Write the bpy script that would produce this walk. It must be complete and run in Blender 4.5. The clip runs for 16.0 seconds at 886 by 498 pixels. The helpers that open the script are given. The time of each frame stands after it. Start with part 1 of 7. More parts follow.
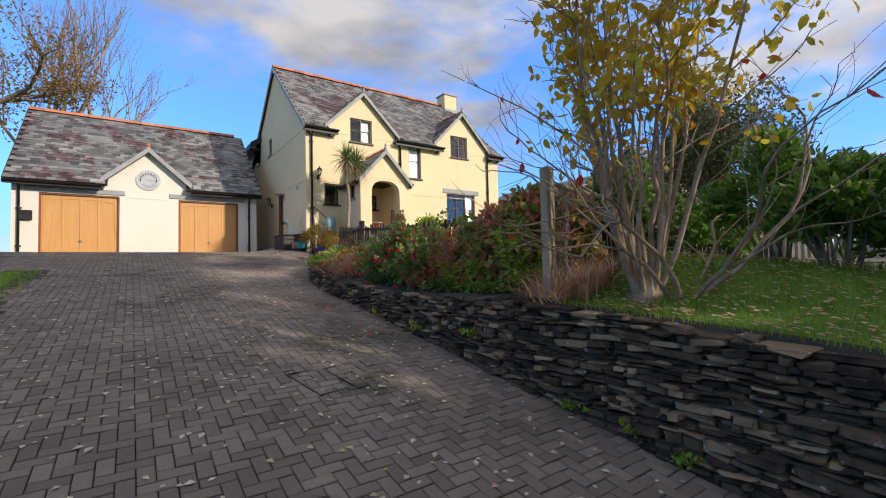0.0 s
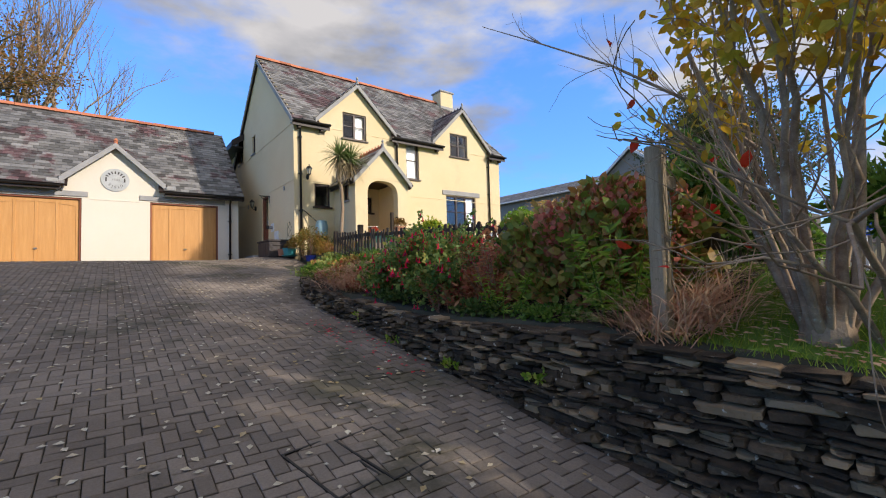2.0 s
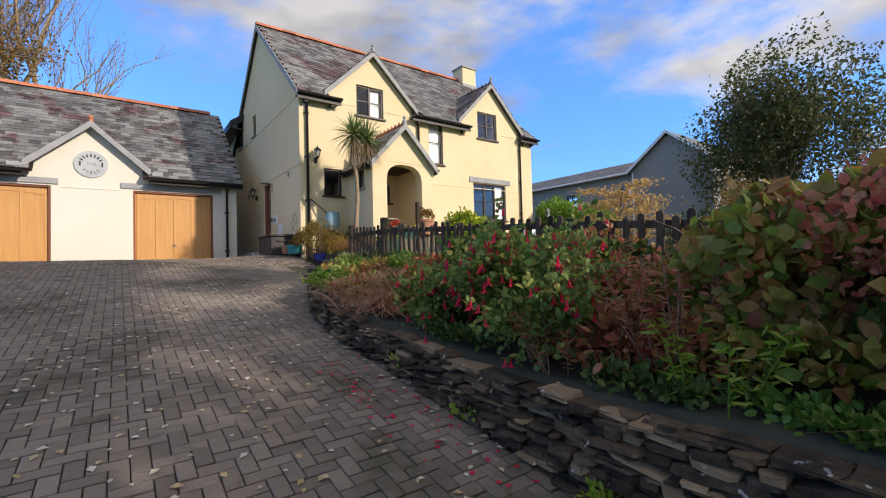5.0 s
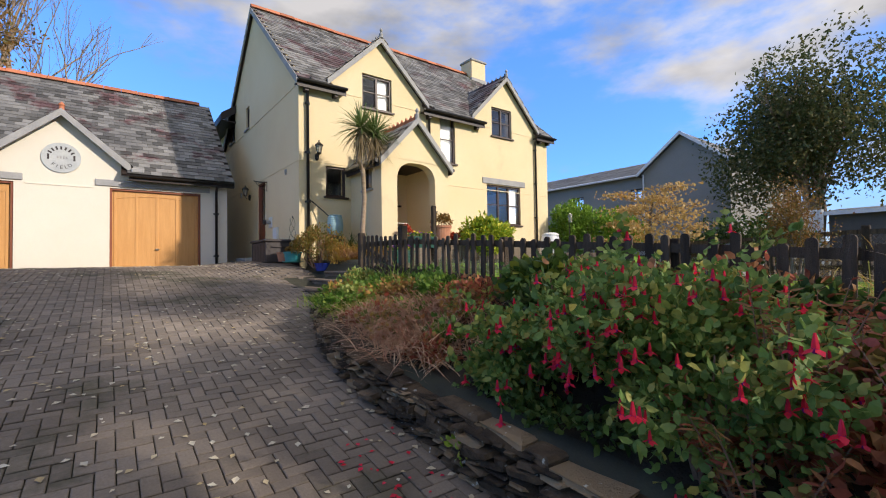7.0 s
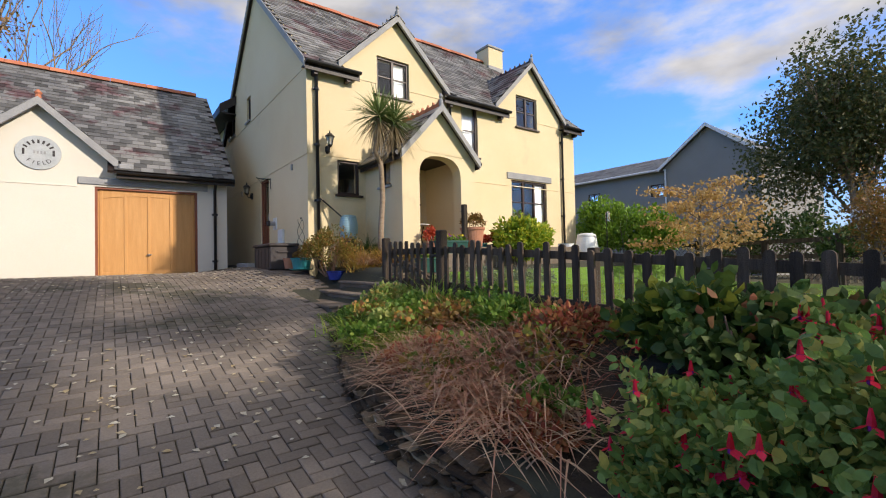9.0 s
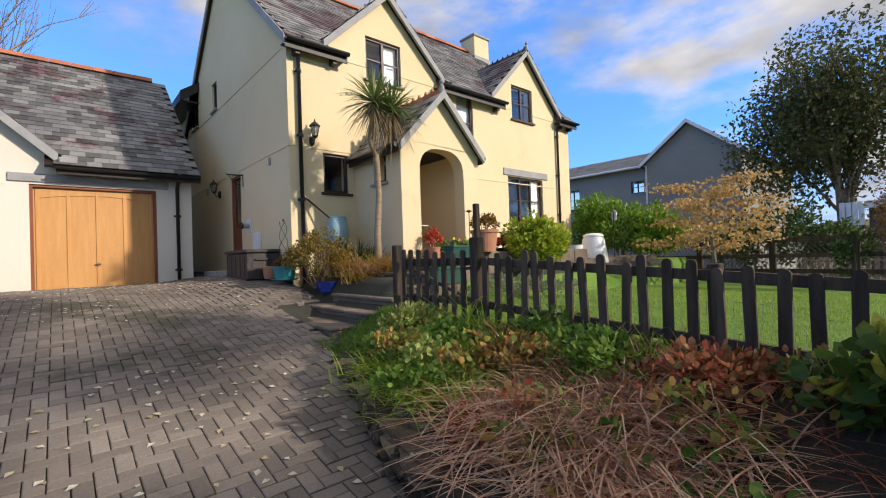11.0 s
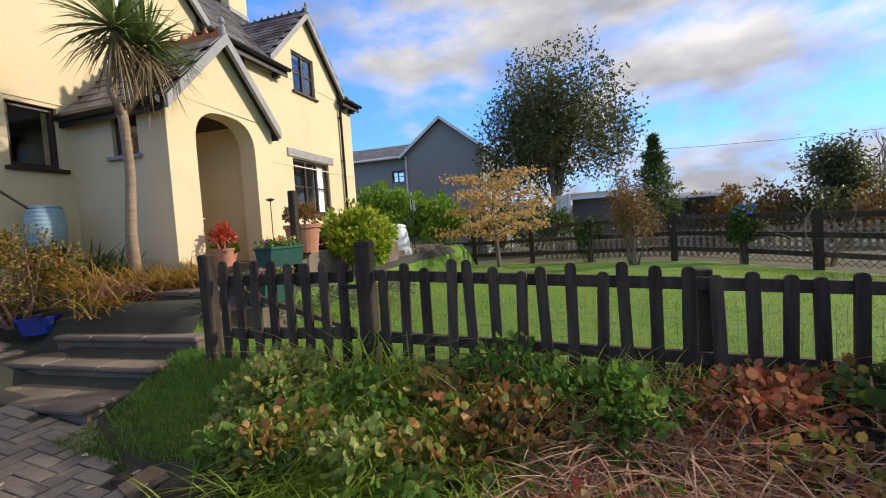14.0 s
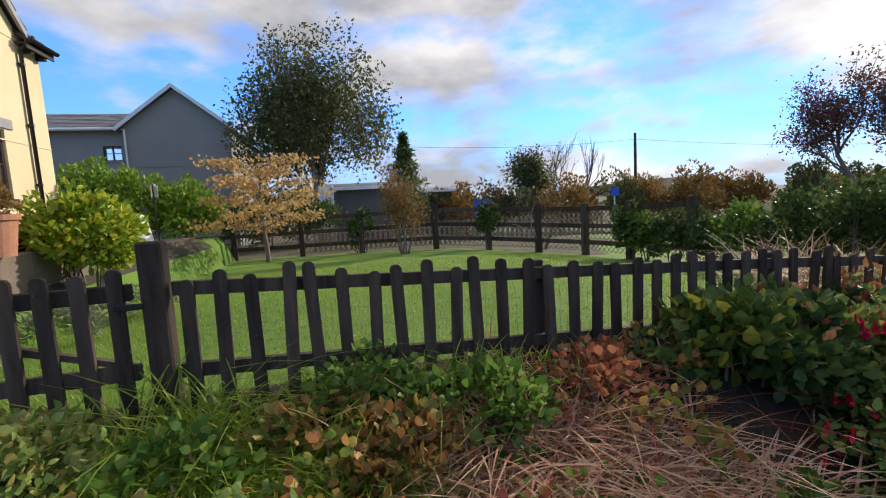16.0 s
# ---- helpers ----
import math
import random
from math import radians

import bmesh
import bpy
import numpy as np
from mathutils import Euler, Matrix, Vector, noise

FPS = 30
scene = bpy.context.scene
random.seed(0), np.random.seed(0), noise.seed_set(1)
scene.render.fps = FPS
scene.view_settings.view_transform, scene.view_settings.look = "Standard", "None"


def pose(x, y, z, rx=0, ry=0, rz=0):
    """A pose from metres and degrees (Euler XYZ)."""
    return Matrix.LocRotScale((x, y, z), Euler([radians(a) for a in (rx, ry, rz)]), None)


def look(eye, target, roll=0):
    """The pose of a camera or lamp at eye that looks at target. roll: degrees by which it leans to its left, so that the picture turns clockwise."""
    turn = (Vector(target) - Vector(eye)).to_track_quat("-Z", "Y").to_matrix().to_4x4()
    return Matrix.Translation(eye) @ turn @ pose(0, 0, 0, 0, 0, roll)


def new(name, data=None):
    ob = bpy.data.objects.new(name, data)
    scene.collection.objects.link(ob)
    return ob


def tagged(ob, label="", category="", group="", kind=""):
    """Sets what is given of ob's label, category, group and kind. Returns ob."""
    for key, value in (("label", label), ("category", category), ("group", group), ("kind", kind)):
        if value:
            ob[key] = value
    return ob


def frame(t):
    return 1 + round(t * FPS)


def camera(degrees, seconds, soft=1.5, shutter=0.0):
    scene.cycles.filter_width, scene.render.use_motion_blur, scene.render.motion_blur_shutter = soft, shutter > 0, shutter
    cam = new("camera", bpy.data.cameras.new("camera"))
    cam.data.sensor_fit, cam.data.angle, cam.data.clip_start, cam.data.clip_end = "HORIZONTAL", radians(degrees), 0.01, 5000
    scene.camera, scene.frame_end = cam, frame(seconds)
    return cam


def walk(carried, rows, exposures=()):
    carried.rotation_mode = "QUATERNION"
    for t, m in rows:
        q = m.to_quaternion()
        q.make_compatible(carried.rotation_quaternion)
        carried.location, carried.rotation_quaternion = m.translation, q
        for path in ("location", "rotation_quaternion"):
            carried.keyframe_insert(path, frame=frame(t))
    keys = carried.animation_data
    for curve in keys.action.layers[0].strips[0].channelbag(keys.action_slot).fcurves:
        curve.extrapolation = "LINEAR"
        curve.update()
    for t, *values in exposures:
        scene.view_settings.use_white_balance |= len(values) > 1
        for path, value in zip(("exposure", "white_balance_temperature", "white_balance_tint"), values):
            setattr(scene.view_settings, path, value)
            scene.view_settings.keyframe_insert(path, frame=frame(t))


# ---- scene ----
cam = camera(90.3, 16.0, soft=1.1)
PATH = [
    (0, (0.171, 0.394, 1.727), (1.326, 2.025, 1.809), -1.3),
    (0.5, (0.249, 0.762, 1.753), (1.436, 2.369, 1.846), -1.2),
    (1, (0.335, 1.125, 1.781), (1.546, 2.713, 1.876), -1.5),
    (1.5, (0.395, 1.492, 1.831), (1.614, 3.075, 1.926), -1.7),
    (2, (0.509, 1.855, 1.87), (1.717, 3.445, 1.97), -1.6),
    (2.2, (0.576, 2.004, 1.903), (1.776, 3.6, 2.002), -1.6),
    (2.5, (0.629, 2.221, 1.93), (1.821, 3.824, 2.026), -1.5),
    (3, (0.693, 2.608, 1.981), (1.874, 4.219, 2.064), -1.7),
    (3.5, (0.813, 2.973, 2.016), (1.983, 4.594, 2.09), -1.8),
    (4, (0.96, 3.315, 2.079), (2.131, 4.936, 2.143), -1.7),
    (4.2, (1.028, 3.445, 2.087), (2.195, 5.068, 2.147), -1.9),
    (6.3, (1.457, 4.92, 2.346), (2.683, 6.499, 2.399), -0.8),
    (6.5, (1.477, 5.036, 2.367), (2.703, 6.616, 2.417), -1.0),
    (7, (1.556, 5.346, 2.439), (2.767, 6.937, 2.494), -0.9),
    (7.5, (1.612, 5.696, 2.472), (2.811, 7.296, 2.53), -1.1),
    (8, (1.662, 6.042, 2.53), (2.86, 7.643, 2.583), -1.2),
    (8.5, (1.755, 6.377, 2.576), (2.954, 7.977, 2.625), -1.2),
    (8.7, (1.804, 6.501, 2.6), (3.002, 8.101, 2.646), -1.2),
    (10.8, (1.978, 7.79, 2.807), (3.293, 9.297, 2.828), -2.0),
    (11, (1.967, 7.919, 2.819), (3.285, 9.423, 2.844), -2.0),
    (11.5, (1.935, 8.229, 2.877), (3.267, 9.72, 2.899), -2.3),
    (12, (2.019, 8.593, 2.909), (3.428, 10.013, 2.913), -2.7),
    (12.5, (2.118, 8.907, 2.947), (3.652, 10.19, 2.926), -3.3),
    (13, (2.169, 9.174, 2.99), (3.853, 10.252, 2.947), -3.8),
    (13.5, (2.26, 9.403, 3.001), (4.075, 10.24, 2.941), -3.8),
    (14, (2.343, 9.586, 3.029), (4.256, 10.16, 2.936), -3.9),
    (14.5, (2.354, 9.767, 3.058), (4.324, 10.092, 2.935), -3.7),
    (15, (2.386, 9.894, 3.072), (4.379, 9.948, 2.913), -3.8),
    (15.5, (2.497, 10.024, 3.071), (4.477, 9.801, 2.892), -3.4),
    (16, (2.643, 10.148, 3.084), (4.566, 9.64, 2.877), -3.3),
]
walk(cam, [(t, look(eye, target, roll)) for t, eye, target, roll in PATH])
EXPOSURE = 1.79
scene.view_settings.exposure = EXPOSURE
scene.view_settings.use_white_balance = True
scene.view_settings.white_balance_temperature, scene.view_settings.white_balance_tint = 6950, 13

# ---- world and sun ----
SUN_AZ = Vector((0.496, -0.868, 0)).normalized()
SUN_EL = radians(26)
world = bpy.data.worlds.new("sky")
scene.world = world
world.use_nodes = True
wn, wl = world.node_tree.nodes, world.node_tree.links
wn.clear()
w_out, w_bg = wn.new("ShaderNodeOutputWorld"), wn.new("ShaderNodeBackground")
sky = wn.new("ShaderNodeTexSky")
sky.sky_type, sky.sun_disc = "NISHITA", False
sky.sun_elevation, sky.sun_rotation = SUN_EL, math.atan2(SUN_AZ.x, SUN_AZ.y)
sky.air_density, sky.dust_density, sky.ozone_density = 0.9, 0.0, 3.0
w_bg.inputs[1].default_value = 0.15
w_tc, w_map, w_no = wn.new("ShaderNodeTexCoord"), wn.new("ShaderNodeMapping"), wn.new("ShaderNodeTexNoise")
w_map.inputs["Scale"].default_value = (1.0, 1.0, 2.4)
w_map.inputs["Location"].default_value = (0.35, 0.2, 0.1)
w_no.inputs["Scale"].default_value, w_no.inputs["Detail"].default_value, w_no.inputs["Roughness"].default_value = 2.3, 9, 0.55
wl.new(w_tc.outputs["Generated"], w_map.inputs[0])
wl.new(w_map.outputs[0], w_no.inputs["Vector"])
# the cloud thickens overhead and towards the south-east
w_lean, w_add = wn.new("ShaderNodeVectorMath"), wn.new("ShaderNodeMath")
w_lean.operation, w_add.operation = "DOT_PRODUCT", "ADD"
w_lean.inputs[1].default_value = (0.1, -0.11, 0.5)
wl.new(w_tc.outputs["Generated"], w_lean.inputs[0])
wl.new(w_no.outputs[0], w_add.inputs[0])
wl.new(w_lean.outputs["Value"], w_add.inputs[1])
w_ramp = wn.new("ShaderNodeValToRGB")
w_ramp.color_ramp.elements[0].position, w_ramp.color_ramp.elements[1].position = 0.61, 0.8
w_ramp.color_ramp.interpolation = "EASE"
wl.new(w_add.outputs[0], w_ramp.inputs[0])
# bright tops and grey hollows of the cloud
w_no2 = wn.new("ShaderNodeTexNoise")
w_no2.inputs["Scale"].default_value, w_no2.inputs["Detail"].default_value = 4.2, 6
wl.new(w_map.outputs[0], w_no2.inputs["Vector"])
w_cloud = wn.new("ShaderNodeValToRGB")
w_cloud.color_ramp.elements[0].position, w_cloud.color_ramp.elements[0].color = 0.36, (0.44, 0.47, 0.54, 1)
w_cloud.color_ramp.elements[1].position, w_cloud.color_ramp.elements[1].color = 0.62, (0.88, 0.9, 0.95, 1)
wl.new(w_no2.outputs[0], w_cloud.inputs[0])
w_lift = wn.new("ShaderNodeMix")
w_lift.data_type, w_lift.blend_type = "RGBA", "MULTIPLY"
w_lift.inputs["Factor"].default_value = 1.0
# cloud is brighter towards the sun
w_dot, w_near, w_pow, w_gain = wn.new("ShaderNodeVectorMath"), wn.new("ShaderNodeMath"), wn.new("ShaderNodeMath"), wn.new("ShaderNodeMath")
w_dot.operation, w_near.operation, w_pow.operation, w_gain.operation = "DOT_PRODUCT", "MULTIPLY_ADD", "POWER", "MULTIPLY_ADD"
w_dot.inputs[1].default_value = SUN_AZ * math.cos(SUN_EL) + Vector((0, 0, math.sin(SUN_EL)))
w_near.inputs[1].default_value, w_near.inputs[2].default_value = 0.5, 0.5
w_pow.inputs[1].default_value = 2.5
w_gain.inputs[1].default_value, w_gain.inputs[2].default_value = 0.85, 1.4
wl.new(w_tc.outputs["Generated"], w_dot.inputs[0])
wl.new(w_dot.outputs["Value"], w_near.inputs[0])
wl.new(w_near.outputs[0], w_pow.inputs[0])
wl.new(w_pow.outputs[0], w_gain.inputs[0])
wl.new(w_gain.outputs[0], w_lift.inputs["B"])
wl.new(w_cloud.outputs[0], w_lift.inputs["A"])
w_tint = wn.new("ShaderNodeMix")
w_tint.data_type, w_tint.blend_type = "RGBA", "MULTIPLY"
w_tint.inputs["Factor"].default_value = 1.0
w_tint.inputs["B"].default_value = (0.27, 0.575, 1.07, 1)
w_soft = wn.new("ShaderNodeGamma")
w_soft.inputs["Gamma"].default_value = 0.66
w_mix = wn.new("ShaderNodeMix")
w_mix.data_type = "RGBA"
wl.new(sky.outputs[0], w_soft.inputs[0])
wl.new(w_soft.outputs[0], w_tint.inputs["A"])
wl.new(w_tint.outputs["Result"], w_mix.inputs["A"])
wl.new(w_lift.outputs["Result"], w_mix.inputs["B"])
# pale haze low over the horizon
w_up, w_haze, w_most = wn.new("ShaderNodeSeparateXYZ"), wn.new("ShaderNodeMapRange"), wn.new("ShaderNodeMath")
w_most.operation = "MAXIMUM"
w_haze.inputs["From Min"].default_value, w_haze.inputs["From Max"].default_value = 0.0, 0.17
w_haze.inputs["To Min"].default_value, w_haze.inputs["To Max"].default_value = 0.8, 0.0
wl.new(w_tc.outputs["Generated"], w_up.inputs[0])
wl.new(w_up.outputs["Z"], w_haze.inputs["Value"])
wl.new(w_haze.outputs[0], w_most.inputs[0])
wl.new(w_ramp.outputs[0], w_most.inputs[1])
wl.new(w_most.outputs[0], w_mix.inputs["Factor"])
wl.new(w_mix.outputs["Result"], w_bg.inputs[0])
wl.new(w_bg.outputs[0], w_out.inputs[0])
sun = new("sun", bpy.data.lights.new("sun", "SUN"))
sun.data.energy, sun.data.angle, sun.data.color = 1.3, radians(1.3), (1.0, 0.94, 0.84)
sun.matrix_world = look((0, 0, 60), Vector((0, 0, 60)) - (SUN_AZ * math.cos(SUN_EL) + Vector((0, 0, math.sin(SUN_EL)))))

# ---- materials ----
def nodes_of(name):
    m = bpy.data.materials.new(name)
    m.use_nodes = True
    return m, m.node_tree.nodes, m.node_tree.links, m.node_tree.nodes["Principled BSDF"]


def chance(n, l):
    """One random number for each piece, be it an object or an island of a joined mesh."""
    oi, ge, ad, fr = n.new("ShaderNodeObjectInfo"), n.new("ShaderNodeNewGeometry"), n.new("ShaderNodeMath"), n.new("ShaderNodeMath")
    fr.operation = "FRACT"
    l.new(oi.outputs["Random"], ad.inputs[0]), l.new(ge.outputs["Random Per Island"], ad.inputs[1]), l.new(ad.outputs[0], fr.inputs[0])
    return fr.outputs[0]


def noise_at(n, l, scale, detail=5, rough=0.6, squash=(1, 1, 1)):
    ge, no, mp = n.new("ShaderNodeNewGeometry"), n.new("ShaderNodeTexNoise"), n.new("ShaderNodeMapping")
    mp.inputs["Scale"].default_value = squash
    no.inputs["Scale"].default_value, no.inputs["Detail"].default_value, no.inputs["Roughness"].default_value = scale, detail, rough
    l.new(ge.outputs["Position"], mp.inputs[0]), l.new(mp.outputs[0], no.inputs["Vector"])
    return no.outputs[0]


def ramp(n, l, fac, stops):
    r = n.new("ShaderNodeValToRGB")
    while len(r.color_ramp.elements) < len(stops):
        r.color_ramp.elements.new(0.5)
    for e, (p, c) in zip(r.color_ramp.elements, stops):
        e.position, e.color = p, (*c, 1)
    l.new(fac, r.inputs[0])
    return r.outputs[0]


def blend(n, l, kind, a, b, fac=1.0):
    m = n.new("ShaderNodeMix")
    m.data_type, m.blend_type = "RGBA", kind
    if isinstance(fac, float):
        m.inputs["Factor"].default_value = fac
    else:
        l.new(fac, m.inputs["Factor"])
    l.new(a, m.inputs["A"])
    if isinstance(b, tuple):
        m.inputs["B"].default_value = (*b, 1)
    else:
        l.new(b, m.inputs["B"])
    return m.outputs["Result"]


def mat(name, a, b, scale=1.5, fine=70.0, rough=0.8, bump=0.3, vary=0.0, metal=0.0, squash=(1, 1, 1), spec=0.4, third=None, third_at=0.62, third_scale=2.5, depth=0.01, accent=None, fleck=None, fleck_scale=26.0):
    """Two colours in large patches, a fine grain, a shift from piece to piece, and a third colour of stains or lichen."""
    m, n, l, p = nodes_of(name)
    big, small = noise_at(n, l, scale, 5, 0.6, squash), noise_at(n, l, fine, 4, 0.7, squash)
    c = ramp(n, l, big, [(0.32, a), (0.68, b)])
    c = blend(n, l, "MULTIPLY", c, ramp(n, l, small, [(0.25, (0.72, 0.72, 0.72)), (0.75, (1.2, 1.2, 1.2))]), 0.8)
    if third:
        spots = noise_at(n, l, third_scale, 8, 0.7)
        f = ramp(n, l, spots, [(third_at, (0, 0, 0)), (third_at + 0.07, (1, 1, 1))])
        c = blend(n, l, "MIX", c, third, f)
    if accent:
        c = blend(n, l, "MIX", c, accent, ramp(n, l, chance(n, l), [(0.76, (0, 0, 0)), (0.92, (0.85, 0.85, 0.85))]))
    if fleck:
        c = blend(n, l, "MIX", c, fleck, ramp(n, l, noise_at(n, l, fleck_scale, 3, 0.5), [(0.68, (0, 0, 0)), (0.72, (0.9, 0.9, 0.9))]))
    if vary:
        c = blend(n, l, "MULTIPLY", c, ramp(n, l, chance(n, l), [(0, (1 - vary,) * 3), (1, (1 + vary,) * 3)]), 1.0)
    l.new(c, p.inputs["Base Color"])
    p.inputs["Roughness"].default_value, p.inputs["Metallic"].default_value, p.inputs["Specular IOR Level"].default_value = rough, metal, spec
    if bump:
        bu = n.new("ShaderNodeBump")
        bu.inputs["Strength"].default_value, bu.inputs["Distance"].default_value = bump, depth
        l.new(small, bu.inputs["Height"]), l.new(bu.outputs[0], p.inputs["Normal"])
    return m


def leafmat(name, colours, through_it=0.35, rough=0.5):
    """Leaves: each its own colour, some light coming through."""
    m, n, l, p = nodes_of(name)
    k = len(colours)
    c = ramp(n, l, chance(n, l), [(i / max(1, k - 1), col) for i, col in enumerate(colours)])
    c = blend(n, l, "MULTIPLY", c, ramp(n, l, noise_at(n, l, 25, 3), [(0.3, (0.75, 0.75, 0.75)), (0.7, (1.2, 1.2, 1.2))]), 0.7)
    l.new(c, p.inputs["Base Color"])
    p.inputs["Roughness"].default_value = rough
    p.inputs["Specular IOR Level"].default_value = 0.3
    tr, mx = n.new("ShaderNodeBsdfTranslucent"), n.new("ShaderNodeMixShader")
    l.new(c, tr.inputs[0])
    mx.inputs[0].default_value = through_it
    l.new(p.outputs[0], mx.inputs[1]), l.new(tr.outputs[0], mx.inputs[2])
    l.new(mx.outputs[0], n["Material Output"].inputs[0])
    return m


CREAM = mat("cream_render", (0.73, 0.58, 0.35), (0.78, 0.65, 0.42), 0.5, 160, 0.9, 0.35, third=(0.66, 0.54, 0.34), third_at=0.6, third_scale=0.7, depth=0.004)
PALE = mat("pale_render", (0.70, 0.64, 0.54), (0.76, 0.70, 0.6), 0.5, 160, 0.9, 0.35, depth=0.004)
GREYWALL = mat("grey_render", (0.24, 0.235, 0.22), (0.29, 0.28, 0.26), 0.4, 90, 0.95, 0.4)
SLATE = mat("slate", (0.1, 0.1, 0.105), (0.2, 0.195, 0.19), 0.6, 50, 0.55, 0.35, vary=0.6, third=(0.085, 0.045, 0.05), third_at=0.52, third_scale=0.9)
FARSLATE = mat("far_slate", (0.14, 0.14, 0.15), (0.2, 0.2, 0.2), 0.8, 30, 0.7, 0.3, vary=0.3)
TERRACOTTA = mat("ridge_tile", (0.42, 0.13, 0.07), (0.5, 0.19, 0.1), 3, 60, 0.8, 0.3, vary=0.2)
LINTEL = mat("slate_lintel", (0.28, 0.28, 0.29), (0.38, 0.37, 0.36), 3, 60, 0.75, 0.4)
PLAQUE = mat("slate_plaque", (0.40, 0.42, 0.43), (0.5, 0.51, 0.51), 5, 60, 0.7, 0.2)
BROWNFRAME = mat("brown_frame", (0.035, 0.018, 0.014), (0.055, 0.028, 0.02), 6, 90, 0.45, 0.15)
DARKTIMBER = mat("dark_fascia", (0.022, 0.014, 0.012), (0.035, 0.022, 0.018), 4, 80, 0.5, 0.2)
BLACKPIPE = mat("black_pipe", (0.012, 0.012, 0.013), (0.022, 0.02, 0.02), 4, 80, 0.35, 0.1)
OAKDOOR = mat("oak_door", (0.56, 0.27, 0.085), (0.64, 0.33, 0.115), 2.5, 60, 0.5, 0.2, squash=(6, 6, 0.5))
REDWOOD = mat("side_door_wood", (0.2, 0.055, 0.025), (0.27, 0.085, 0.04), 3, 60, 0.45, 0.2, squash=(5, 5, 0.5))
OLDWOOD = mat("weathered_wood", (0.032, 0.021, 0.014), (0.105, 0.073, 0.05), 5, 90, 0.85, 0.6, vary=0.4, squash=(3, 3, 0.35), third=(0.24, 0.24, 0.21), third_at=0.68, third_scale=16)
GREYWOOD = mat("grey_post", (0.24, 0.18, 0.115), (0.4, 0.32, 0.22), 5, 80, 0.85, 0.6, squash=(4, 4, 0.3), third=(0.1, 0.12, 0.05), third_at=0.62, third_scale=7)
PAVER = mat("block_paver", (0.155, 0.124, 0.1), (0.235, 0.195, 0.162), 0.7, 60, 0.85, 0.5, vary=0.22, third=(0.1, 0.088, 0.062), third_at=0.55, third_scale=0.55)
JOINT = mat("paver_joint", (0.035, 0.034, 0.026), (0.055, 0.055, 0.035), 2, 80, 0.95, 0.4)
STONE = mat("wall_stone", (0.042, 0.028, 0.018), (0.165, 0.112, 0.067), 6, 45, 0.88, 0.9, vary=0.6, third=(0.27, 0.25, 0.2), third_at=0.63, third_scale=7, depth=0.025, accent=(0.26, 0.18, 0.105), fleck=(0.5, 0.49, 0.43), fleck_scale=17)
STEPSTONE = mat("step_stone", (0.12, 0.09, 0.068), (0.21, 0.165, 0.128), 2, 60, 0.9, 0.5, vary=0.15, third=(0.3, 0.28, 0.24), third_at=0.66, third_scale=6)
SOIL = mat("soil", (0.03, 0.022, 0.015), (0.06, 0.045, 0.03), 2, 40, 0.95, 0.8, depth=0.03)
FIELD = mat("rough_field", (0.07, 0.062, 0.035), (0.12, 0.105, 0.055), 0.4, 30, 0.95, 0.8, third=(0.09, 0.11, 0.035), third_at=0.55, third_scale=0.8, depth=0.03)
LAWN = mat("lawn", (0.1, 0.2, 0.02), (0.15, 0.27, 0.035), 0.6, 120, 0.9, 0.7, third=(0.19, 0.25, 0.05), third_at=0.6, third_scale=1.3, depth=0.02)
BARK = mat("bark", (0.12, 0.085, 0.062), (0.26, 0.21, 0.17), 5, 60, 0.9, 0.7, squash=(3, 3, 0.6))
PALEBARK = mat("lichen_bark", (0.2, 0.13, 0.085), (0.42, 0.31, 0.215), 7, 60, 0.9, 0.6, third=(0.48, 0.45, 0.36), third_at=0.6, third_scale=12)
REDBARK = mat("shrub_bark", (0.2, 0.1, 0.07), (0.32, 0.2, 0.14), 6, 60, 0.85, 0.5)
PALMBARK = mat("palm_bark", (0.27, 0.19, 0.12), (0.4, 0.3, 0.21), 6, 60, 0.9, 0.7, squash=(1, 1, 5))
WHITEP = mat("white_plastic", (0.7, 0.7, 0.7), (0.8, 0.8, 0.8), 3, 50, 0.45, 0.05)
TERRAPOT = mat("terracotta_pot", (0.42, 0.17, 0.1), (0.5, 0.23, 0.14), 4, 60, 0.8, 0.3, third=(0.5, 0.4, 0.33), third_at=0.66, third_scale=5)
TEALPOT = mat("teal_pot", (0.02, 0.2, 0.22), (0.04, 0.28, 0.3), 3, 60, 0.4, 0.1)
BLUEPOT = mat("blue_glaze", (0.015, 0.03, 0.2), (0.03, 0.06, 0.33), 3, 60, 0.2, 0.1)
GREENPOT = mat("green_trough", (0.01, 0.06, 0.05), (0.02, 0.09, 0.07), 3, 60, 0.5, 0.1)
DARKBOX = mat("brown_box", (0.04, 0.032, 0.032), (0.06, 0.05, 0.05), 3, 60, 0.6, 0.2)
BUTT = mat("pale_blue_plastic", (0.25, 0.4, 0.44), (0.32, 0.48, 0.52), 2, 60, 0.5, 0.1)
IRON = mat("iron", (0.015, 0.015, 0.016), (0.03, 0.028, 0.026), 6, 60, 0.5, 0.3, metal=0.3)
WIRE = mat("wire", (0.22, 0.24, 0.22), (0.34, 0.36, 0.33), 6, 60, 0.5, 0.0, metal=0.3)
METAL = mat("bright_metal", (0.6, 0.58, 0.52), (0.7, 0.68, 0.62), 6, 60, 0.3, 0.0, metal=1.0)
CURTAIN = mat("white_blind", (0.7, 0.7, 0.7), (0.8, 0.8, 0.79), 3, 40, 0.9, 0.1)
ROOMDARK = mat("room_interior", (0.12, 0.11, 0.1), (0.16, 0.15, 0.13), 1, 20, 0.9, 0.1)
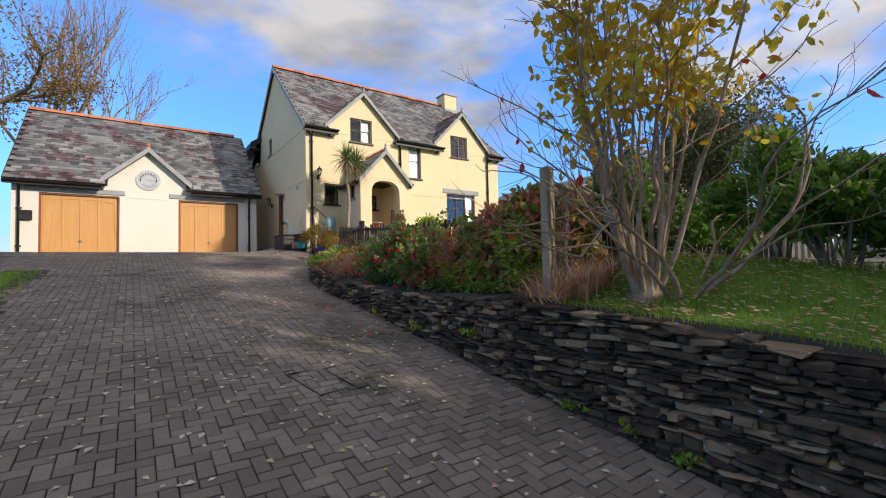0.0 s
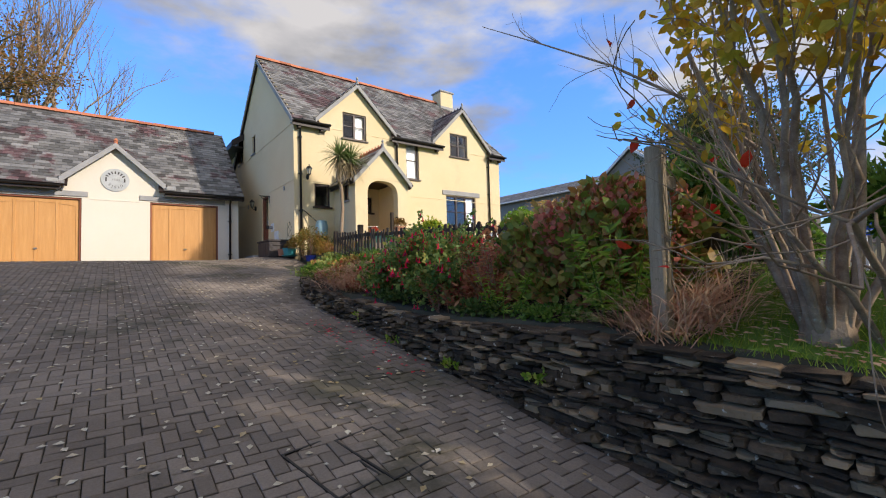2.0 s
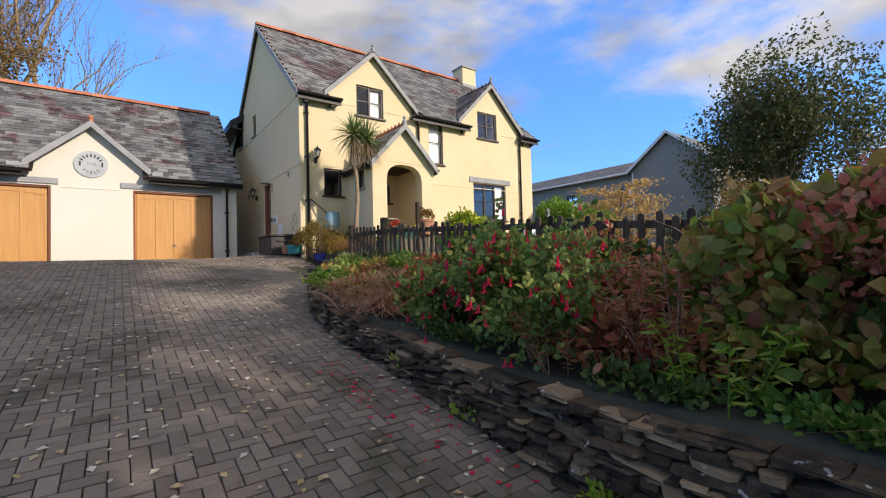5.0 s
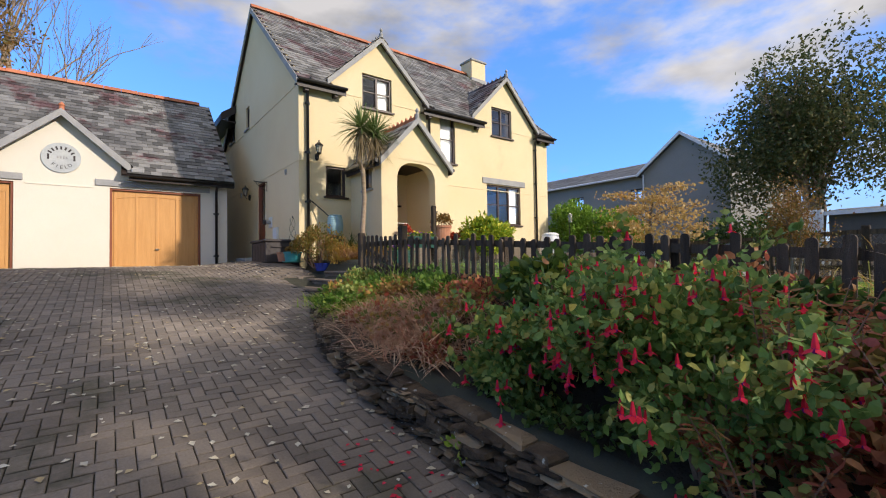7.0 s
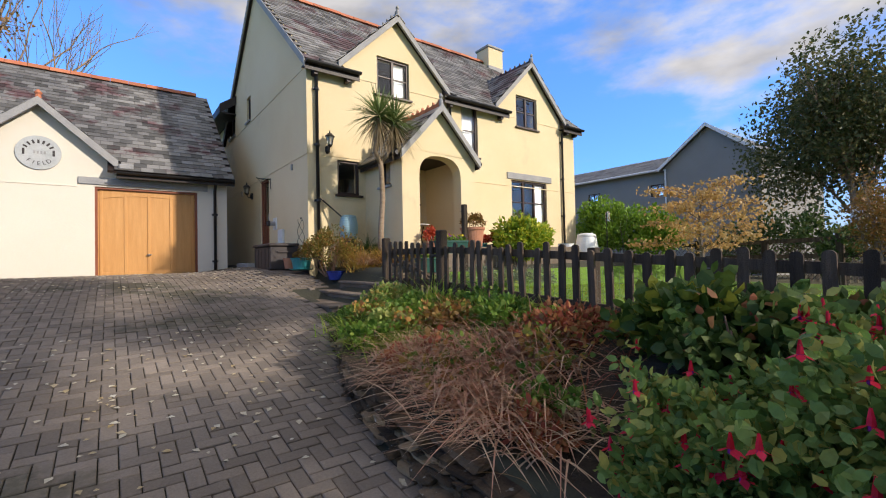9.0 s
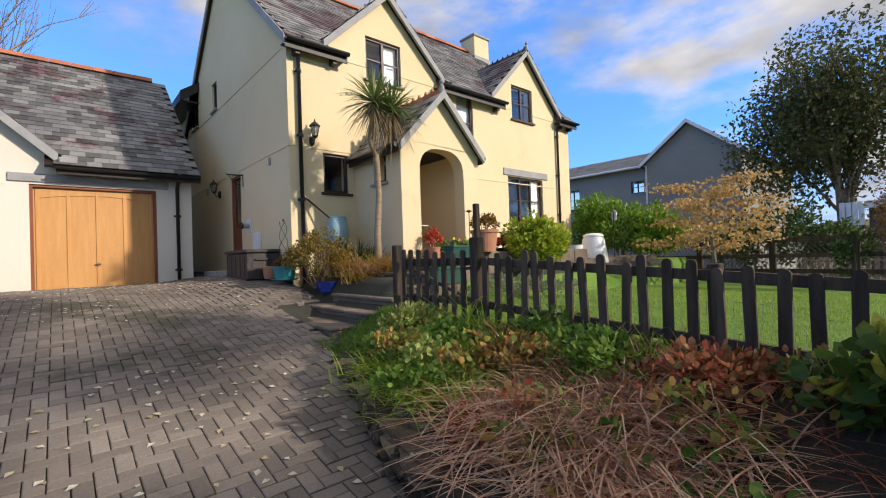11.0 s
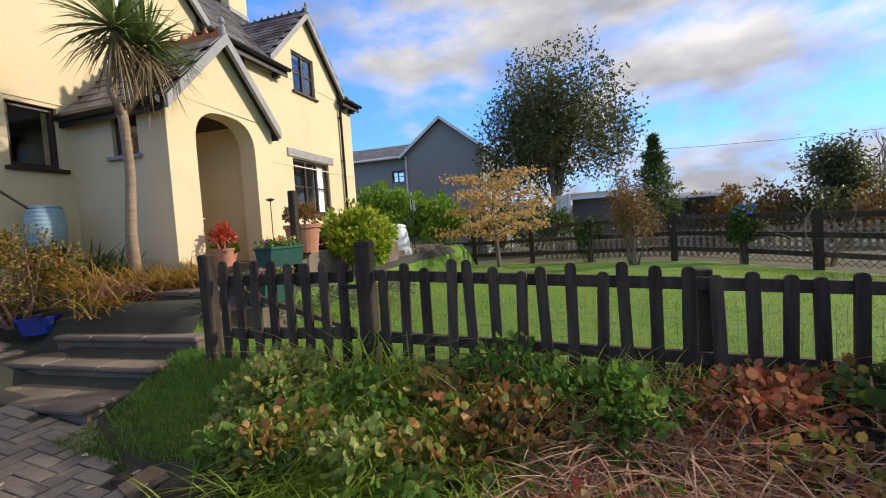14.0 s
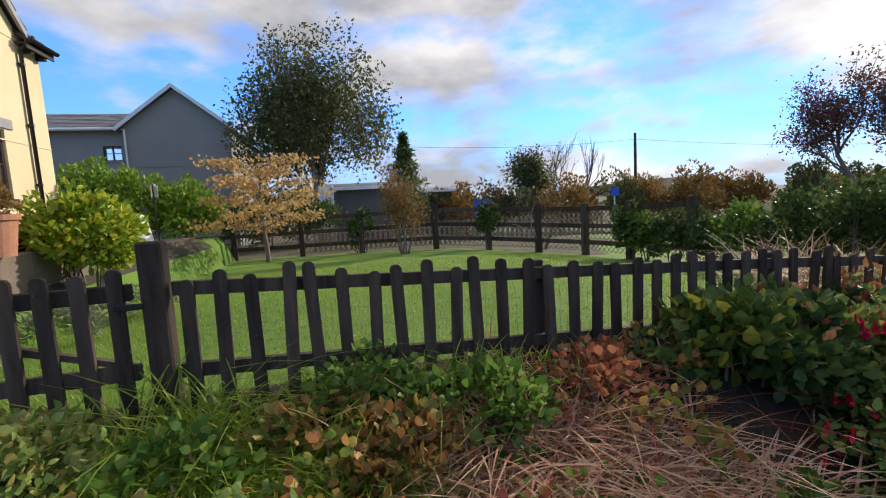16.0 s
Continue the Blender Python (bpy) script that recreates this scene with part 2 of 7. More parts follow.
BLUESIGN = mat("blue_sign", (0.02, 0.07, 0.42), (0.03, 0.1, 0.5), 2, 40, 0.5, 0.05)
GLASS, gn, gl, gp = nodes_of("window_glass")
gp.inputs["Base Color"].default_value = (0.9, 0.93, 0.95, 1)
gp.inputs["Roughness"].default_value, gp.inputs["Transmission Weight"].default_value, gp.inputs["IOR"].default_value = 0.0, 1.0, 1.6
LAMPGLASS, gn, gl, gp = nodes_of("lantern_glass")
gp.inputs["Base Color"].default_value = (0.75, 0.75, 0.7, 1)
gp.inputs["Roughness"].default_value, gp.inputs["Transmission Weight"].default_value = 0.2, 0.7

L_GREEN = leafmat("leaf_green", [(0.06, 0.13, 0.018), (0.1, 0.2, 0.03), (0.15, 0.27, 0.045), (0.25, 0.32, 0.06)], 0.42)
L_DARK = leafmat("leaf_dark", [(0.035, 0.075, 0.018), (0.06, 0.11, 0.025), (0.1, 0.16, 0.04), (0.15, 0.18, 0.05)], 0.32)
L_LAUREL = leafmat("leaf_laurel", [(0.1, 0.2, 0.02), (0.16, 0.3, 0.03), (0.26, 0.4, 0.05)], 0.3)
L_YELLOWBUSH = leafmat("leaf_variegated", [(0.14, 0.26, 0.02), (0.3, 0.4, 0.03), (0.6, 0.55, 0.06), (0.16, 0.28, 0.03)], 0.3)
L_YELLOW = leafmat("leaf_yellow", [(0.55, 0.3, 0.03), (0.62, 0.42, 0.04), (0.42, 0.4, 0.05), (0.58, 0.26, 0.03)], 0.5)
L_RED = leafmat("leaf_red", [(0.5, 0.02, 0.015), (0.6, 0.06, 0.02)], 0.4)
L_RUST = leafmat("leaf_rust", [(0.26, 0.06, 0.04), (0.38, 0.1, 0.055), (0.46, 0.2, 0.09), (0.22, 0.14, 0.05)], 0.35)
L_HYD = leafmat("leaf_hydrangea", [(0.14, 0.22, 0.035), (0.2, 0.27, 0.05), (0.36, 0.29, 0.07), (0.42, 0.18, 0.07), (0.12, 0.2, 0.035), (0.34, 0.1, 0.06)], 0.35)
L_PINK = leafmat("faded_bloom", [(0.46, 0.1, 0.08), (0.55, 0.19, 0.14), (0.42, 0.24, 0.13)], 0.35)
L_FUCHSIA = leafmat("fuchsia_flower", [(0.75, 0.015, 0.05), (0.8, 0.03, 0.09), (0.65, 0.01, 0.03)], 0.35)
L_STRAW = leafmat("leaf_straw", [(0.66, 0.43, 0.29), (0.74, 0.57, 0.4), (0.56, 0.3, 0.2), (0.66, 0.38, 0.27)], 0.4)
L_GRASS = leafmat("grass_blade", [(0.14, 0.26, 0.02), (0.22, 0.36, 0.035), (0.32, 0.44, 0.06), (0.4, 0.38, 0.09)], 0.45)
L_GOLD = leafmat("leaf_gold", [(0.5, 0.31, 0.11), (0.6, 0.4, 0.16), (0.45, 0.25, 0.09), (0.55, 0.42, 0.2)], 0.45)
L_BIRCH = leafmat("leaf_birch", [(0.05, 0.075, 0.025), (0.08, 0.1, 0.035), (0.12, 0.13, 0.05), (0.2, 0.17, 0.06)], 0.35)
L_COPPER = leafmat("leaf_copper", [(0.1, 0.035, 0.03), (0.15, 0.05, 0.04), (0.12, 0.07, 0.04)], 0.3)
L_AUTUMN = leafmat("leaf_autumn", [(0.17, 0.11, 0.03), (0.26, 0.15, 0.04), (0.3, 0.13, 0.04), (0.15, 0.14, 0.035)], 0.35)
L_PALM = leafmat("leaf_palm", [(0.1, 0.16, 0.045), (0.15, 0.22, 0.07), (0.22, 0.28, 0.1)], 0.3, 0.4)
L_PALMDRY = leafmat("leaf_palm_dry", [(0.25, 0.18, 0.1), (0.33, 0.25, 0.14)], 0.2)
L_FALLEN = leafmat("fallen_leaf", [(0.5, 0.44, 0.32), (0.6, 0.56, 0.46), (0.42, 0.3, 0.13), (0.66, 0.63, 0.55)], 0.1)
L_CROC = leafmat("leaf_crocosmia", [(0.4, 0.24, 0.06), (0.5, 0.3, 0.08), (0.3, 0.28, 0.05), (0.42, 0.16, 0.04)], 0.35)


# ---- mesh helpers ----
class Mesh:
    """Vertices and faces of one mesh in the making."""

    def __init__(self):
        self.v, self.f, self.weld = [], [], False

    def add(self, verts, faces):
        k = len(self.v)
        self.v += [tuple(p) for p in verts]
        self.f += [tuple(i + k for i in q) for q in faces]
        return self

    def box(self, x0, x1, y0, y1, z0, z1, b=0.0):
        """A box with its edges cut off by b."""
        if b <= 0:
            p = [(x, y, z) for x in (x0, x1) for y in (y0, y1) for z in (z0, z1)]
            return self.add(p, [(0, 1, 3, 2), (4, 6, 7, 5), (0, 4, 5, 1), (2, 3, 7, 6), (0, 2, 6, 4), (1, 5, 7, 3)])
        b = min(b, (x1 - x0) / 2.5, (y1 - y0) / 2.5, (z1 - z0) / 2.5)
        k = len(self.v)
        ix = {}
        X, Y, Z = (x0, x1), (y0, y1), (z0, z1)
        for i in (0, 1):
            for j in (0, 1):
                for h in (0, 1):
                    s = (b if i == 0 else -b, b if j == 0 else -b, b if h == 0 else -b)
                    for a in range(3):
                        q = [X[i] + s[0], Y[j] + s[1], Z[h] + s[2]]
                        q[a] = (X[i], Y[j], Z[h])[a]
                        ix[i, j, h, a] = len(self.v)
                        self.v.append(tuple(q))
        g = lambda c, a: ix[c[0], c[1], c[2], a]
        for a in range(3):
            o, w = [i for i in range(3) if i != a]
            for s in (0, 1):
                cs = []
                for u, t in ((0, 0), (1, 0), (1, 1), (0, 1)):
                    c = [0, 0, 0]
                    c[a], c[o], c[w] = s, u, t
                    cs.append(g(c, a))
                flip = (a == 1) != (s == 0)
                self.f.append(tuple(cs[::-1] if flip else cs))
            for u in (0, 1):
                for t in (0, 1):
                    c0, c1 = [0, 0, 0], [0, 0, 0]
                    c0[o], c0[w], c1[o], c1[w], c0[a], c1[a] = u, t, u, t, 0, 1
                    self.f.append((g(c0, o), g(c1, o), g(c1, w), g(c0, w)))
        for i in (0, 1):
            for j in (0, 1):
                for h in (0, 1):
                    self.f.append(tuple(ix[i, j, h, a] for a in range(3)))
        return self

    def tube(self, pts, radii, n=6, cap=True):
        """A round tube along points, with one radius a point."""
        k, pts = len(self.v), [Vector(p) for p in pts]
        if not isinstance(radii, (list, tuple)):
            radii = [radii] * len(pts)
        for i, p in enumerate(pts):
            d = (pts[min(i + 1, len(pts) - 1)] - pts[max(i - 1, 0)])
            d = d.normalized() if d.length > 1e-6 else Vector((0, 0, 1))
            u = d.cross(Vector((0.31, 0.95, 0.05)) if abs(d.y) < 0.9 else Vector((1, 0, 0))).normalized()
            w = d.cross(u)
            for j in range(n):
                a = 2 * math.pi * j / n
                self.v.append(tuple(p + (u * math.cos(a) + w * math.sin(a)) * radii[i]))
        for i in range(len(pts) - 1):
            for j in range(n):
                self.f.append((k + i * n + j, k + i * n + (j + 1) % n, k + (i + 1) * n + (j + 1) % n, k + (i + 1) * n + j))
        if cap:
            self.f.append(tuple(range(k + n - 1, k - 1, -1)))
            self.f.append(tuple(range(k + (len(pts) - 1) * n, k + len(pts) * n)))
        return self

    def lathe(self, prof, at=(0, 0, 0), n=20, squash=1.0):
        """A turned shape: (radius, height) pairs from the bottom up."""
        k = len(self.v)
        for r, z in prof:
            for j in range(n):
                a = 2 * math.pi * j / n
                self.v.append((at[0] + r * math.cos(a), at[1] + r * math.sin(a) * squash, at[2] + z))
        for i in range(len(prof) - 1):
            for j in range(n):
                self.f.append((k + i * n + j, k + i * n + (j + 1) % n, k + (i + 1) * n + (j + 1) % n, k + (i + 1) * n + j))
        self.f.append(tuple(range(k + n - 1, k - 1, -1)))
        self.f.append(tuple(range(k + (len(prof) - 1) * n, k + len(prof) * n)))
        return self

    def prism(self, poly, axis, a0, a1):
        """A polygon pushed along an axis from a0 to a1; poly in the two other axes, in their order."""
        o = {"x": lambda p, a: (a, p[0], p[1]), "y": lambda p, a: (p[0], a, p[1]), "z": lambda p, a: (p[0], p[1], a)}[axis]
        m = len(poly)
        verts = [o(p, a0) for p in poly] + [o(p, a1) for p in poly]
        return self.add(verts, [tuple(range(m)), tuple(range(2 * m - 1, m - 1, -1))] + [(i, i + m, (i + 1) % m + m, (i + 1) % m) for i in range(m)])

    def slab(self, corners, down):
        """A sheet of four corners with thickness down."""
        d = Vector(down)
        c = [Vector(p) for p in corners]
        return self.add(c + [p + d for p in c], [(0, 1, 2, 3), (7, 6, 5, 4)] + [(i, i + 4, (i + 1) % 4 + 4, (i + 1) % 4) for i in range(4)])

    def mesh(self, name, smooth=False):
        me = bpy.data.meshes.new(name)
        me.from_pydata(self.v, [], self.f)
        me.update()
        b = bmesh.new()
        b.from_mesh(me)
        if self.weld:
            bmesh.ops.remove_doubles(b, verts=b.verts, dist=0.0005)
        if len(b.faces) < 60000:
            bmesh.ops.recalc_face_normals(b, faces=b.faces)
        b.to_mesh(me)
        b.free()
        if smooth:
            me.polygons.foreach_set("use_smooth", [True] * len(me.polygons))
        return me


def part(name, m, material, parent=None, label="", smooth=False):
    me = m.mesh(name, smooth) if isinstance(m, Mesh) else m
    if not me.materials:
        me.materials.append(material)
    ob = new(name, me)
    if parent is not None:
        ob.parent = parent
    if label:
        ob["label"] = label
    if name in ("flower", "flower_head", "petal_cup", "red_leaf", "rusty_leaf", "green_leaf", "blade", "foliage", "crown"):
        ob["kind"] = "stuff"
    return ob


def thing(name, label, category, group="", kind="", at=(0, 0, 0)):
    ob = new(name)
    ob.empty_display_size = 0.1
    ob.location = at
    return tagged(ob, label, category, group, kind)


def raw_mesh(name, verts, faces, material):
    """A mesh straight from number arrays, for leaves and blades."""
    me = bpy.data.meshes.new(name)
    me.from_pydata(verts, [], faces)
    me.materials.append(material)
    me.update()
    return me


def leaves(name, points, size, material, rng, ratio=0.5, up=0.4, spread=0.35, droop=0.0, outward=None):
    """One pointed, folded leaf at each point, turned at random."""
    p = np.asarray(points, float)
    n = len(p)
    d = rng.normal(size=(n, 3))
    if outward is not None:
        d = d * 0.8 + np.asarray(outward) * 1.0
    d[:, 2] += up - droop
    d /= np.linalg.norm(d, axis=1)[:, None] + 1e-9
    s = np.cross(d, rng.normal(size=(n, 3)))
    s /= np.linalg.norm(s, axis=1)[:, None] + 1e-9
    nn = np.cross(d, s)
    L = (size * (1 + spread * rng.uniform(-1, 1, n)))[:, None]
    w = s * L * ratio * 0.5
    if size > 0.15:
        mid = p + d * L * 0.45
        v = np.stack([p, mid + w + nn * L * 0.09, p + d * L - nn * L * 0.07, mid - w + nn * L * 0.09], 1).reshape(-1, 3)
        k = np.arange(n)[:, None] * 4
        return raw_mesh(name, v.tolist(), np.concatenate([k + [0, 1, 2], k + [0, 2, 3]], 0).tolist(), material)
    a, b = p + d * L * 0.28 + nn * L * 0.05, p + d * L * 0.66 + nn * L * 0.045
    v = np.stack([p, a - w * 0.86, a + w * 0.86, b - w * 0.84, b + w * 0.84, p + d * L - nn * L * 0.09], 1).reshape(-1, 3)
    k = np.arange(n)[:, None] * 6
    f = (k + [0, 2, 1]).tolist() + (k + [1, 2, 4, 3]).tolist() + (k + [3, 4, 5]).tolist()
    return raw_mesh(name, v.tolist(), f, material)


def blades(name, roots, height, material, rng, width=0.008, lean=0.5, spread=0.4, curl=0.5, dirs=None, seg=3):
    """Bent, tapering blades that grow up from the roots."""
    p = np.asarray(roots, float)
    n = len(p)
    a = rng.uniform(0, 2 * np.pi, n)
    out = np.stack([np.cos(a), np.sin(a), np.zeros(n)], 1) if dirs is None else np.asarray(dirs, float)
    h = height * (1 + spread * rng.uniform(-1, 1, n))
    le = lean * rng.uniform(0.3, 1.3, n)
    side = np.stack([-out[:, 1], out[:, 0], np.zeros(n)], 1)
    rows = []
    for i in range(seg + 1):
        t = i / seg
        c = p + out * (h * le * (t + curl * t * t))[:, None]
        c[:, 2] += h * (t - curl * le * t * t * 0.75)
        w = width * (1 - t) ** 0.7 * 0.5
        rows += [c - side * w, c + side * w] if i < seg else [c]
    m = 2 * seg + 1
    v = np.stack(rows, 1).reshape(-1, 3)
    k = np.arange(n)[:, None] * m
    fs = []
    for i in range(seg - 1):
        fs.append((k + [2 * i, 2 * i + 1, 2 * i + 3, 2 * i + 2]).tolist())
    fs.append((k + [2 * seg - 2, 2 * seg - 1, 2 * seg]).tolist())
    return raw_mesh(name, v.tolist(), [q for g in fs for q in g], material)


def limbs(m, rng, start, d, length, r, depth, tips, kids=3, bend=0.25, shrink=0.68, up=0.15, n=6, angle=0.7, steps=4, taper=0.6):
    """A limb and its branches, as tubes of m; tips gets a point and a direction for each place where leaves may grow."""
    pts, rad, p, d = [Vector(start)], [r], Vector(start), Vector(d).normalized()
    for i in range(steps):
        d = (d + Vector(rng.normal(size=3)) * bend * 0.5 + Vector((0, 0, up * 0.3))).normalized()
        p = p + d * (length / steps)
        pts.append(p.copy())
        rad.append(r * (1 - (1 - taper) * (i + 1) / steps))
        if depth <= 1:
            tips.append((p.copy(), d.copy()))
    m.tube(pts, rad, n if depth > 1 else max(3, n - 2), cap=False)
    if depth <= 0:
        return
    for j in range(kids):
        t = rng.uniform(0.35, 1.0) if j else 1.0
        q = pts[max(1, min(steps, int(round(t * steps))))]
        side = Vector(rng.normal(size=3)).cross(d).normalized()
        nd = (d * math.cos(angle) + side * math.sin(angle * rng.uniform(0.5, 1.3)) + Vector((0, 0, up))).normalized()
        limbs(m, rng, q, nd, length * shrink * rng.uniform(0.75, 1.15), r * taper * (0.95 if j == 0 else 0.7), depth - 1, tips, kids, bend, shrink, up, n, angle, steps, taper)


def lerp(x, pairs):
    xs, ys = zip(*pairs)
    return float(np.interp(x, xs, ys))


def smooth01(t):
    t = min(1.0, max(0.0, t))
    return t * t * (3 - 2 * t)


# ---- the lie of the land ----
DRIVE = ((-40, -3.6), (-12, -1.6), (0, 0.0), (5.2, 0.78), (7, 1.05), (8.2, 1.21), (9.4, 1.38), (12.2, 1.79), (13.5, 1.99), (15, 2.22), (16.5, 2.38), (17.5, 2.42), (19.3, 2.42), (22, 2.44), (60, 3.0))
WALLTOP = ((-12, -0.2), (-4, 0.72), (0, 1.1), (2.5, 1.27), (4, 1.36), (6, 1.33), (7.1, 1.42), (8.4, 1.52), (9.7, 1.7), (10.9, 1.86), (12.0, 1.8), (13, 1.88))
EDGE = ((-60, 3.3), (9.2, 3.32), (10.2, 3.48), (10.93, 3.74), (12.2, 4.1), (12.75, 4.4), (13.2, 4.45))


def drive_z(y):
    return lerp(y, DRIVE)


def drive_at(x, y):
    """The drive, a little higher beside the house."""
    return drive_z(y) + 0.1 * smooth01((x - 3.4) / 1.3) * smooth01((y - 14.2) / 1.2)


def edge_x(y):
    return lerp(y, EDGE)


def lawn_z(x, y):
    z = 2.15 - 0.031 * max(0.0, x - 5)
    return z - 0.09 * max(0.0, 7 - y) * (1 if y > 0 else 0) - (0.63 if y <= 0 else 0) - max(0.0, -y) * 0.05


def land_z(x, y):
    """The ground: the drive, the bank behind the wall, the lawn, the terrace of the house."""
    e = edge_x(y)
    if (y > 14.2 and x < 5.2) or x < e + 0.12:
        return drive_at(x, y) - 0.02
    wall = lerp(y, WALLTOP) + 0.04
    t = smooth01((x - e - 0.12) / max(0.2, 5.1 - e))
    z = wall + (lawn_z(x, y) - wall) * t
    if y > 12.6:
        k = smooth01((y - 12.6) / 0.3) * smooth01((x - 5.2) / 0.3)
        z += (2.5 - z) * k if x < 16 and y < 26 else 0
    return z


# ---- ground ----
def land():
    def axis(stops):
        out = []
        for a, b, s in stops:
            out += list(np.arange(a, b, s))
        return out + [stops[-1][1]]
    xs = axis([(-600, -60, 90), (-60, -12, 8), (-12, 2.4, 0.8), (2.4, 6.4, 0.12), (6.4, 18, 0.5), (18, 20, 1.0), (20, 60, 8), (60, 600, 90)])
    ys = axis([(-600, -60, 90), (-60, -8, 6), (-8, 0, 0.6), (0, 15, 0.2), (15, 28, 0.8), (28, 60, 8), (60, 600, 90)])
    v = [(x, y, land_z(x, y) if abs(x) < 60 and abs(y) < 60 else 1.2) for y in ys for x in xs]
    n = len(xs)
    faces = {"lawn": [], "soil": [], "joint": [], "field": []}
    line = ((-8, 30.0), (3.9, 11.5), (4.5, 11.5), (5.2, 12.4), (6.1, 13.4), (7.3, 14.2), (9.2, 15.0), (10.8, 15.6), (15, 16.3), (40, 17))
    for j in range(len(ys) - 1):
        for i in range(n - 1):
            cx, cy = (xs[i] + xs[i + 1]) / 2, (ys[j] + ys[j + 1]) / 2
            kind = "lawn"
            if -5.2 < cx < edge_x(cy) + 0.3 and -14 < cy < 26 and not (cx < -1.2 and cy < 12.6):
                kind = "joint"
            elif edge_x(cy) < cx < 5.15 and cy < 11.6:
                kind = "soil" if cy > 3.3 else "lawn"
            elif 4.2 < cx < 14.6 and cy > 12.75:
                kind = "joint"
            if kind == "lawn" and cx > lerp(cy, line):
                kind = "field"
            faces[kind].append((j * n + i, j * n + i + 1, (j + 1) * n + i + 1, (j + 1) * n + i))
    me = bpy.data.meshes.new("ground")
    allf = faces["lawn"] + faces["soil"] + faces["joint"] + faces["field"]
    me.from_pydata(v, [], allf)
    for m in (LAWN, SOIL, JOINT, FIELD):
        me.materials.append(m)
    me.polygons.foreach_set("material_index", [0] * len(faces["lawn"]) + [1] * len(faces["soil"]) + [2] * len(faces["joint"]) + [3] * len(faces["field"]))
    me.polygons.foreach_set("use_smooth", [True] * len(allf))
    me.update()
    return tagged(new("ground", me), "sloping garden ground with green lawn and planted bank", "ground", kind="structure")


GROUND = land()


# ---- walls with openings ----
def panel(m, axis, a0, a1, u0, u1, v0, v1, holes):
    """A wall across an axis from a0 to a1, with rectangular holes (u0, u1, v0, v1) right through it."""
    m.weld = True
    us = sorted({u0, u1, *[h[0] for h in holes], *[h[1] for h in holes]})
    vs = sorted({v0, v1, *[h[2] for h in holes], *[h[3] for h in holes]})
    for i in range(len(us) - 1):
        for j in range(len(vs) - 1):
            cu, cv = (us[i] + us[i + 1]) / 2, (vs[j] + vs[j + 1]) / 2
            if any(h[0] < cu < h[1] and h[2] < cv < h[3] for h in holes):
                continue
            if axis == "y":
                m.box(us[i], us[i + 1], a0, a1, vs[j], vs[j + 1])
            else:
                m.box(a0, a1, us[i], us[i + 1], vs[j], vs[j + 1])
    return m


def slates(parent, origin, U, V, width, length, keep, singles=0, size=(0.25, 0.19), material=None):
    """Courses of overlapping slates on a roof plane; the first `singles` of them are objects of their own."""
    material = material or SLATE
    rng = np.random.default_rng(int(width * 100 + length * 10))
    U, V, O = Vector(U).normalized(), Vector(V).normalized(), Vector(origin)
    N = U.cross(V).normalized()
    if N.z < 0:
        N = -N
    w, e = size
    one = Mesh().box(-w / 2 + 0.003, w / 2 - 0.003, -0.01, e * 1.35, -0.006, 0.006)
    me = one.mesh("slate")
    me.materials.append(material)
    rest, made = Mesh(), 0
    for r in range(int(length / e)):
        off = (w / 2 if r % 2 else 0)
        for c in range(-1, int(width / w) + 1):
            u, v = c * w + off + w / 2, r * e
            if not (w * 0.4 < u < width - w * 0.4) or not keep(u, v + e * 0.5):
                continue
            tilt = 0.055 + rng.uniform(-0.008, 0.012)
            spin = rng.normal() * 0.008
            a, b = (U + V * spin).normalized(), (V - U * spin - N * tilt).normalized()
            nn = a.cross(b).normalized()
            if nn.z < 0:
                nn = -nn
            p = O + U * u + V * v + N * (0.032 + rng.uniform(0, 0.004))
            mx = Matrix((( a.x, b.x, nn.x, p.x), (a.y, b.y, nn.y, p.y), (a.z, b.z, nn.z, p.z), (0, 0, 0, 1)))
            if made < singles:
                ob = new("slate", me)
                ob.parent = parent
                ob.matrix_basis = mx
                made += 1
            else:
                rest.add([mx @ Vector(q) for q in one.v], one.f)
    if rest.v:
        m2 = bpy.data.meshes.new("slating")
        m2.from_pydata(rest.v, [], rest.f)
        m2.materials.append(material)
        ob = new("slating", m2)
        ob.parent = parent
        tagged(ob, kind="stuff")


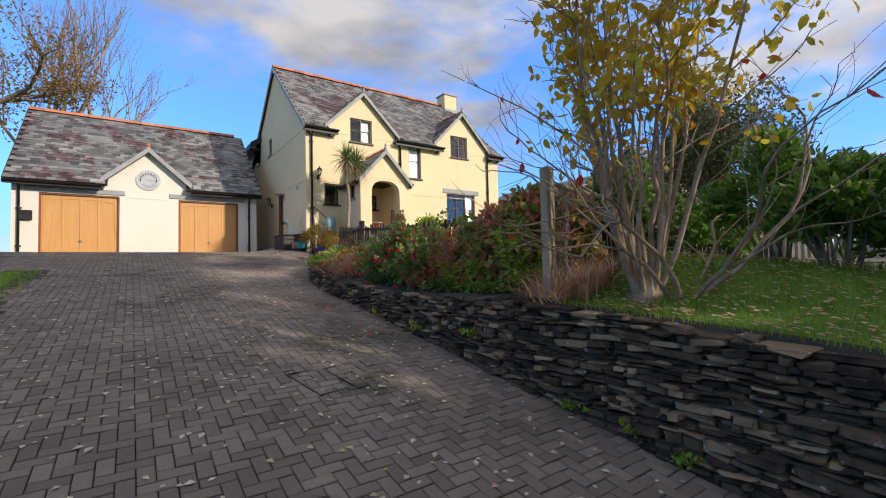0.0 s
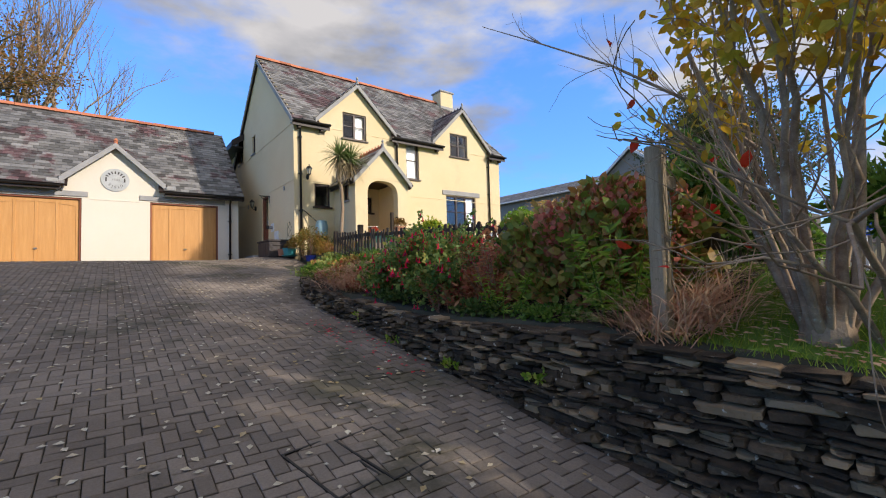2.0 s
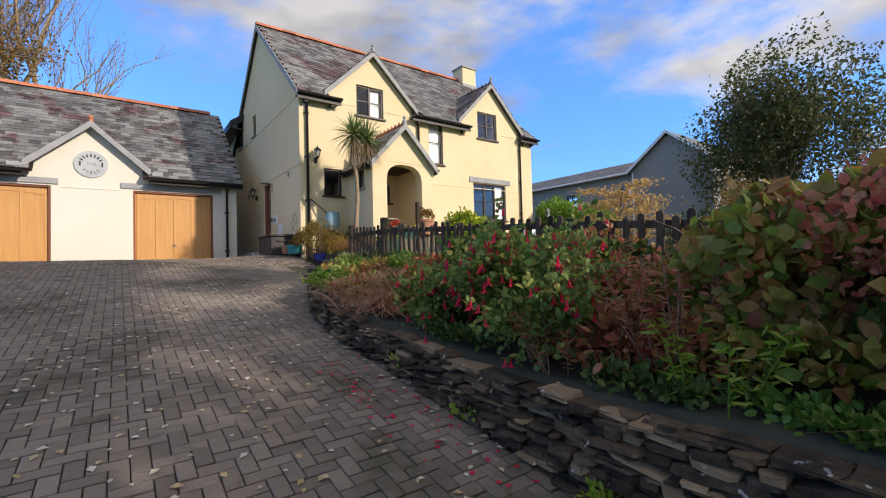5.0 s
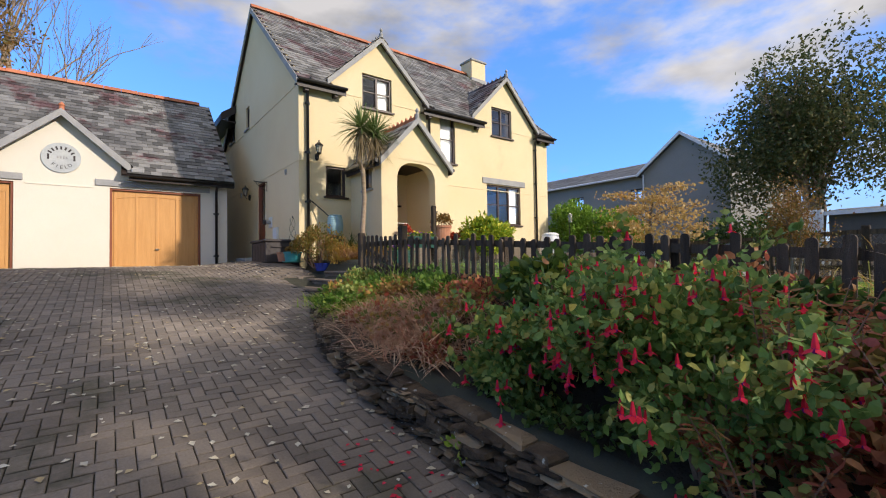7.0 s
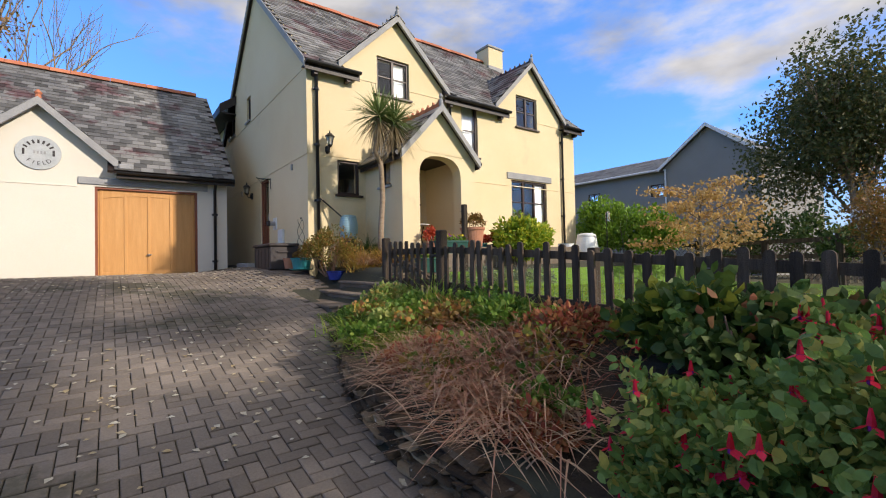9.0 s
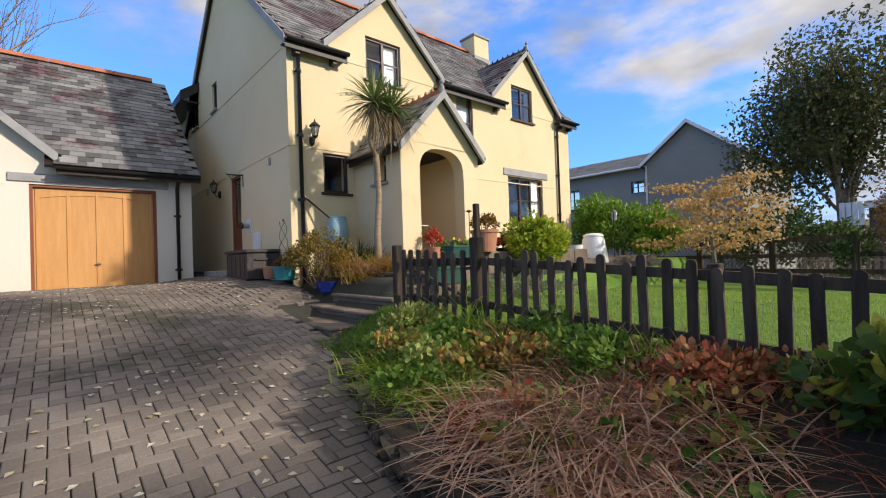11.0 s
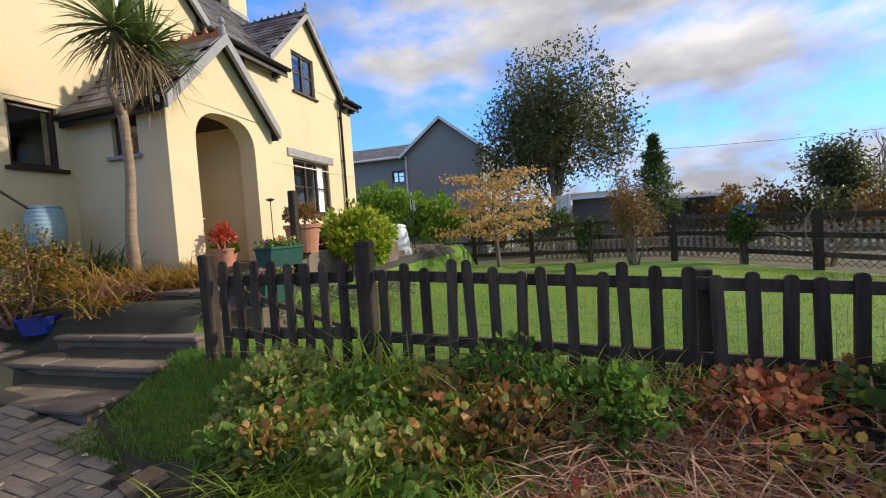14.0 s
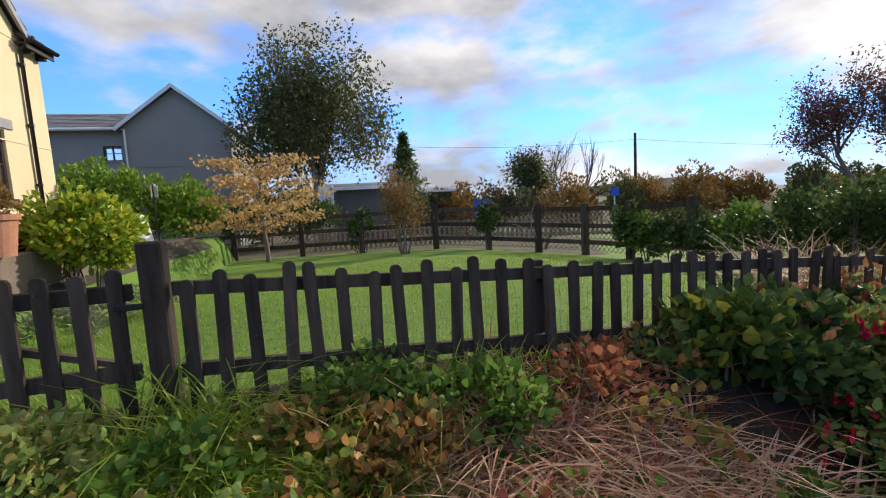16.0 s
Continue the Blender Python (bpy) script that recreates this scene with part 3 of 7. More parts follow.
def window(name, label, x0, x1, z0, z1, y, cols=2, rows=2, sill=True, axis="y", blind=()):
    """A dark wooden casement set 7 cm back in its wall: frame, bars, panes and sill."""
    w = thing(name, label, "window", kind="structure")
    f = 0.055
    def bx(m, u0, u1, d0, d1, v0, v1, b=0.006):
        return m.box(u0, u1, y + d0, y + d1, v0, v1, b) if axis == "y" else m.box(y + d0, y + d1, u0, u1, v0, v1, b)
    fr = Mesh()
    bx(fr, x0, x0 + f, 0.05, 0.12, z0, z1), bx(fr, x1 - f, x1, 0.05, 0.12, z0, z1)
    bx(fr, x0 + f, x1 - f, 0.05, 0.12, z0, z0 + f), bx(fr, x0 + f, x1 - f, 0.05, 0.12, z1 - f, z1)
    part("window_frame", fr, BROWNFRAME, w, "dark brown stained frame")
    cw, ch = (x1 - x0 - 2 * f) / cols, (z1 - z0 - 2 * f) / rows
    for i in range(1, cols):
        part("mullion", bx(Mesh(), x0 + f + i * cw - 0.035, x0 + f + i * cw + 0.035, 0.045, 0.115, z0 + f, z1 - f), BROWNFRAME, w)
    for j in range(1, rows):
        for i in range(cols):
            part("glazing_bar", bx(Mesh(), x0 + f + i * cw + 0.035 * (i > 0), x0 + f + (i + 1) * cw - 0.035 * (i < cols - 1), 0.06, 0.1, z0 + f + j * ch - 0.018, z0 + f + j * ch + 0.018), BROWNFRAME, w)
    for i in range(cols):
        for j in range(rows):
            p = part("pane", bx(Mesh(), x0 + f + i * cw, x0 + f + (i + 1) * cw, 0.078, 0.084, z0 + f + j * ch, z0 + f + (j + 1) * ch, 0), GLASS, w)
            p.visible_shadow = False
    for i in blind:
        part("blind", bx(Mesh(), x0 + f + i * cw + 0.02, x0 + f + (i + 1) * cw - 0.02, 0.15, 0.17, z0 + f, z1 - f), CURTAIN, w, "white blind behind the glass")
    if sill:
        part("window_sill", bx(Mesh(), x0 - 0.06, x1 + 0.06, -0.06, 0.1, z0 - 0.05, z0), BROWNFRAME if axis == "y" else LINTEL, w)
    return w


HX0, HX1, HY0, HY1, EAVE, RIDGE_Y, RIDGE_Z = 5.2, 14.35, 15.79, 23.8, 7.02, 19.8, 10.5
SL = (RIDGE_Z - EAVE) / (RIDGE_Y - HY0)
GABLES = ((7.42, 1.42, 8.42), (12.2, 1.45, 8.5))
FRONT_HOLES = [(6.9, 7.8, 6.55, 7.47), (9.46, 10.04, 5.4, 6.86), (11.6, 12.53, 6.55, 7.52), (11.33, 12.9, 3.62, 4.92), (5.87, 6.41, 4.1, 4.87), (7.0, 7.62, 2.72, 4.78), (7.72, 7.98, 4.0, 4.55)]
SIDE_HOLES = [(18.65, 19.45, 2.75, 4.86), (20.4, 20.85, 6.86, 7.6), (22.4, 23.15, 6.88, 7.62)]


def main_z(y):
    return EAVE + (y - HY0) * SL


def house():
    h = thing("house", "cream rendered two storey house with grey slate roof", "house")
    m = Mesh()
    panel(m, "y", HY0, HY0 + 0.3, HX0, HX1, 2.0, EAVE, [(a, b, c, min(d, EAVE)) for a, b, c, d in FRONT_HOLES])
    part("front_wall", m, CREAM, h)
    m = Mesh()
    panel(m, "x", HX0, HX0 + 0.3, HY0 + 0.3, 27.0, 1.9, EAVE, [(a, b, c, min(d, EAVE)) for a, b, c, d in SIDE_HOLES])
    zt = lambda y: (EAVE + 0.02 + (y - HY0) * SL) if y < RIDGE_Y else (RIDGE_Z + 0.02 - (y - RIDGE_Y) * SL)
    ys = [HY0 + 0.01, RIDGE_Y, 20.4, 20.85, 22.4, 23.15, 23.8]
    lows = {(20.4, 20.85): 7.6, (22.4, 23.15): 7.62}
    for a, b in zip(ys[:-1], ys[1:]):
        lo = lows.get((a, b), EAVE)
        if min(zt(a), zt(b)) > lo:
            m.prism([(a, lo), (b, lo), (b, zt(b)), (a, zt(a))], "x", HX0, HX0 + 0.3)
        else:
            m.prism([(a, EAVE), (b, EAVE), (a, zt(a))], "x", HX0, HX0 + 0.3) if b == ys[1] else None
    part("gable_wall", m, CREAM, h)
    m = Mesh()
    panel(m, "x", HX1 - 0.3, HX1, HY0 + 0.3, HY1, 1.9, EAVE, [])
    m.prism([(HY0, EAVE), (HY1, EAVE), (RIDGE_Y, RIDGE_Z)], "x", HX1 - 0.3, HX1)
    part("far_gable_wall", m, CREAM, h)
    m = Mesh()
    panel(m, "y", HY1 - 0.3, HY1, 9.3, HX1 - 0.3, 1.9, EAVE, [])
    panel(m, "y", 26.7, 27.0, HX0 + 0.3, 9.3, 1.9, EAVE, [])
    panel(m, "x", 9.3, 9.6, HY1, 27.0, 1.9, EAVE, [])
    part("rear_wall", m, CREAM, h)
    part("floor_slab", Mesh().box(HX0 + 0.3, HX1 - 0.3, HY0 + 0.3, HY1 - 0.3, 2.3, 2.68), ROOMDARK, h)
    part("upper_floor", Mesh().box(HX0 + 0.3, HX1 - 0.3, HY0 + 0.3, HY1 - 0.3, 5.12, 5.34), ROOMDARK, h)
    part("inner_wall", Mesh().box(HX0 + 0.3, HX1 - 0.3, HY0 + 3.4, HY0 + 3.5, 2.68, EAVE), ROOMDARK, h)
    # gablet walls
    for gx, hw, top in GABLES:
        m = Mesh()
        hole = [f for f in FRONT_HOLES if f[3] > EAVE and abs((f[0] + f[1]) / 2 - gx) < 1][0]
        g = (top - EAVE) / hw
        zt = lambda x: top - abs(x - gx) * g
        xs = sorted([gx - hw, hole[0], gx, hole[1], gx + hw])
        for a, b in zip(xs[:-1], xs[1:]):
            lo = hole[3] if hole[0] <= (a + b) / 2 <= hole[1] else EAVE
            m.prism([(a, lo), (b, lo), (b, max(lo, zt(b))), (a, max(lo, zt(a)))], "y", HY0, HY0 + 0.3)
        part("gablet_wall", m, CREAM, h)
    # render beads
    part("render_bead", Mesh().box(HX0 - 0.012, 6.5, HY0 - 0.012, HY0, 4.92, 4.945), CREAM, h)
    part("render_bead", Mesh().box(8.5, HX1, HY0 - 0.012, HY0, 4.72, 4.745), CREAM, h)
    part("render_bead", Mesh().box(HX0 - 0.012, HX0, HY0, 27, 4.92, 4.945), CREAM, h)
    part("render_bead", Mesh().box(HX0 - 0.012, HX0, HY0, 27, 6.78, 6.805), CREAM, h)
    for a, b in ((HX0, 6.9), (7.8, 9.4), (10.1, 11.6), (12.53, HX1)):
        part("render_bead", Mesh().box(a, b, HY0 - 0.012, HY0, 6.78, 6.805), CREAM, h)
    # roof
    r = part("roof", Mesh(), SLATE, h, "grey slate roof with red ridge tiles")
    deck = Mesh()
    y0, x0, x1 = HY0 - 0.2, HX0 - 0.1, HX1 + 0.14
    n = Vector((0, -SL, 1)).normalized()
    for a, b in ((x0, 6.02), (8.82, 10.78), (13.62, x1)):
        deck.slab([(a, y0, main_z(y0)), (b, y0, main_z(y0)), (b, HY0 + 0.28, main_z(HY0 + 0.28)), (a, HY0 + 0.28, main_z(HY0 + 0.28))], -n * 0.06)
    deck.slab([(x0, HY0 + 0.28, main_z(HY0 + 0.28)), (x1, HY0 + 0.28, main_z(HY0 + 0.28)), (x1, RIDGE_Y, RIDGE_Z), (x0, RIDGE_Y, RIDGE_Z)], -n * 0.06)
    n2 = Vector((0, SL, 1)).normalized()
    ye = 2 * RIDGE_Y - y0
    deck.slab([(x0, RIDGE_Y, RIDGE_Z), (x1, RIDGE_Y, RIDGE_Z), (x1, ye, main_z(y0)), (x0, ye, main_z(y0))], -n2 * 0.06)
    part("roof_deck", deck, DARKTIMBER, r)
    def clear(u, v):
        y = y0 + v * math.cos(math.atan(SL))
        z, x = main_z(y), x0 + u
        return not any(abs(x - gx) < hw + 0.15 and top + 0.1 - abs(x - gx) * (top - EAVE) / hw > z for gx, hw, top in GABLES)
    ln = math.hypot(RIDGE_Y - y0, RIDGE_Z - main_z(y0))
    slates(r, (x0, y0, main_z(y0)), (1, 0, 0), (0, 1, SL), x1 - x0, ln, clear, 300)
    for gx, hw, top in GABLES:
        g = (top + 0.1 - EAVE) / (hw + 0.12)
        yb = HY0 + (top + 0.1 - EAVE) / SL
        for s in (-1, 1):
            foot = (gx + s * (hw + 0.12), HY0 - 0.16, EAVE)
            nn = Vector((s * g, 0, 1)).normalized()
            part("gablet_deck", Mesh().add([foot, (gx, HY0 - 0.16, top + 0.1), (gx, yb, top + 0.1), (gx + s * (hw + 0.12), HY0 - 0.02, EAVE)],
                 [(0, 1, 2, 3)]).add([Vector(q) - nn * 0.05 for q in (foot, (gx, HY0 - 0.16, top + 0.1), (gx, yb, top + 0.1), (gx + s * (hw + 0.12), HY0 - 0.02, EAVE))], [(0, 1, 2, 3)]), DARKTIMBER, r)
            L = math.hypot(hw + 0.12, top + 0.1 - EAVE)
            slates(r, foot, (0, 1, 0), (-s, 0, g), yb - HY0 + 0.2, L, lambda u, v, L=L, d=yb - HY0 + 0.16: u < d * (v / L) + 0.25, 0)
            # verge board and slate verge
            d = Vector((-s * 1, 0, g)).normalized()
            f = Vector(foot)
            e = Vector((gx, HY0 - 0.16, top + 0.1))
            up = Vector((0, 0, 1))
            part("verge_board", Mesh().add([f - up * 0.16, e - up * 0.16, e, f, f - up * 0.16 + Vector((0, 0.06, 0)), e - up * 0.16 + Vector((0, 0.06, 0)), e + Vector((0, 0.06, 0)), f + Vector((0, 0.06, 0))],
                 [(0, 1, 2, 3), (4, 5, 6, 7), (0, 1, 5, 4), (3, 2, 6, 7), (0, 3, 7, 4), (1, 2, 6, 5)]), LINTEL, r, "grey slate verge")
        crest(r, gx, HY0 - 0.18, yb, top + 0.12)
    # gutters, fascia and rafter feet
    for a, b in ((x0, 6.35), (8.75, 11.1), (13.6, x1 + 0.05)):
        part("fascia", Mesh().box(a, b, y0 - 0.01, y0 + 0.02, main_z(y0) - 0.2, main_z(y0) - 0.04), DARKTIMBER, r)
        part("soffit", Mesh().box(a, b, y0 + 0.02, HY0, main_z(y0) - 0.12, main_z(y0) - 0.1), DARKTIMBER, r)
        gutter(r, a, b, y0 - 0.07, main_z(y0) - 0.03)
        for x in (a + 0.25, b - 0.25):
            part("eaves_bracket", Mesh().box(x - 0.05, x + 0.05, y0 + 0.03, HY0, main_z(y0) - 0.26, main_z(y0) - 0.13, 0.01), DARKTIMBER, r)
    # gable verges of the main roof
    for s in (0, 1):
        a, b = ((y0, main_z(y0)), (RIDGE_Y, RIDGE_Z)) if s == 0 else ((ye, main_z(y0)), (RIDGE_Y, RIDGE_Z))
        for x in (x0 - 0.02, x1 - 0.01):
            part("verge_board", Mesh().prism([(a[0], a[1] - 0.15), (b[0], b[1] - 0.15), (b[0], b[1] + 0.03), (a[0], a[1] + 0.03)], "x", x, x + 0.03), LINTEL, r)
    me = Mesh().prism([(-0.13, -0.1), (-0.05, 0.02), (0.05, 0.02), (0.13, -0.1)], "x", 0, 0.44).mesh("ridge_tile")
    me.materials.append(TERRACOTTA)
    k = 0
    x = x0
    while x < x1 - 0.3:
        ob = new("ridge_tile", me)
        ob.parent, ob.location = r, (x, RIDGE_Y, RIDGE_Z + 0.1 + 0.006 * (k % 3))
        x, k = x + 0.45, k + 1
    # rear wing roof with its deep dark eaves over the side wall
    part("rear_roof", Mesh().slab([(4.75, 22.3, 7.75), (4.75, 27.2, 7.75), (7.4, 27.2, 9.6), (7.4, 22.3, 9.6)], (0, 0, -0.1)), SLATE, r)
    part("rear_roof", Mesh().slab([(9.8, 22.3, 7.75), (9.8, 27.2, 7.75), (7.4, 27.2, 9.6), (7.4, 22.3, 9.6)], (0, 0, -0.1)), SLATE, r)
    part("fascia", Mesh().box(4.7, 4.75, 22.25, 27.2, 7.5, 7.76, 0.01), DARKTIMBER, r)
    part("soffit", Mesh().box(4.75, 5.2, 22.25, 27.2, 7.5, 7.54), DARKTIMBER, r)
    part("barge_board", Mesh().prism([(4.7, 7.5), (4.7, 7.78), (7.4, 9.68), (7.4, 9.4)], "y", 22.2, 22.26), DARKTIMBER, r)
    part("wing_wall", Mesh().box(HX0, HX0 + 0.3, 23.15, 27.0, EAVE, 7.6), CREAM, h)
    # chimney
    c = part("chimney", Mesh().box(13.95, 14.75, 19.4, 20.1, 9.6, 11.05, 0.015), CREAM, r)
    part("chimney_cap", Mesh().box(13.9, 14.8, 19.35, 20.15, 11.05, 11.14, 0.02), LINTEL, c)
    part("flashing", Mesh().box(13.92, 14.78, 19.37, 20.13, 10.1, 10.3), LINTEL, c)
    for a, b, c0, d in ((11.14, 13.12, 4.94, 5.13),):
        part("lintel", Mesh().box(a, b, HY0 - 0.035, HY0 + 0.02, c0, d, 0.008), LINTEL, h, "grey slate lintel")
    part("plinth", Mesh().box(HX0 - 0.02, HX0, HY0, 27, 1.9, 2.55), DARKTIMBER, h)
    for x, z0, z1 in ((5.4, 2.4, 6.85), (6.66, 2.5, 4.72), (9.03, 5.6, 6.85), (13.66, 2.4, 6.85)):
        downpipe(h, x, HY0 - 0.06, z0, z1, HY0 - 0.32 if z1 > 6 else HY0 - 0.06)
    return h


def crest(parent, x, y0, y1, z):
    """A row of pointed crest tiles along a gablet's ridge, with a finial."""
    me = Mesh().prism([(0, -0.08), (0.2, -0.08), (0.2, 0.03), (0.13, 0.04), (0.1, 0.11), (0.07, 0.04), (0, 0.03)], "x", -0.025, 0.025)
    me = me.mesh("crest_tile")
    me.materials.append(TERRACOTTA if z < 6.5 else SLATE)
    y = y0 + 0.02
    while y < y1 - 0.1:
        ob = new("crest_tile", me)
        ob.parent, ob.location = parent, (x, y, z)
        y += 0.205
    part("finial", Mesh().lathe([(0.05, -0.06), (0.045, 0.06), (0.02, 0.09), (0.045, 0.13), (0.035, 0.17), (0.008, 0.21)], (x, y0 + 0.05, z + 0.02), 10), LINTEL, parent)


def gutter(parent, a, b, y, z):
    prof = [(y + 0.06 * math.cos(t), z - 0.06 * math.sin(t)) for t in np.linspace(0, math.pi, 9)]
    prof += [(y + 0.05 * math.cos(t), z - 0.05 * math.sin(t)) for t in np.linspace(math.pi, 0, 9)]
    part("gutter", Mesh().prism(prof, "x", a, b), BLACKPIPE, parent)


def downpipe(parent, x, y, z0, z1, ytop):
    m = Mesh().tube([(x, y, z0), (x, y, z1 - 0.25), (x, (y + ytop) / 2, z1 - 0.1), (x, ytop, z1 + 0.02)], 0.036, 10)
    p = part("downpipe", m, BLACKPIPE, parent, "black plastic downpipe", smooth=True)
    for z in np.arange(z0 + 0.3, z1 - 0.3, 1.2):
        part("pipe_clip", Mesh().tube([(x, y, z), (x, y, z + 0.05)], 0.048, 10).box(x - 0.07, x + 0.07, y + 0.02, y + 0.045, z, z + 0.05), BLACKPIPE, p)


HOUSE = house()
window("window_1", "dark framed upper casement window under a gablet", 6.9, 7.8, 6.55, 7.47, HY0, 2, 2, blind=(1,))
window("window_2", "tall narrow stair window with leaded glass", 9.46, 10.04, 5.4, 6.86, HY0, 1, 2, blind=(0,))
window("window_3", "dark framed upper casement window under a gablet", 11.6, 12.53, 6.55, 7.52, HY0, 2, 2)
window("window_4", "wide dark framed ground floor window under slate lintel", 11.33, 12.9, 3.62, 4.92, HY0, 3, 2, blind=(2,))
window("window_5", "small dark framed window beside the porch", 5.87, 6.41, 4.1, 4.87, HY0, 1, 1)
window("window_6", "small dark framed window in the side wall", 20.4, 20.85, 6.86, 7.6, HX0, 1, 1, axis="x")
window("window_7", "small dark framed window under rear eaves", 22.4, 23.15, 6.88, 7.62, HX0, 1, 1, axis="x")


def porch():
    p = thing("porch", "cream rendered arched entrance porch with slate roof", "porch")
    x0, x1, y0, y1, zb, ze, top = 6.55, 8.5, 14.2, HY0, 2.2, 4.9, 5.82
    cx = 7.49
    # front wall with the arch cut through it
    arch = [(6.97, 2.72), (6.97, 4.32)]
    a0, a1, zs, zt = 6.97, 8.08, 4.32, 4.82
    for t in np.linspace(math.pi, 0, 17)[1:-1]:
        c, s = math.cos(t), math.sin(t)
        arch.append(((a0 + a1) / 2 + (a1 - a0) / 2 * math.copysign(abs(c) ** 0.75, c), zs + (zt - zs) * s ** 0.75))
    arch += [(8.08, 4.32), (8.08, 2.72)]
    m = Mesh()
    m.box(x0, a0, y0, y0 + 0.28, zb, ze - 0.05), m.box(a1, x1, y0, y0 + 0.28, zb, ze - 0.05)
    roofz = lambda x: top - abs(x - cx) * (top - ze) / (cx - x0)
    for (xa, za), (xb, zb2) in zip(arch[1:-2], arch[2:-1]):
        m.prism([(xa, za), (xb, zb2), (xb, ze - 0.05), (xa, ze - 0.05)], "y", y0, y0 + 0.28)
    m.prism([(x0, ze - 0.05), (x1, ze - 0.05), (x1, roofz(x1)), (cx, top), (x0, roofz(x0))], "y", y0, y0 + 0.28)
    m.weld = True
    part("front_wall", m, CREAM, p)
    m = Mesh()
    panel(m, "x", x0, x0 + 0.25, y0 + 0.28, y1, zb, ze, [(14.66, 15.08, 4.2, 4.8)])
    part("side_wall", m, CREAM, p)
    part("side_wall", Mesh().box(x1 - 0.25, x1, y0 + 0.28, y1, zb, ze), CREAM, p)
    part("porch_floor", Mesh().box(x0 + 0.25, x1 - 0.25, y0 + 0.0, y1, 2.3, 2.72, 0.01), STEPSTONE, p)
    part("porch_ceiling", Mesh().box(x0 + 0.25, x1 - 0.25, y0 + 0.28, y1, 4.86, 4.9), DARKTIMBER, p)
    r = part("roof", Mesh(), SLATE, p, "small slate gable roof with crest tiles")
    g = (top + 0.08 - ze) / (cx - x0)
    for s in (-1, 1):
        ex = cx + s * (cx - x0 + 0.1)
        ez = top + 0.08 - g * (cx - x0 + 0.1)
        part("roof_deck", Mesh().slab([(ex, y0 - 0.14, ez), (cx, y0 - 0.14, top + 0.08), (cx, y1, top + 0.08), (ex, y1, ez)], (0, 0, -0.06)), DARKTIMBER, r)
        slates(r, (ex, y0 - 0.14, ez), (0, 1, 0), (-s, 0, g), y1 - y0 + 0.14, math.hypot(ex - cx, top + 0.08 - ez), lambda u, v: True, 0)
        part("verge_board", Mesh().prism([(ex, ez - 0.14), (cx, top - 0.06), (cx, top + 0.1), (ex, ez + 0.02)], "y", y0 - 0.17, y0 - 0.11), LINTEL, r)
        part("fascia", Mesh().box(min(ex, ex + s * 0.03), max(ex, ex + s * 0.03), y0 - 0.1, y1, ez - 0.16, ez - 0.01), DARKTIMBER, r)
        part("gutter", Mesh().tube([(ex + s * 0.06, y0 - 0.1, ez - 0.04), (ex + s * 0.06, y1 - 0.02, ez - 0.05)], 0.05, 8), BLACKPIPE, r)
    crest(r, cx, y0 - 0.16, y1, top + 0.1)
    return p


porch()
window("window_8", "small dark framed window in porch side", 14.66, 15.08, 4.2, 4.8, 6.55, 1, 1, axis="x")
window("window_9", "small dark framed window inside the porch", 7.72, 7.98, 4.0, 4.55, HY0, 1, 1)


def door(name, label, x0, x1, z0, z1, y, axis, material, glazed=0.0):
    d = thing(name, label, "door", kind="structure")
    def bx(u0, u1, d0, d1, v0, v1, b=0.006):
        m = Mesh()
        return m.box(u0, u1, y + d0, y + d1, v0, v1, b) if axis == "y" else m.box(y + d0, y + d1, u0, u1, v0, v1, b)
    for a, b in ((x0, x0 + 0.06), (x1 - 0.06, x1)):
        part("door_frame", bx(a, b, 0.03, 0.14, z0, z1), material, d)
    part("door_frame", bx(x0 + 0.06, x1 - 0.06, 0.03, 0.14, z1 - 0.06, z1), material, d)
    lo = z0 + (z1 - z0) * (1 - glazed) if glazed else z1
    leaf = part("door_leaf", bx(x0 + 0.06, x1 - 0.06, 0.07, 0.12, z0, lo - 0.06, 0.004), material, d)
    k = 4
    for i in range(k):
        w = (x1 - x0 - 0.16) / k
        part("board", bx(x0 + 0.08 + i * w, x0 + 0.08 + (i + 1) * w - 0.012, 0.062, 0.072, z0 + 0.08, lo - 0.14, 0.003), material, leaf)
    if glazed:
        part("pane", bx(x0 + 0.12, x1 - 0.12, 0.09, 0.096, lo, z1 - 0.1, 0), GLASS, d)
        for a, b in ((x0 + 0.06, x0 + 0.12), (x1 - 0.12, x1 - 0.06)):
            part("stile", bx(a, b, 0.07, 0.12, lo - 0.06, z1 - 0.06), material, d)
    part("handle", bx(x0 + 0.1, x0 + 0.13, 0.02, 0.06, z0 + 1.0, z0 + 1.16, 0.006), METAL, d, "bright metal handle")
    return d


door("door_1", "brown wooden front door inside the porch", 7.0, 7.62, 2.72, 4.78, HY0, "y", REDWOOD, 0.4)
door("door_2", "reddish brown wooden side door with glass", 18.65, 19.45, 2.75, 4.86, HX0, "x", REDWOOD, 0.55)


# ---- garage ----
GY, GX0, GX1, GEAVE, GRY, GRZ = 19.29, -2.9, 4.31, 5.02, 23.0, 8.1
GSL = (GRZ - GEAVE) / (GRY - GY)


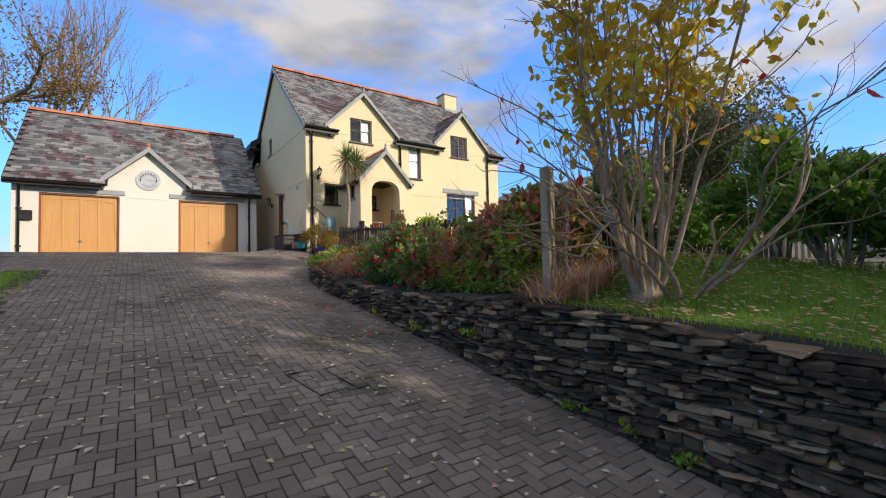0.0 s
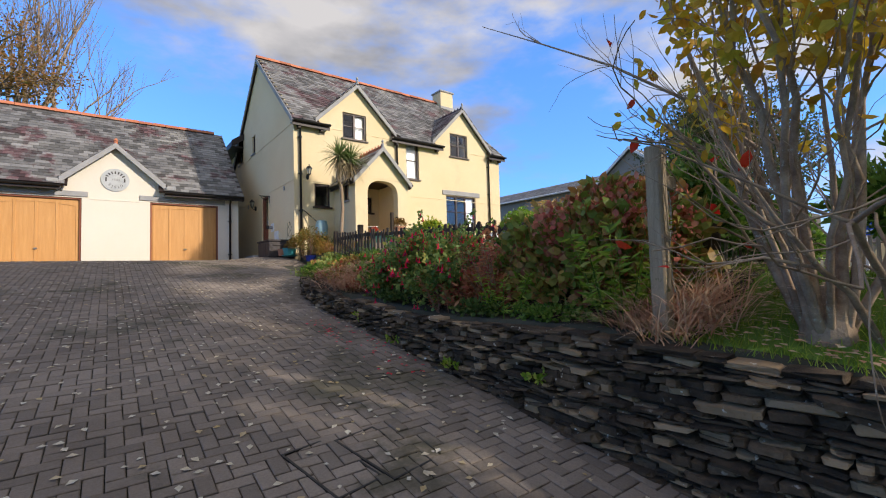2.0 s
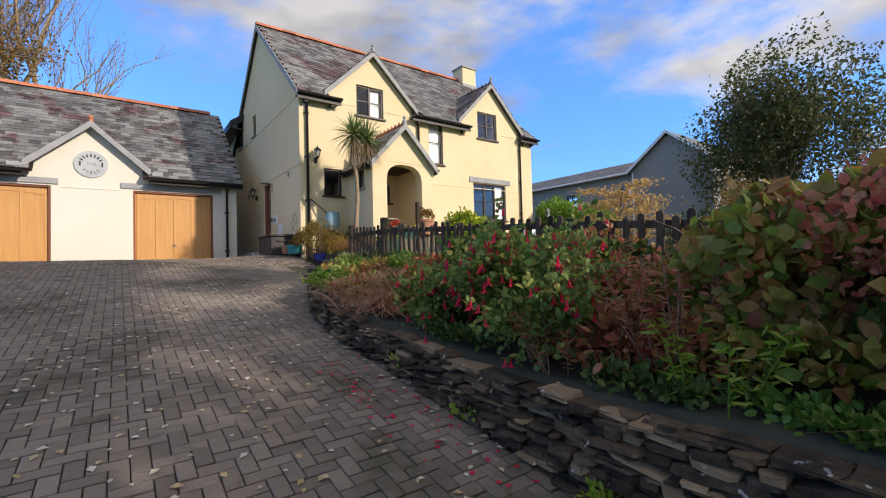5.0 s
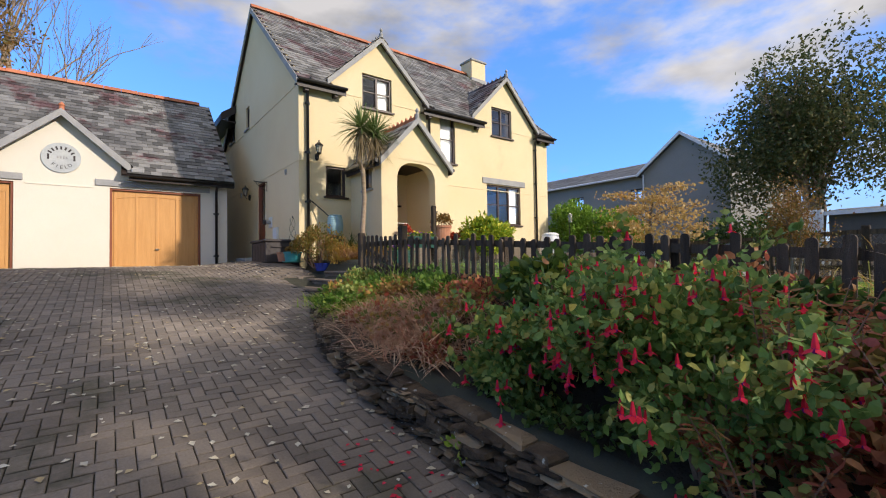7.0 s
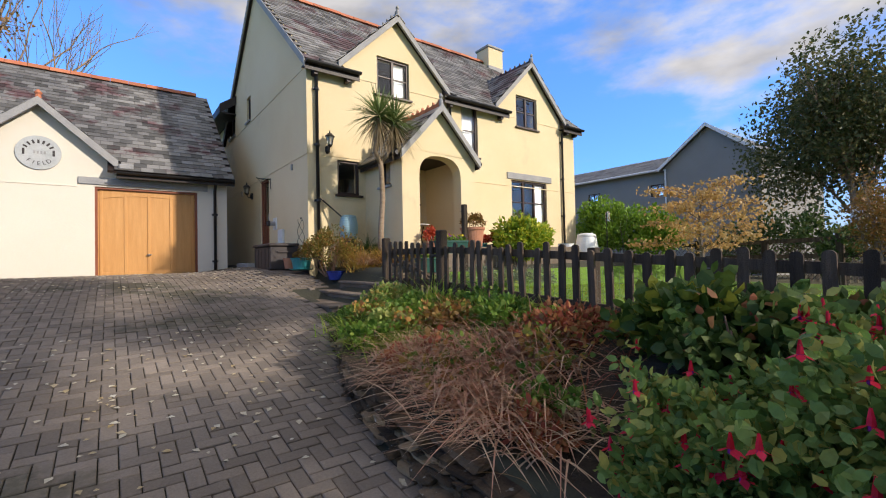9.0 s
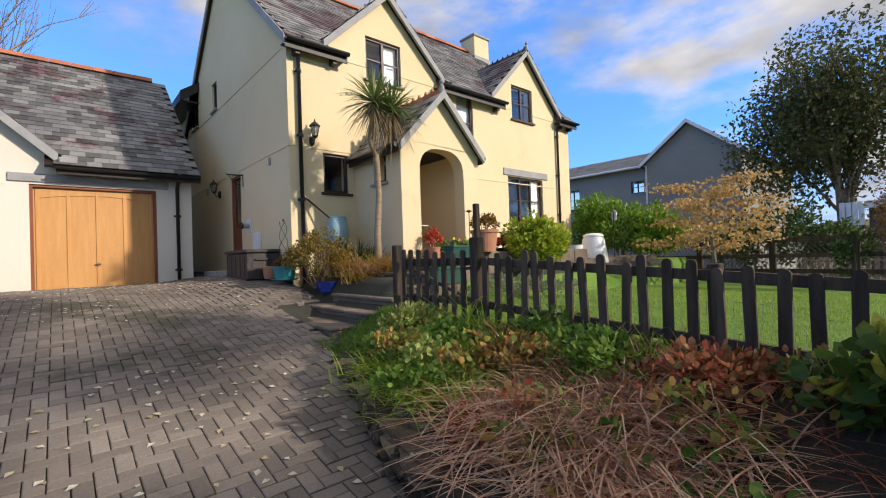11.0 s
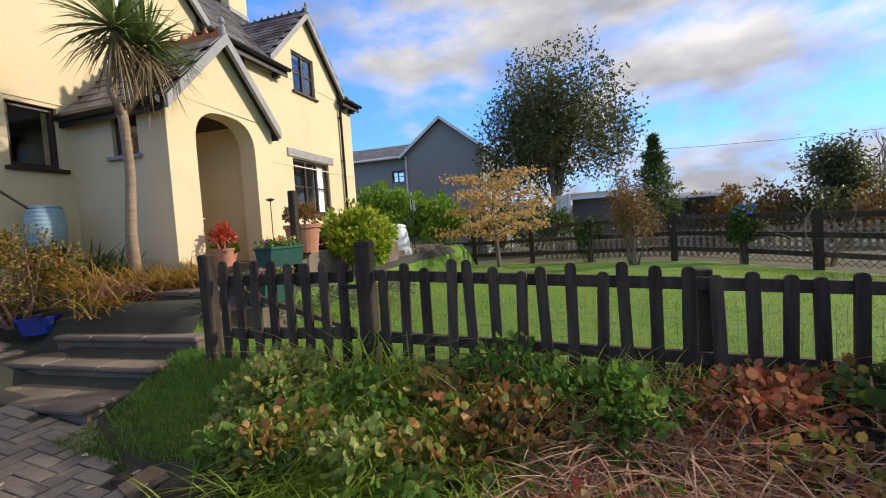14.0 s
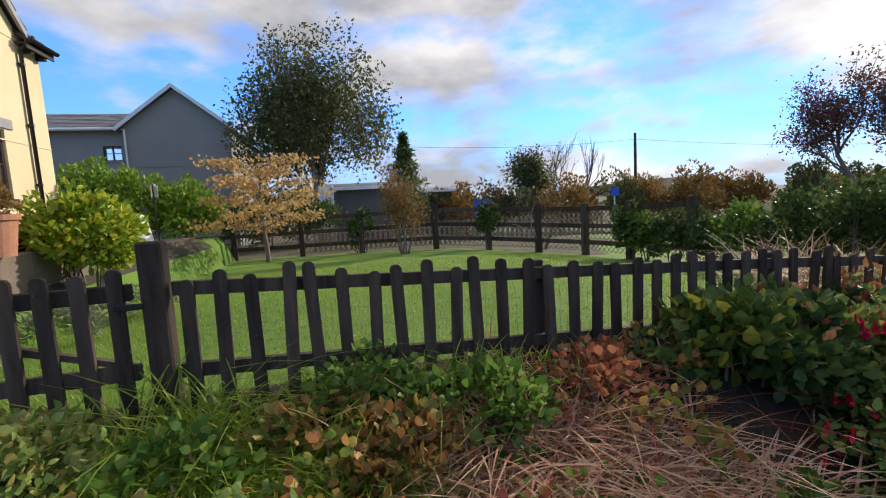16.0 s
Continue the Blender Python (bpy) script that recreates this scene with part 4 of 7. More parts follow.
def garage():
    g = thing("garage", "pale rendered double garage with slate roof", "garage")
    doors = ((-2.26, -0.17), (1.59, 3.63))
    m = Mesh()
    panel(m, "y", GY, GY + 0.3, GX0, GX1, 1.9, GEAVE, [(a, b, 1.9, 4.43) for a, b in doors])
    gx, hw, top = 0.66, 1.22, 6.12
    m.prism([(gx - hw, GEAVE), (gx + hw, GEAVE), (gx, top)], "y", GY, GY + 0.3)
    part("front_wall", m, PALE, g)
    for x in (GX0, GX1 - 0.3):
        m = Mesh().box(x, x + 0.3, GY + 0.3, 26.4, 1.9, GEAVE)
        m.prism([(GY, GEAVE), (2 * GRY - GY, GEAVE), (GRY, GRZ)], "x", x, x + 0.3)
        part("gable_wall", m, PALE, g)
    part("rear_wall", Mesh().box(GX0, GX1, 26.4, 26.7, 1.9, GEAVE), PALE, g)
    part("render_bead", Mesh().box(0.02, 1.28, GY - 0.012, GY, 4.4, 4.425), PALE, g)
    for a, b in ((-2.6, -0.02), (1.3, 3.86)):
        part("lintel", Mesh().box(a, b, GY - 0.035, GY + 0.02, 4.47, 4.63, 0.008), LINTEL, g, "grey slate lintel")
    for a, b in doors:
        d = part("garage_door", Mesh().box(a + 0.05, b - 0.05, GY + 0.1, GY + 0.14, 2.34, 4.38), OAKDOOR, g, "golden oak panelled up and over door")
        fr = Mesh().box(a, a + 0.05, GY + 0.03, GY + 0.16, 2.3, 4.43).box(b - 0.05, b, GY + 0.03, GY + 0.16, 2.3, 4.43).box(a + 0.05, b - 0.05, GY + 0.03, GY + 0.16, 4.38, 4.43)
        part("door_frame", fr, REDWOOD, d)
        W, mid = b - a - 0.1, (a + b) / 2
        for i in range(5):
            x = a + 0.05 + W * (0.03 + i * 0.235)
            part("stile", Mesh().box(x - 0.03, x + 0.03, GY + 0.085, GY + 0.1, 2.36, 4.36, 0.004), OAKDOOR, d)
        for i in range(4):
            xa, xb = a + 0.05 + W * (0.03 + i * 0.235) + 0.03, a + 0.05 + W * (0.03 + (i + 1) * 0.235) - 0.03
            lift = lambda x: 4.16 + 0.1 * (1 - ((x - mid) / (W / 2)) ** 2)
            poly = [(xa, 4.36), (xb, 4.36)] + [(x, lift(x)) for x in np.linspace(xb, xa, 5)]
            part("top_rail", Mesh().prism(poly, "y", GY + 0.085, GY + 0.1), OAKDOOR, d)
            part("bottom_rail", Mesh().box(xa, xb, GY + 0.085, GY + 0.1, 2.36, 2.48, 0.003), OAKDOOR, d)
        part("handle", Mesh().box(mid - 0.05, mid + 0.05, GY + 0.04, GY + 0.07, 2.86, 2.885, 0.006).box(mid - 0.012, mid + 0.012, GY + 0.06, GY + 0.1, 2.83, 2.9, 0.004), METAL, d, "bright T handle")
    r = part("roof", Mesh(), SLATE, g, "grey slate roof with purple streaks and red ridge")
    y0, x0, x1 = GY - 0.3, GX0 - 0.16, GX1 + 0.12
    gz = lambda y: GEAVE + (y - GY) * GSL
    n = Vector((0, -GSL, 1)).normalized()
    deck = Mesh()
    for a, b in ((x0, -0.5), (1.82, x1)):
        deck.slab([(a, y0, gz(y0)), (b, y0, gz(y0)), (b, GY + 0.3, gz(GY + 0.3)), (a, GY + 0.3, gz(GY + 0.3))], -n * 0.06)
    deck.slab([(x0, GY + 0.3, gz(GY + 0.3)), (x1, GY + 0.3, gz(GY + 0.3)), (x1, GRY, GRZ), (x0, GRY, GRZ)], -n * 0.06)
    deck.slab([(x0, 2 * GRY - y0, gz(y0)), (x1, 2 * GRY - y0, gz(y0)), (x1, GRY, GRZ), (x0, GRY, GRZ)], (0, 0, -0.07))
    part("roof_deck", deck, DARKTIMBER, r)
    def clear(u, v):
        y, x = y0 + v * math.cos(math.atan(GSL)), x0 + u
        return not (abs(x - gx) < hw + 0.12 and top + 0.1 - abs(x - gx) * (top - GEAVE) / hw > gz(y))
    slates(r, (x0, y0, gz(y0)), (1, 0, 0), (0, 1, GSL), x1 - x0, math.hypot(GRY - y0, GRZ - gz(y0)), clear, 300)
    yb = GY + (top + 0.1 - GEAVE) / GSL
    sl = (top + 0.1 - GEAVE) / (hw + 0.12)
    for s in (-1, 1):
        foot = (gx + s * (hw + 0.14), GY - 0.18, GEAVE - 0.02)
        pts = [foot, (gx, GY - 0.18, top + 0.1), (gx, yb, top + 0.1), (foot[0], GY, GEAVE - 0.02)]
        part("gablet_deck", Mesh().slab(pts, (0, 0, -0.06)), DARKTIMBER, r)
        L = math.hypot(hw + 0.14, top + 0.12 - GEAVE)
        slates(r, foot, (0, 1, 0), (-s, 0, sl), yb - GY + 0.2, L, lambda u, v, L=L, d=yb - GY + 0.18: u < d * (v / L) + 0.25, 0)
        part("verge_board", Mesh().prism([(foot[0], GEAVE - 0.2), (gx, top - 0.06), (gx, top + 0.11), (foot[0], GEAVE - 0.0)], "y", GY - 0.21, GY - 0.14), LINTEL, r, "grey slate verge")
        part("kneeler", Mesh().box(min(foot[0], foot[0] + s * 0.28), max(foot[0], foot[0] + s * 0.28), GY - 0.3, GY - 0.08, GEAVE - 0.2, GEAVE - 0.08, 0.02), LINTEL, r)
    part("finial", Mesh().lathe([(0.06, -0.05), (0.05, 0.05), (0.07, 0.09), (0.02, 0.16)], (gx, GY - 0.1, top + 0.12), 8), TERRACOTTA, r)
    for a, b in ((x0, gx - hw - 0.1), (gx + hw + 0.1, x1)):
        part("fascia", Mesh().box(a, b, y0 - 0.01, y0 + 0.02, gz(y0) - 0.16, gz(y0) - 0.04), DARKTIMBER, r)
        part("soffit", Mesh().box(a, b, y0 + 0.02, GY, gz(y0) - 0.1, gz(y0) - 0.08), DARKTIMBER, r)
        gutter(r, a, b, y0 - 0.06, gz(y0) - 0.03)
    for a in (x0 - 0.02, x1 - 0.01):
        part("verge_board", Mesh().prism([(y0, gz(y0) - 0.14), (GRY, GRZ - 0.14), (GRY, GRZ + 0.03), (y0, gz(y0) + 0.03)], "x", a, a + 0.03), DARKTIMBER, r)
    me = Mesh().prism([(-0.13, -0.1), (-0.05, 0.02), (0.05, 0.02), (0.13, -0.1)], "x", 0, 0.44).mesh("ridge_tile")
    me.materials.append(TERRACOTTA)
    for i in range(int((x1 - x0) / 0.45)):
        ob = new("ridge_tile", me)
        ob.parent, ob.location = r, (x0 + i * 0.45, GRY, GRZ + 0.1 + 0.005 * (i % 2))
    for x in (-2.72, 4.02):
        downpipe(g, x, GY - 0.06, 2.36, gz(y0) - 0.02, y0 - 0.06)
    return g


garage()
# ---- retaining wall of flat slate stones ----
def stone_shapes(rng, k=10):
    out = []
    for i in range(k):
        m = Mesh().box(-0.5, 0.5, -0.5, 0.5, -0.5, 0.5, 0.12)
        m.v = [(x + rng.normal() * 0.035, y + rng.normal() * 0.04, z + rng.normal() * 0.05) for x, y, z in m.v]
        me = m.mesh("stone")
        me.materials.append(STONE)
        out.append((me, m))
    return out


def retaining_wall():
    w = thing("retaining_wall", "dark mossy dry stone retaining wall of flat slates", "wall", kind="structure")
    rng = np.random.default_rng(5)
    core = Mesh()
    ys = list(np.arange(-12, 12.3, 0.4))
    for a, b in zip(ys[:-1], ys[1:]):
        xa, xb = edge_x(a) + 0.07, edge_x(b) + 0.07
        core.add([(xa, a, drive_z(a) - 0.3), (xb, b, drive_z(b) - 0.3), (xb, b, lerp(b, WALLTOP) - 0.02), (xa, a, lerp(a, WALLTOP) - 0.02),
                  (xa + 0.3, a, drive_z(a) - 0.3), (xb + 0.3, b, drive_z(b) - 0.3), (xb + 0.3, b, lerp(b, WALLTOP) - 0.02), (xa + 0.3, a, lerp(a, WALLTOP) - 0.02)],
                 [(0, 1, 2, 3), (4, 5, 6, 7), (3, 2, 6, 7)])
    part("wall_core", core, SOIL, w)
    shapes = stone_shapes(rng)
    rest, singles = Mesh(), []
    z_lo = -2.2
    z = z_lo
    while z < 2.0:
        h = rng.choice([0.017, 0.023, 0.03, 0.04, 0.055, 0.075]) * rng.uniform(0.85, 1.15)
        y = -10.0 + rng.uniform(0, 0.3)
        while y < 12.0:
            L = rng.uniform(0.05, 0.26) * (1.7 if rng.random() < 0.12 else 1)
            yc = y + L / 2
            base, top = drive_z(yc) - 0.06, lerp(yc, WALLTOP)
            tilt = 0.06 * math.sin(yc * 0.9)
            zc = z + h / 2 + tilt
            if base < zc < top - h * 0.4:
                dx = rng.normal() * 0.026
                e0, e1 = edge_x(yc - 0.1), edge_x(yc + 0.1)
                ang = math.atan2(e1 - e0, 0.2)
                mx = pose(edge_x(yc) + 0.08 + dx, yc, zc, rng.normal() * 4.5, rng.normal() * 5, -math.degrees(ang) + rng.normal() * 4) @ Matrix.Diagonal((0.2, L * rng.uniform(0.88, 1.0), h * rng.uniform(0.8, 1.1), 1))
                singles.append((abs(yc - 3.9), mx, int(rng.integers(10))))
            y += L
        z += h
    singles.sort(key=lambda s: s[0])
    for i, (d, mx, k) in enumerate(singles):
        if i < 300:
            ob = new("stone", shapes[k][0])
            ob.parent, ob.matrix_basis = w, mx
        else:
            rest.add([mx @ Vector(q) for q in shapes[k][1].v], shapes[k][1].f)
    m2 = bpy.data.meshes.new("stonework")
    m2.from_pydata(rest.v, [], rest.f)
    m2.materials.append(STONE)
    ob = new("stonework", m2)
    ob.parent = w
    tagged(ob, kind="stuff")
    # flat capstones
    y, k = -8.0, 0
    while y < 10.6:
        L = rng.uniform(0.14, 0.42)
        yc = y + L / 2
        hw = rng.uniform(0.1, 0.16)
        m = Mesh().box(-hw, hw, -L / 2 + 0.006, L / 2 - 0.006, -0.02, 0.02, 0.01)
        m.v = [(a + rng.normal() * 0.018, b + rng.normal() * 0.014, c + rng.normal() * 0.006) for a, b, c in m.v]
        o = part("capstone", m, STONE, w)
        slope = (lerp(yc + 0.2, WALLTOP) - lerp(yc - 0.2, WALLTOP)) / 0.4
        o.matrix_basis = pose(edge_x(yc) + 0.13 + rng.normal() * 0.02, yc, lerp(yc, WALLTOP) + rng.normal() * 0.01, math.degrees(math.atan(slope)) + rng.normal() * 1.5, rng.normal() * 2, -math.degrees(math.atan2(edge_x(yc + 0.1) - edge_x(yc - 0.1), 0.2)))
        y += L
    return w


retaining_wall()


# ---- steps ----
def steps():
    s = thing("garden_steps", "worn grey stone steps up to the terrace", "steps", kind="structure")
    rng = np.random.default_rng(3)
    for i, (x, z, ya, yb) in enumerate(((4.4, 1.98, 12.8, 14.35), (4.85, 2.12, 12.7, 14.45), (5.19, 2.27, 12.62, 14.3), (5.48, 2.42, 12.62, 14.2), (5.82, 2.57, 12.62, 14.2))):
        x1 = 6.5
        part("riser", Mesh().box(x + 0.03, x1, ya + 0.02, yb, z - 0.35, z - 0.045, 0.01), STEPSTONE, s)
        y = ya
        while y < yb - 0.1:
            w = min(rng.uniform(0.45, 0.7), yb - y)
            part("tread", Mesh().box(x, x + 0.5, y + 0.004, y + w - 0.004, z - 0.045, z + rng.uniform(-0.004, 0.004), 0.012), STEPSTONE, s)
            y += w
    return s


steps()


# ---- picket fence ----
FX = 5.08


def fence_top(y):
    return lerp(y, ((3, 2.3), (6, 2.55), (8.7, 2.71), (10.8, 2.83), (12.2, 2.92)))


def picket_mesh(h):
    m = Mesh()
    prof = [(-0.033, 0), (0.033, 0), (0.033, h - 0.03), (0.029, h - 0.015), (0.018, h - 0.004), (0.0, h), (-0.018, h - 0.004), (-0.029, h - 0.015), (-0.033, h - 0.03)]
    m.prism(prof, "x", -0.011, 0.011)
    me = m.mesh("picket")
    me.materials.append(OLDWOOD)
    return me


def picket_fence():
    f = thing("picket_fence", "weathered dark brown picket fence with round topped pales", "fence")
    rng = np.random.default_rng(11)
    mes = [picket_mesh(h) for h in (0.72, 0.74, 0.76, 0.78)]
    y = 3.6
    while y < 10.85:
        ob = new("picket", mes[int(rng.integers(4))])
        ob.parent = f
        ob.matrix_basis = pose(FX - 0.035, y, fence_top(y) - 0.76 + rng.normal() * 0.008, rng.normal() * 1.3, rng.normal() * 1.0, rng.normal() * 3)
        y += 0.152 + rng.normal() * 0.006
    for a, b in ((3.6, 5.2), (5.2, 7.0), (7.0, 8.9), (8.9, 10.9)):
        for dz in (-0.13, -0.55):
            za, zb = fence_top(a) + dz, fence_top(b) + dz
            part("rail", Mesh().prism([(a, za), (b, zb), (b, zb + 0.07), (a, za + 0.07)], "x", FX - 0.02, FX + 0.02), OLDWOOD, f)
    for y in (3.7, 5.2, 7.0, 8.9):
        part("post", Mesh().box(FX + 0.02, FX + 0.1, y - 0.04, y + 0.04, 1.5, fence_top(y) - 0.02, 0.008), OLDWOOD, f)
    for dx, y, z in ((0.0, 10.98, 2.98), ):
        part("post", Mesh().box(FX - 0.05, FX + 0.06, y - 0.06, y + 0.05, 1.6, z, 0.01), OLDWOOD, f, "thick weathered post")
    # wire net behind the pales
    net = Mesh()
    for y in np.arange(3.6, 10.9, 0.05):
        z = fence_top(y)
        net.tube([(FX + 0.03, y, z - 0.78), (FX + 0.03, y, z - 0.2)], 0.0012, 3, False)
    for dz in np.arange(-0.75, -0.2, 0.05):
        net.tube([(FX + 0.031, y, fence_top(y) + dz) for y in (3.6, 6, 8.7, 10.9)], 0.0012, 3, False)
    part("wire_net", net, WIRE, f, "thin green wire netting")
    # gate
    g = thing("garden_gate", "weathered dark brown picket gate with diagonal brace", "gate")
    n = 8
    for i in range(n):
        y = 11.14 + i * 0.145
        ob = new("picket", mes[int(rng.integers(2))])
        ob.parent = g
        ob.matrix_basis = pose(FX - 0.03, y, 2.86 - 0.74 + 0.005 * i, rng.normal() * 0.6, 0, rng.normal() * 2)
    for z in (2.3, 2.7):
        part("rail", Mesh().box(FX - 0.015, FX + 0.025, 11.08, 12.22, z, z + 0.08, 0.006), OLDWOOD, g)
    part("brace", Mesh().prism([(11.1, 2.38), (11.19, 2.38), (12.2, 2.68), (12.2, 2.7), (12.1, 2.7)], "x", FX - 0.012, FX + 0.022), OLDWOOD, g)
    part("latch", Mesh().box(FX - 0.06, FX - 0.045, 11.02, 11.14, 2.66, 2.69, 0.003), IRON, g)
    p = thing("gate_post", "weathered grey square gate post", "post")
    part("post_shaft", Mesh().box(FX - 0.05, FX + 0.05, 12.27, 12.37, 1.6, 2.95, 0.012), OLDWOOD, p)
    t = thing("terrace_post", "tall bare weathered post by the terrace", "post")
    part("post_shaft", Mesh().box(7.02, 7.11, 12.85, 12.94, 2.3, 3.62, 0.012), OLDWOOD, t)


picket_fence()

# ---- wooden post with chain link by the tree ----
def link_post():
    p = thing("fence_post", "tall weathered timber post with grey green lichen", "post")
    part("post_shaft", Mesh().box(3.57, 3.68, 3.36, 3.47, 1.3, 2.72, 0.012), GREYWOOD, p)
    part("cleat", Mesh().box(3.68, 3.86, 3.38, 3.45, 2.42, 2.52, 0.01), GREYWOOD, p)
    n = thing("chain_link_fence", "sagging grey chain link netting on a rail", "fence")
    m = Mesh()
    a, b = Vector((3.66, 3.4, 1.62)), Vector((4.95, 3.9, 1.75))
    W, Ht, s = (b - a).length, 0.95, 0.055
    d = (b - a).normalized()
    for i in range(int(W / s) + 1):
        pts = []
        for j in range(int(Ht / s) * 1 + 1):
            off = (s / 2 if j % 2 else 0)
            q = a + d * min(W, i * s + off)
            pts.append((q.x + 0.03 * math.sin(j * 0.5 + i * 0.3), q.y + 0.02 * math.sin(i * 0.7), q.z + j * s))
        m.tube(pts, 0.0028, 3, False)
        pts2 = [(x - (s / 2 if k % 2 else -s / 2) * d.x, y - (s / 2 if k % 2 else -s / 2) * d.y, z) for k, (x, y, z) in enumerate(pts)]
        m.tube(pts2, 0.0028, 3, False)
    part("netting", m, WIRE, n)
    part("top_rail", Mesh().tube([(3.66, 3.4, 2.56), (4.95, 3.9, 2.62)], 0.03, 6), GREYWOOD, n)
    part("post", Mesh().box(4.9, 4.99, 3.86, 3.95, 1.5, 2.65, 0.01), GREYWOOD, n)


link_post()


# ---- planting ----
def blob_points(rng, centre, radii, n, lumps=14, hollow=0.55):
    """Points in lumps over an ellipsoid, so that the outline is uneven and has gaps; with the way outwards."""
    c, r = np.asarray(centre, float), np.asarray(radii, float)
    d = rng.normal(size=(lumps, 3))
    d[:, 2] = np.abs(d[:, 2]) * 0.9 - 0.25
    d /= np.linalg.norm(d, axis=1)[:, None]
    k = d * rng.uniform(0.45, 0.8, lumps)[:, None]
    size = rng.uniform(0.24, 0.46, lumps)
    pick = rng.integers(lumps, size=n)
    q = rng.normal(size=(n, 3))
    q /= np.linalg.norm(q, axis=1)[:, None]
    q *= (rng.uniform(hollow ** 3, 1, n) ** (1 / 3))[:, None]
    p = k[pick] + q * size[pick][:, None]
    out = p / (np.linalg.norm(p, axis=1)[:, None] + 1e-9)
    return c + p * r, out


def bush(name, label, centre, radii, n, size, material, seed, stems=8, bark=None, lumps=14, ratio=0.5, base=None, category="bush", extra=(), group="", up=0.3, shoots=0):
    """A shrub: stems from its foot, and a crown of many small leaves."""
    rng = np.random.default_rng(seed)
    b = thing(name, label, category, group)
    c = Vector(centre)
    z0 = base if base is not None else c.z - radii[2]
    for i in range(stems):
        a = rng.uniform(0, 6.28)
        f = Vector((c.x + 0.15 * radii[0] * math.cos(a), c.y + 0.15 * radii[1] * math.sin(a), z0 - 0.05))
        e = c + Vector((radii[0] * 0.75 * math.cos(a) * rng.random(), radii[1] * 0.75 * math.sin(a) * rng.random(), radii[2] * rng.uniform(-0.1, 0.7)))
        mid = (f + e) / 2 + Vector(rng.normal(size=3)) * 0.06
        part("stem", Mesh().tube([f, mid, e], [0.016, 0.011, 0.004], 5, False), bark or BARK, b)
    p, o = blob_points(rng, centre, radii, n, lumps)
    keep = p[:, 2] > z0 - 0.02
    p, o = p[keep], o[keep]
    if shoots:
        far = np.argsort(((p - np.asarray(centre)) ** 2 / np.asarray(radii) ** 2).sum(1))[-len(p) // 4:]
        sp, so = [], []
        for i in rng.choice(far, shoots, replace=False):
            d = o[i] * 0.6 + rng.normal(size=3) * 0.3 + [0, 0, 0.55]
            L = rng.uniform(0.12, 0.34)
            for u in np.linspace(0, 1, int(L / size * 4)):
                sp.append(p[i] + d * L * u - np.array([0, 0, 0.12 * u * u * L / 0.3]) + rng.normal(size=3) * 0.008)
                so.append(rng.normal(size=3) * 0.8)
        p, o = np.concatenate([p, sp]), np.concatenate([o, so])
    part("foliage", leaves("foliage", p, size, material, rng, ratio, up, outward=o), material, b)
    for nm, mt, k, sz, rat, lift in extra:
        p, o = blob_points(rng, (c.x, c.y, c.z + lift), [r * 1.04 for r in radii], k, lumps, 0.85)
        part(nm, leaves(nm, p, sz, mt, rng, rat, up, outward=o), mt, b)
    return b


def foot(x, y):
    return land_z(x, y)


def patch(rng, n, x0, x1, y0, y1, lift=0.0):
    x, y = rng.uniform(x0, x1, n), rng.uniform(y0, y1, n)
    return np.array([(a, b, foot(a, b) + lift) for a, b in zip(x, y)])


# hydrangea, red stems and the willowy plant
bush("hydrangea", "large hydrangea bush with faded pink flower heads", (4.33, 4.35, 2.0), (0.7, 0.9, 0.68), 5600, 0.105, L_HYD, 31, 14, REDBARK, 30, 0.66, 1.45, shoots=40, extra=(("flower_head", L_PINK, 2600, 0.055, 0.8, 0.05),))
bush("hydrangea", "smaller hydrangea bush with rusty autumn leaves", (4.4, 5.45, 1.85), (0.5, 0.5, 0.4), 1700, 0.09, L_HYD, 32, 10, REDBARK, 14, 0.6, 1.5, extra=(("flower_head", L_PINK, 500, 0.045, 0.8, 0.05),))


def willowy(name, label, x, y, h, n, leafm, seed, spread=0.35, size=0.1):
    rng = np.random.default_rng(seed)
    t = thing(name, label, "plant")
    pts, out = [], []
    for i in range(n):
        a = rng.uniform(0, 6.28)
        f = Vector((x + 0.12 * math.cos(a), y + 0.12 * math.sin(a), foot(x, y) - 0.03))
        e = f + Vector((spread * math.cos(a) * rng.random(), spread * math.sin(a) * rng.random(), h * rng.uniform(0.6, 1.0)))
        part("stem", Mesh().tube([f, (f + e) / 2 + Vector((0, 0, 0.02)), e], [0.006, 0.005, 0.002], 4, False), L_GREEN if leafm is not L_RUST else REDBARK, t)
        for t2 in np.linspace(0.2, 1, 34):
            pts.append(f.lerp(e, t2))
            b = rng.uniform(0, 6.28)
            out.append((math.cos(b), math.sin(b), 0.1))
    part("foliage", leaves("foliage", np.array(pts), size, leafm, rng, 0.2, 0.2, outward=np.array(out) * 2), leafm, t)
    return t


willowy("leafy_perennial", "tall light green narrow leaved perennial", 3.72, 3.82, 0.95, 16, L_GRASS, 41)
willowy("leafy_perennial", "short light green narrow leaved perennial", 3.62, 5.0, 0.5, 10, L_GRASS, 42, 0.25, 0.08)
for i, (x, y, h) in enumerate(((3.85, 5.3, 0.75), (3.95, 5.75, 0.7), (4.2, 6.1, 0.75), (3.7, 6.0, 0.55), (4.4, 5.1, 0.8))):
    willowy("dried_perennial", "rusty red dying perennial stems", x, y, h, 24, L_RUST, 50 + i, 0.38, 0.06)

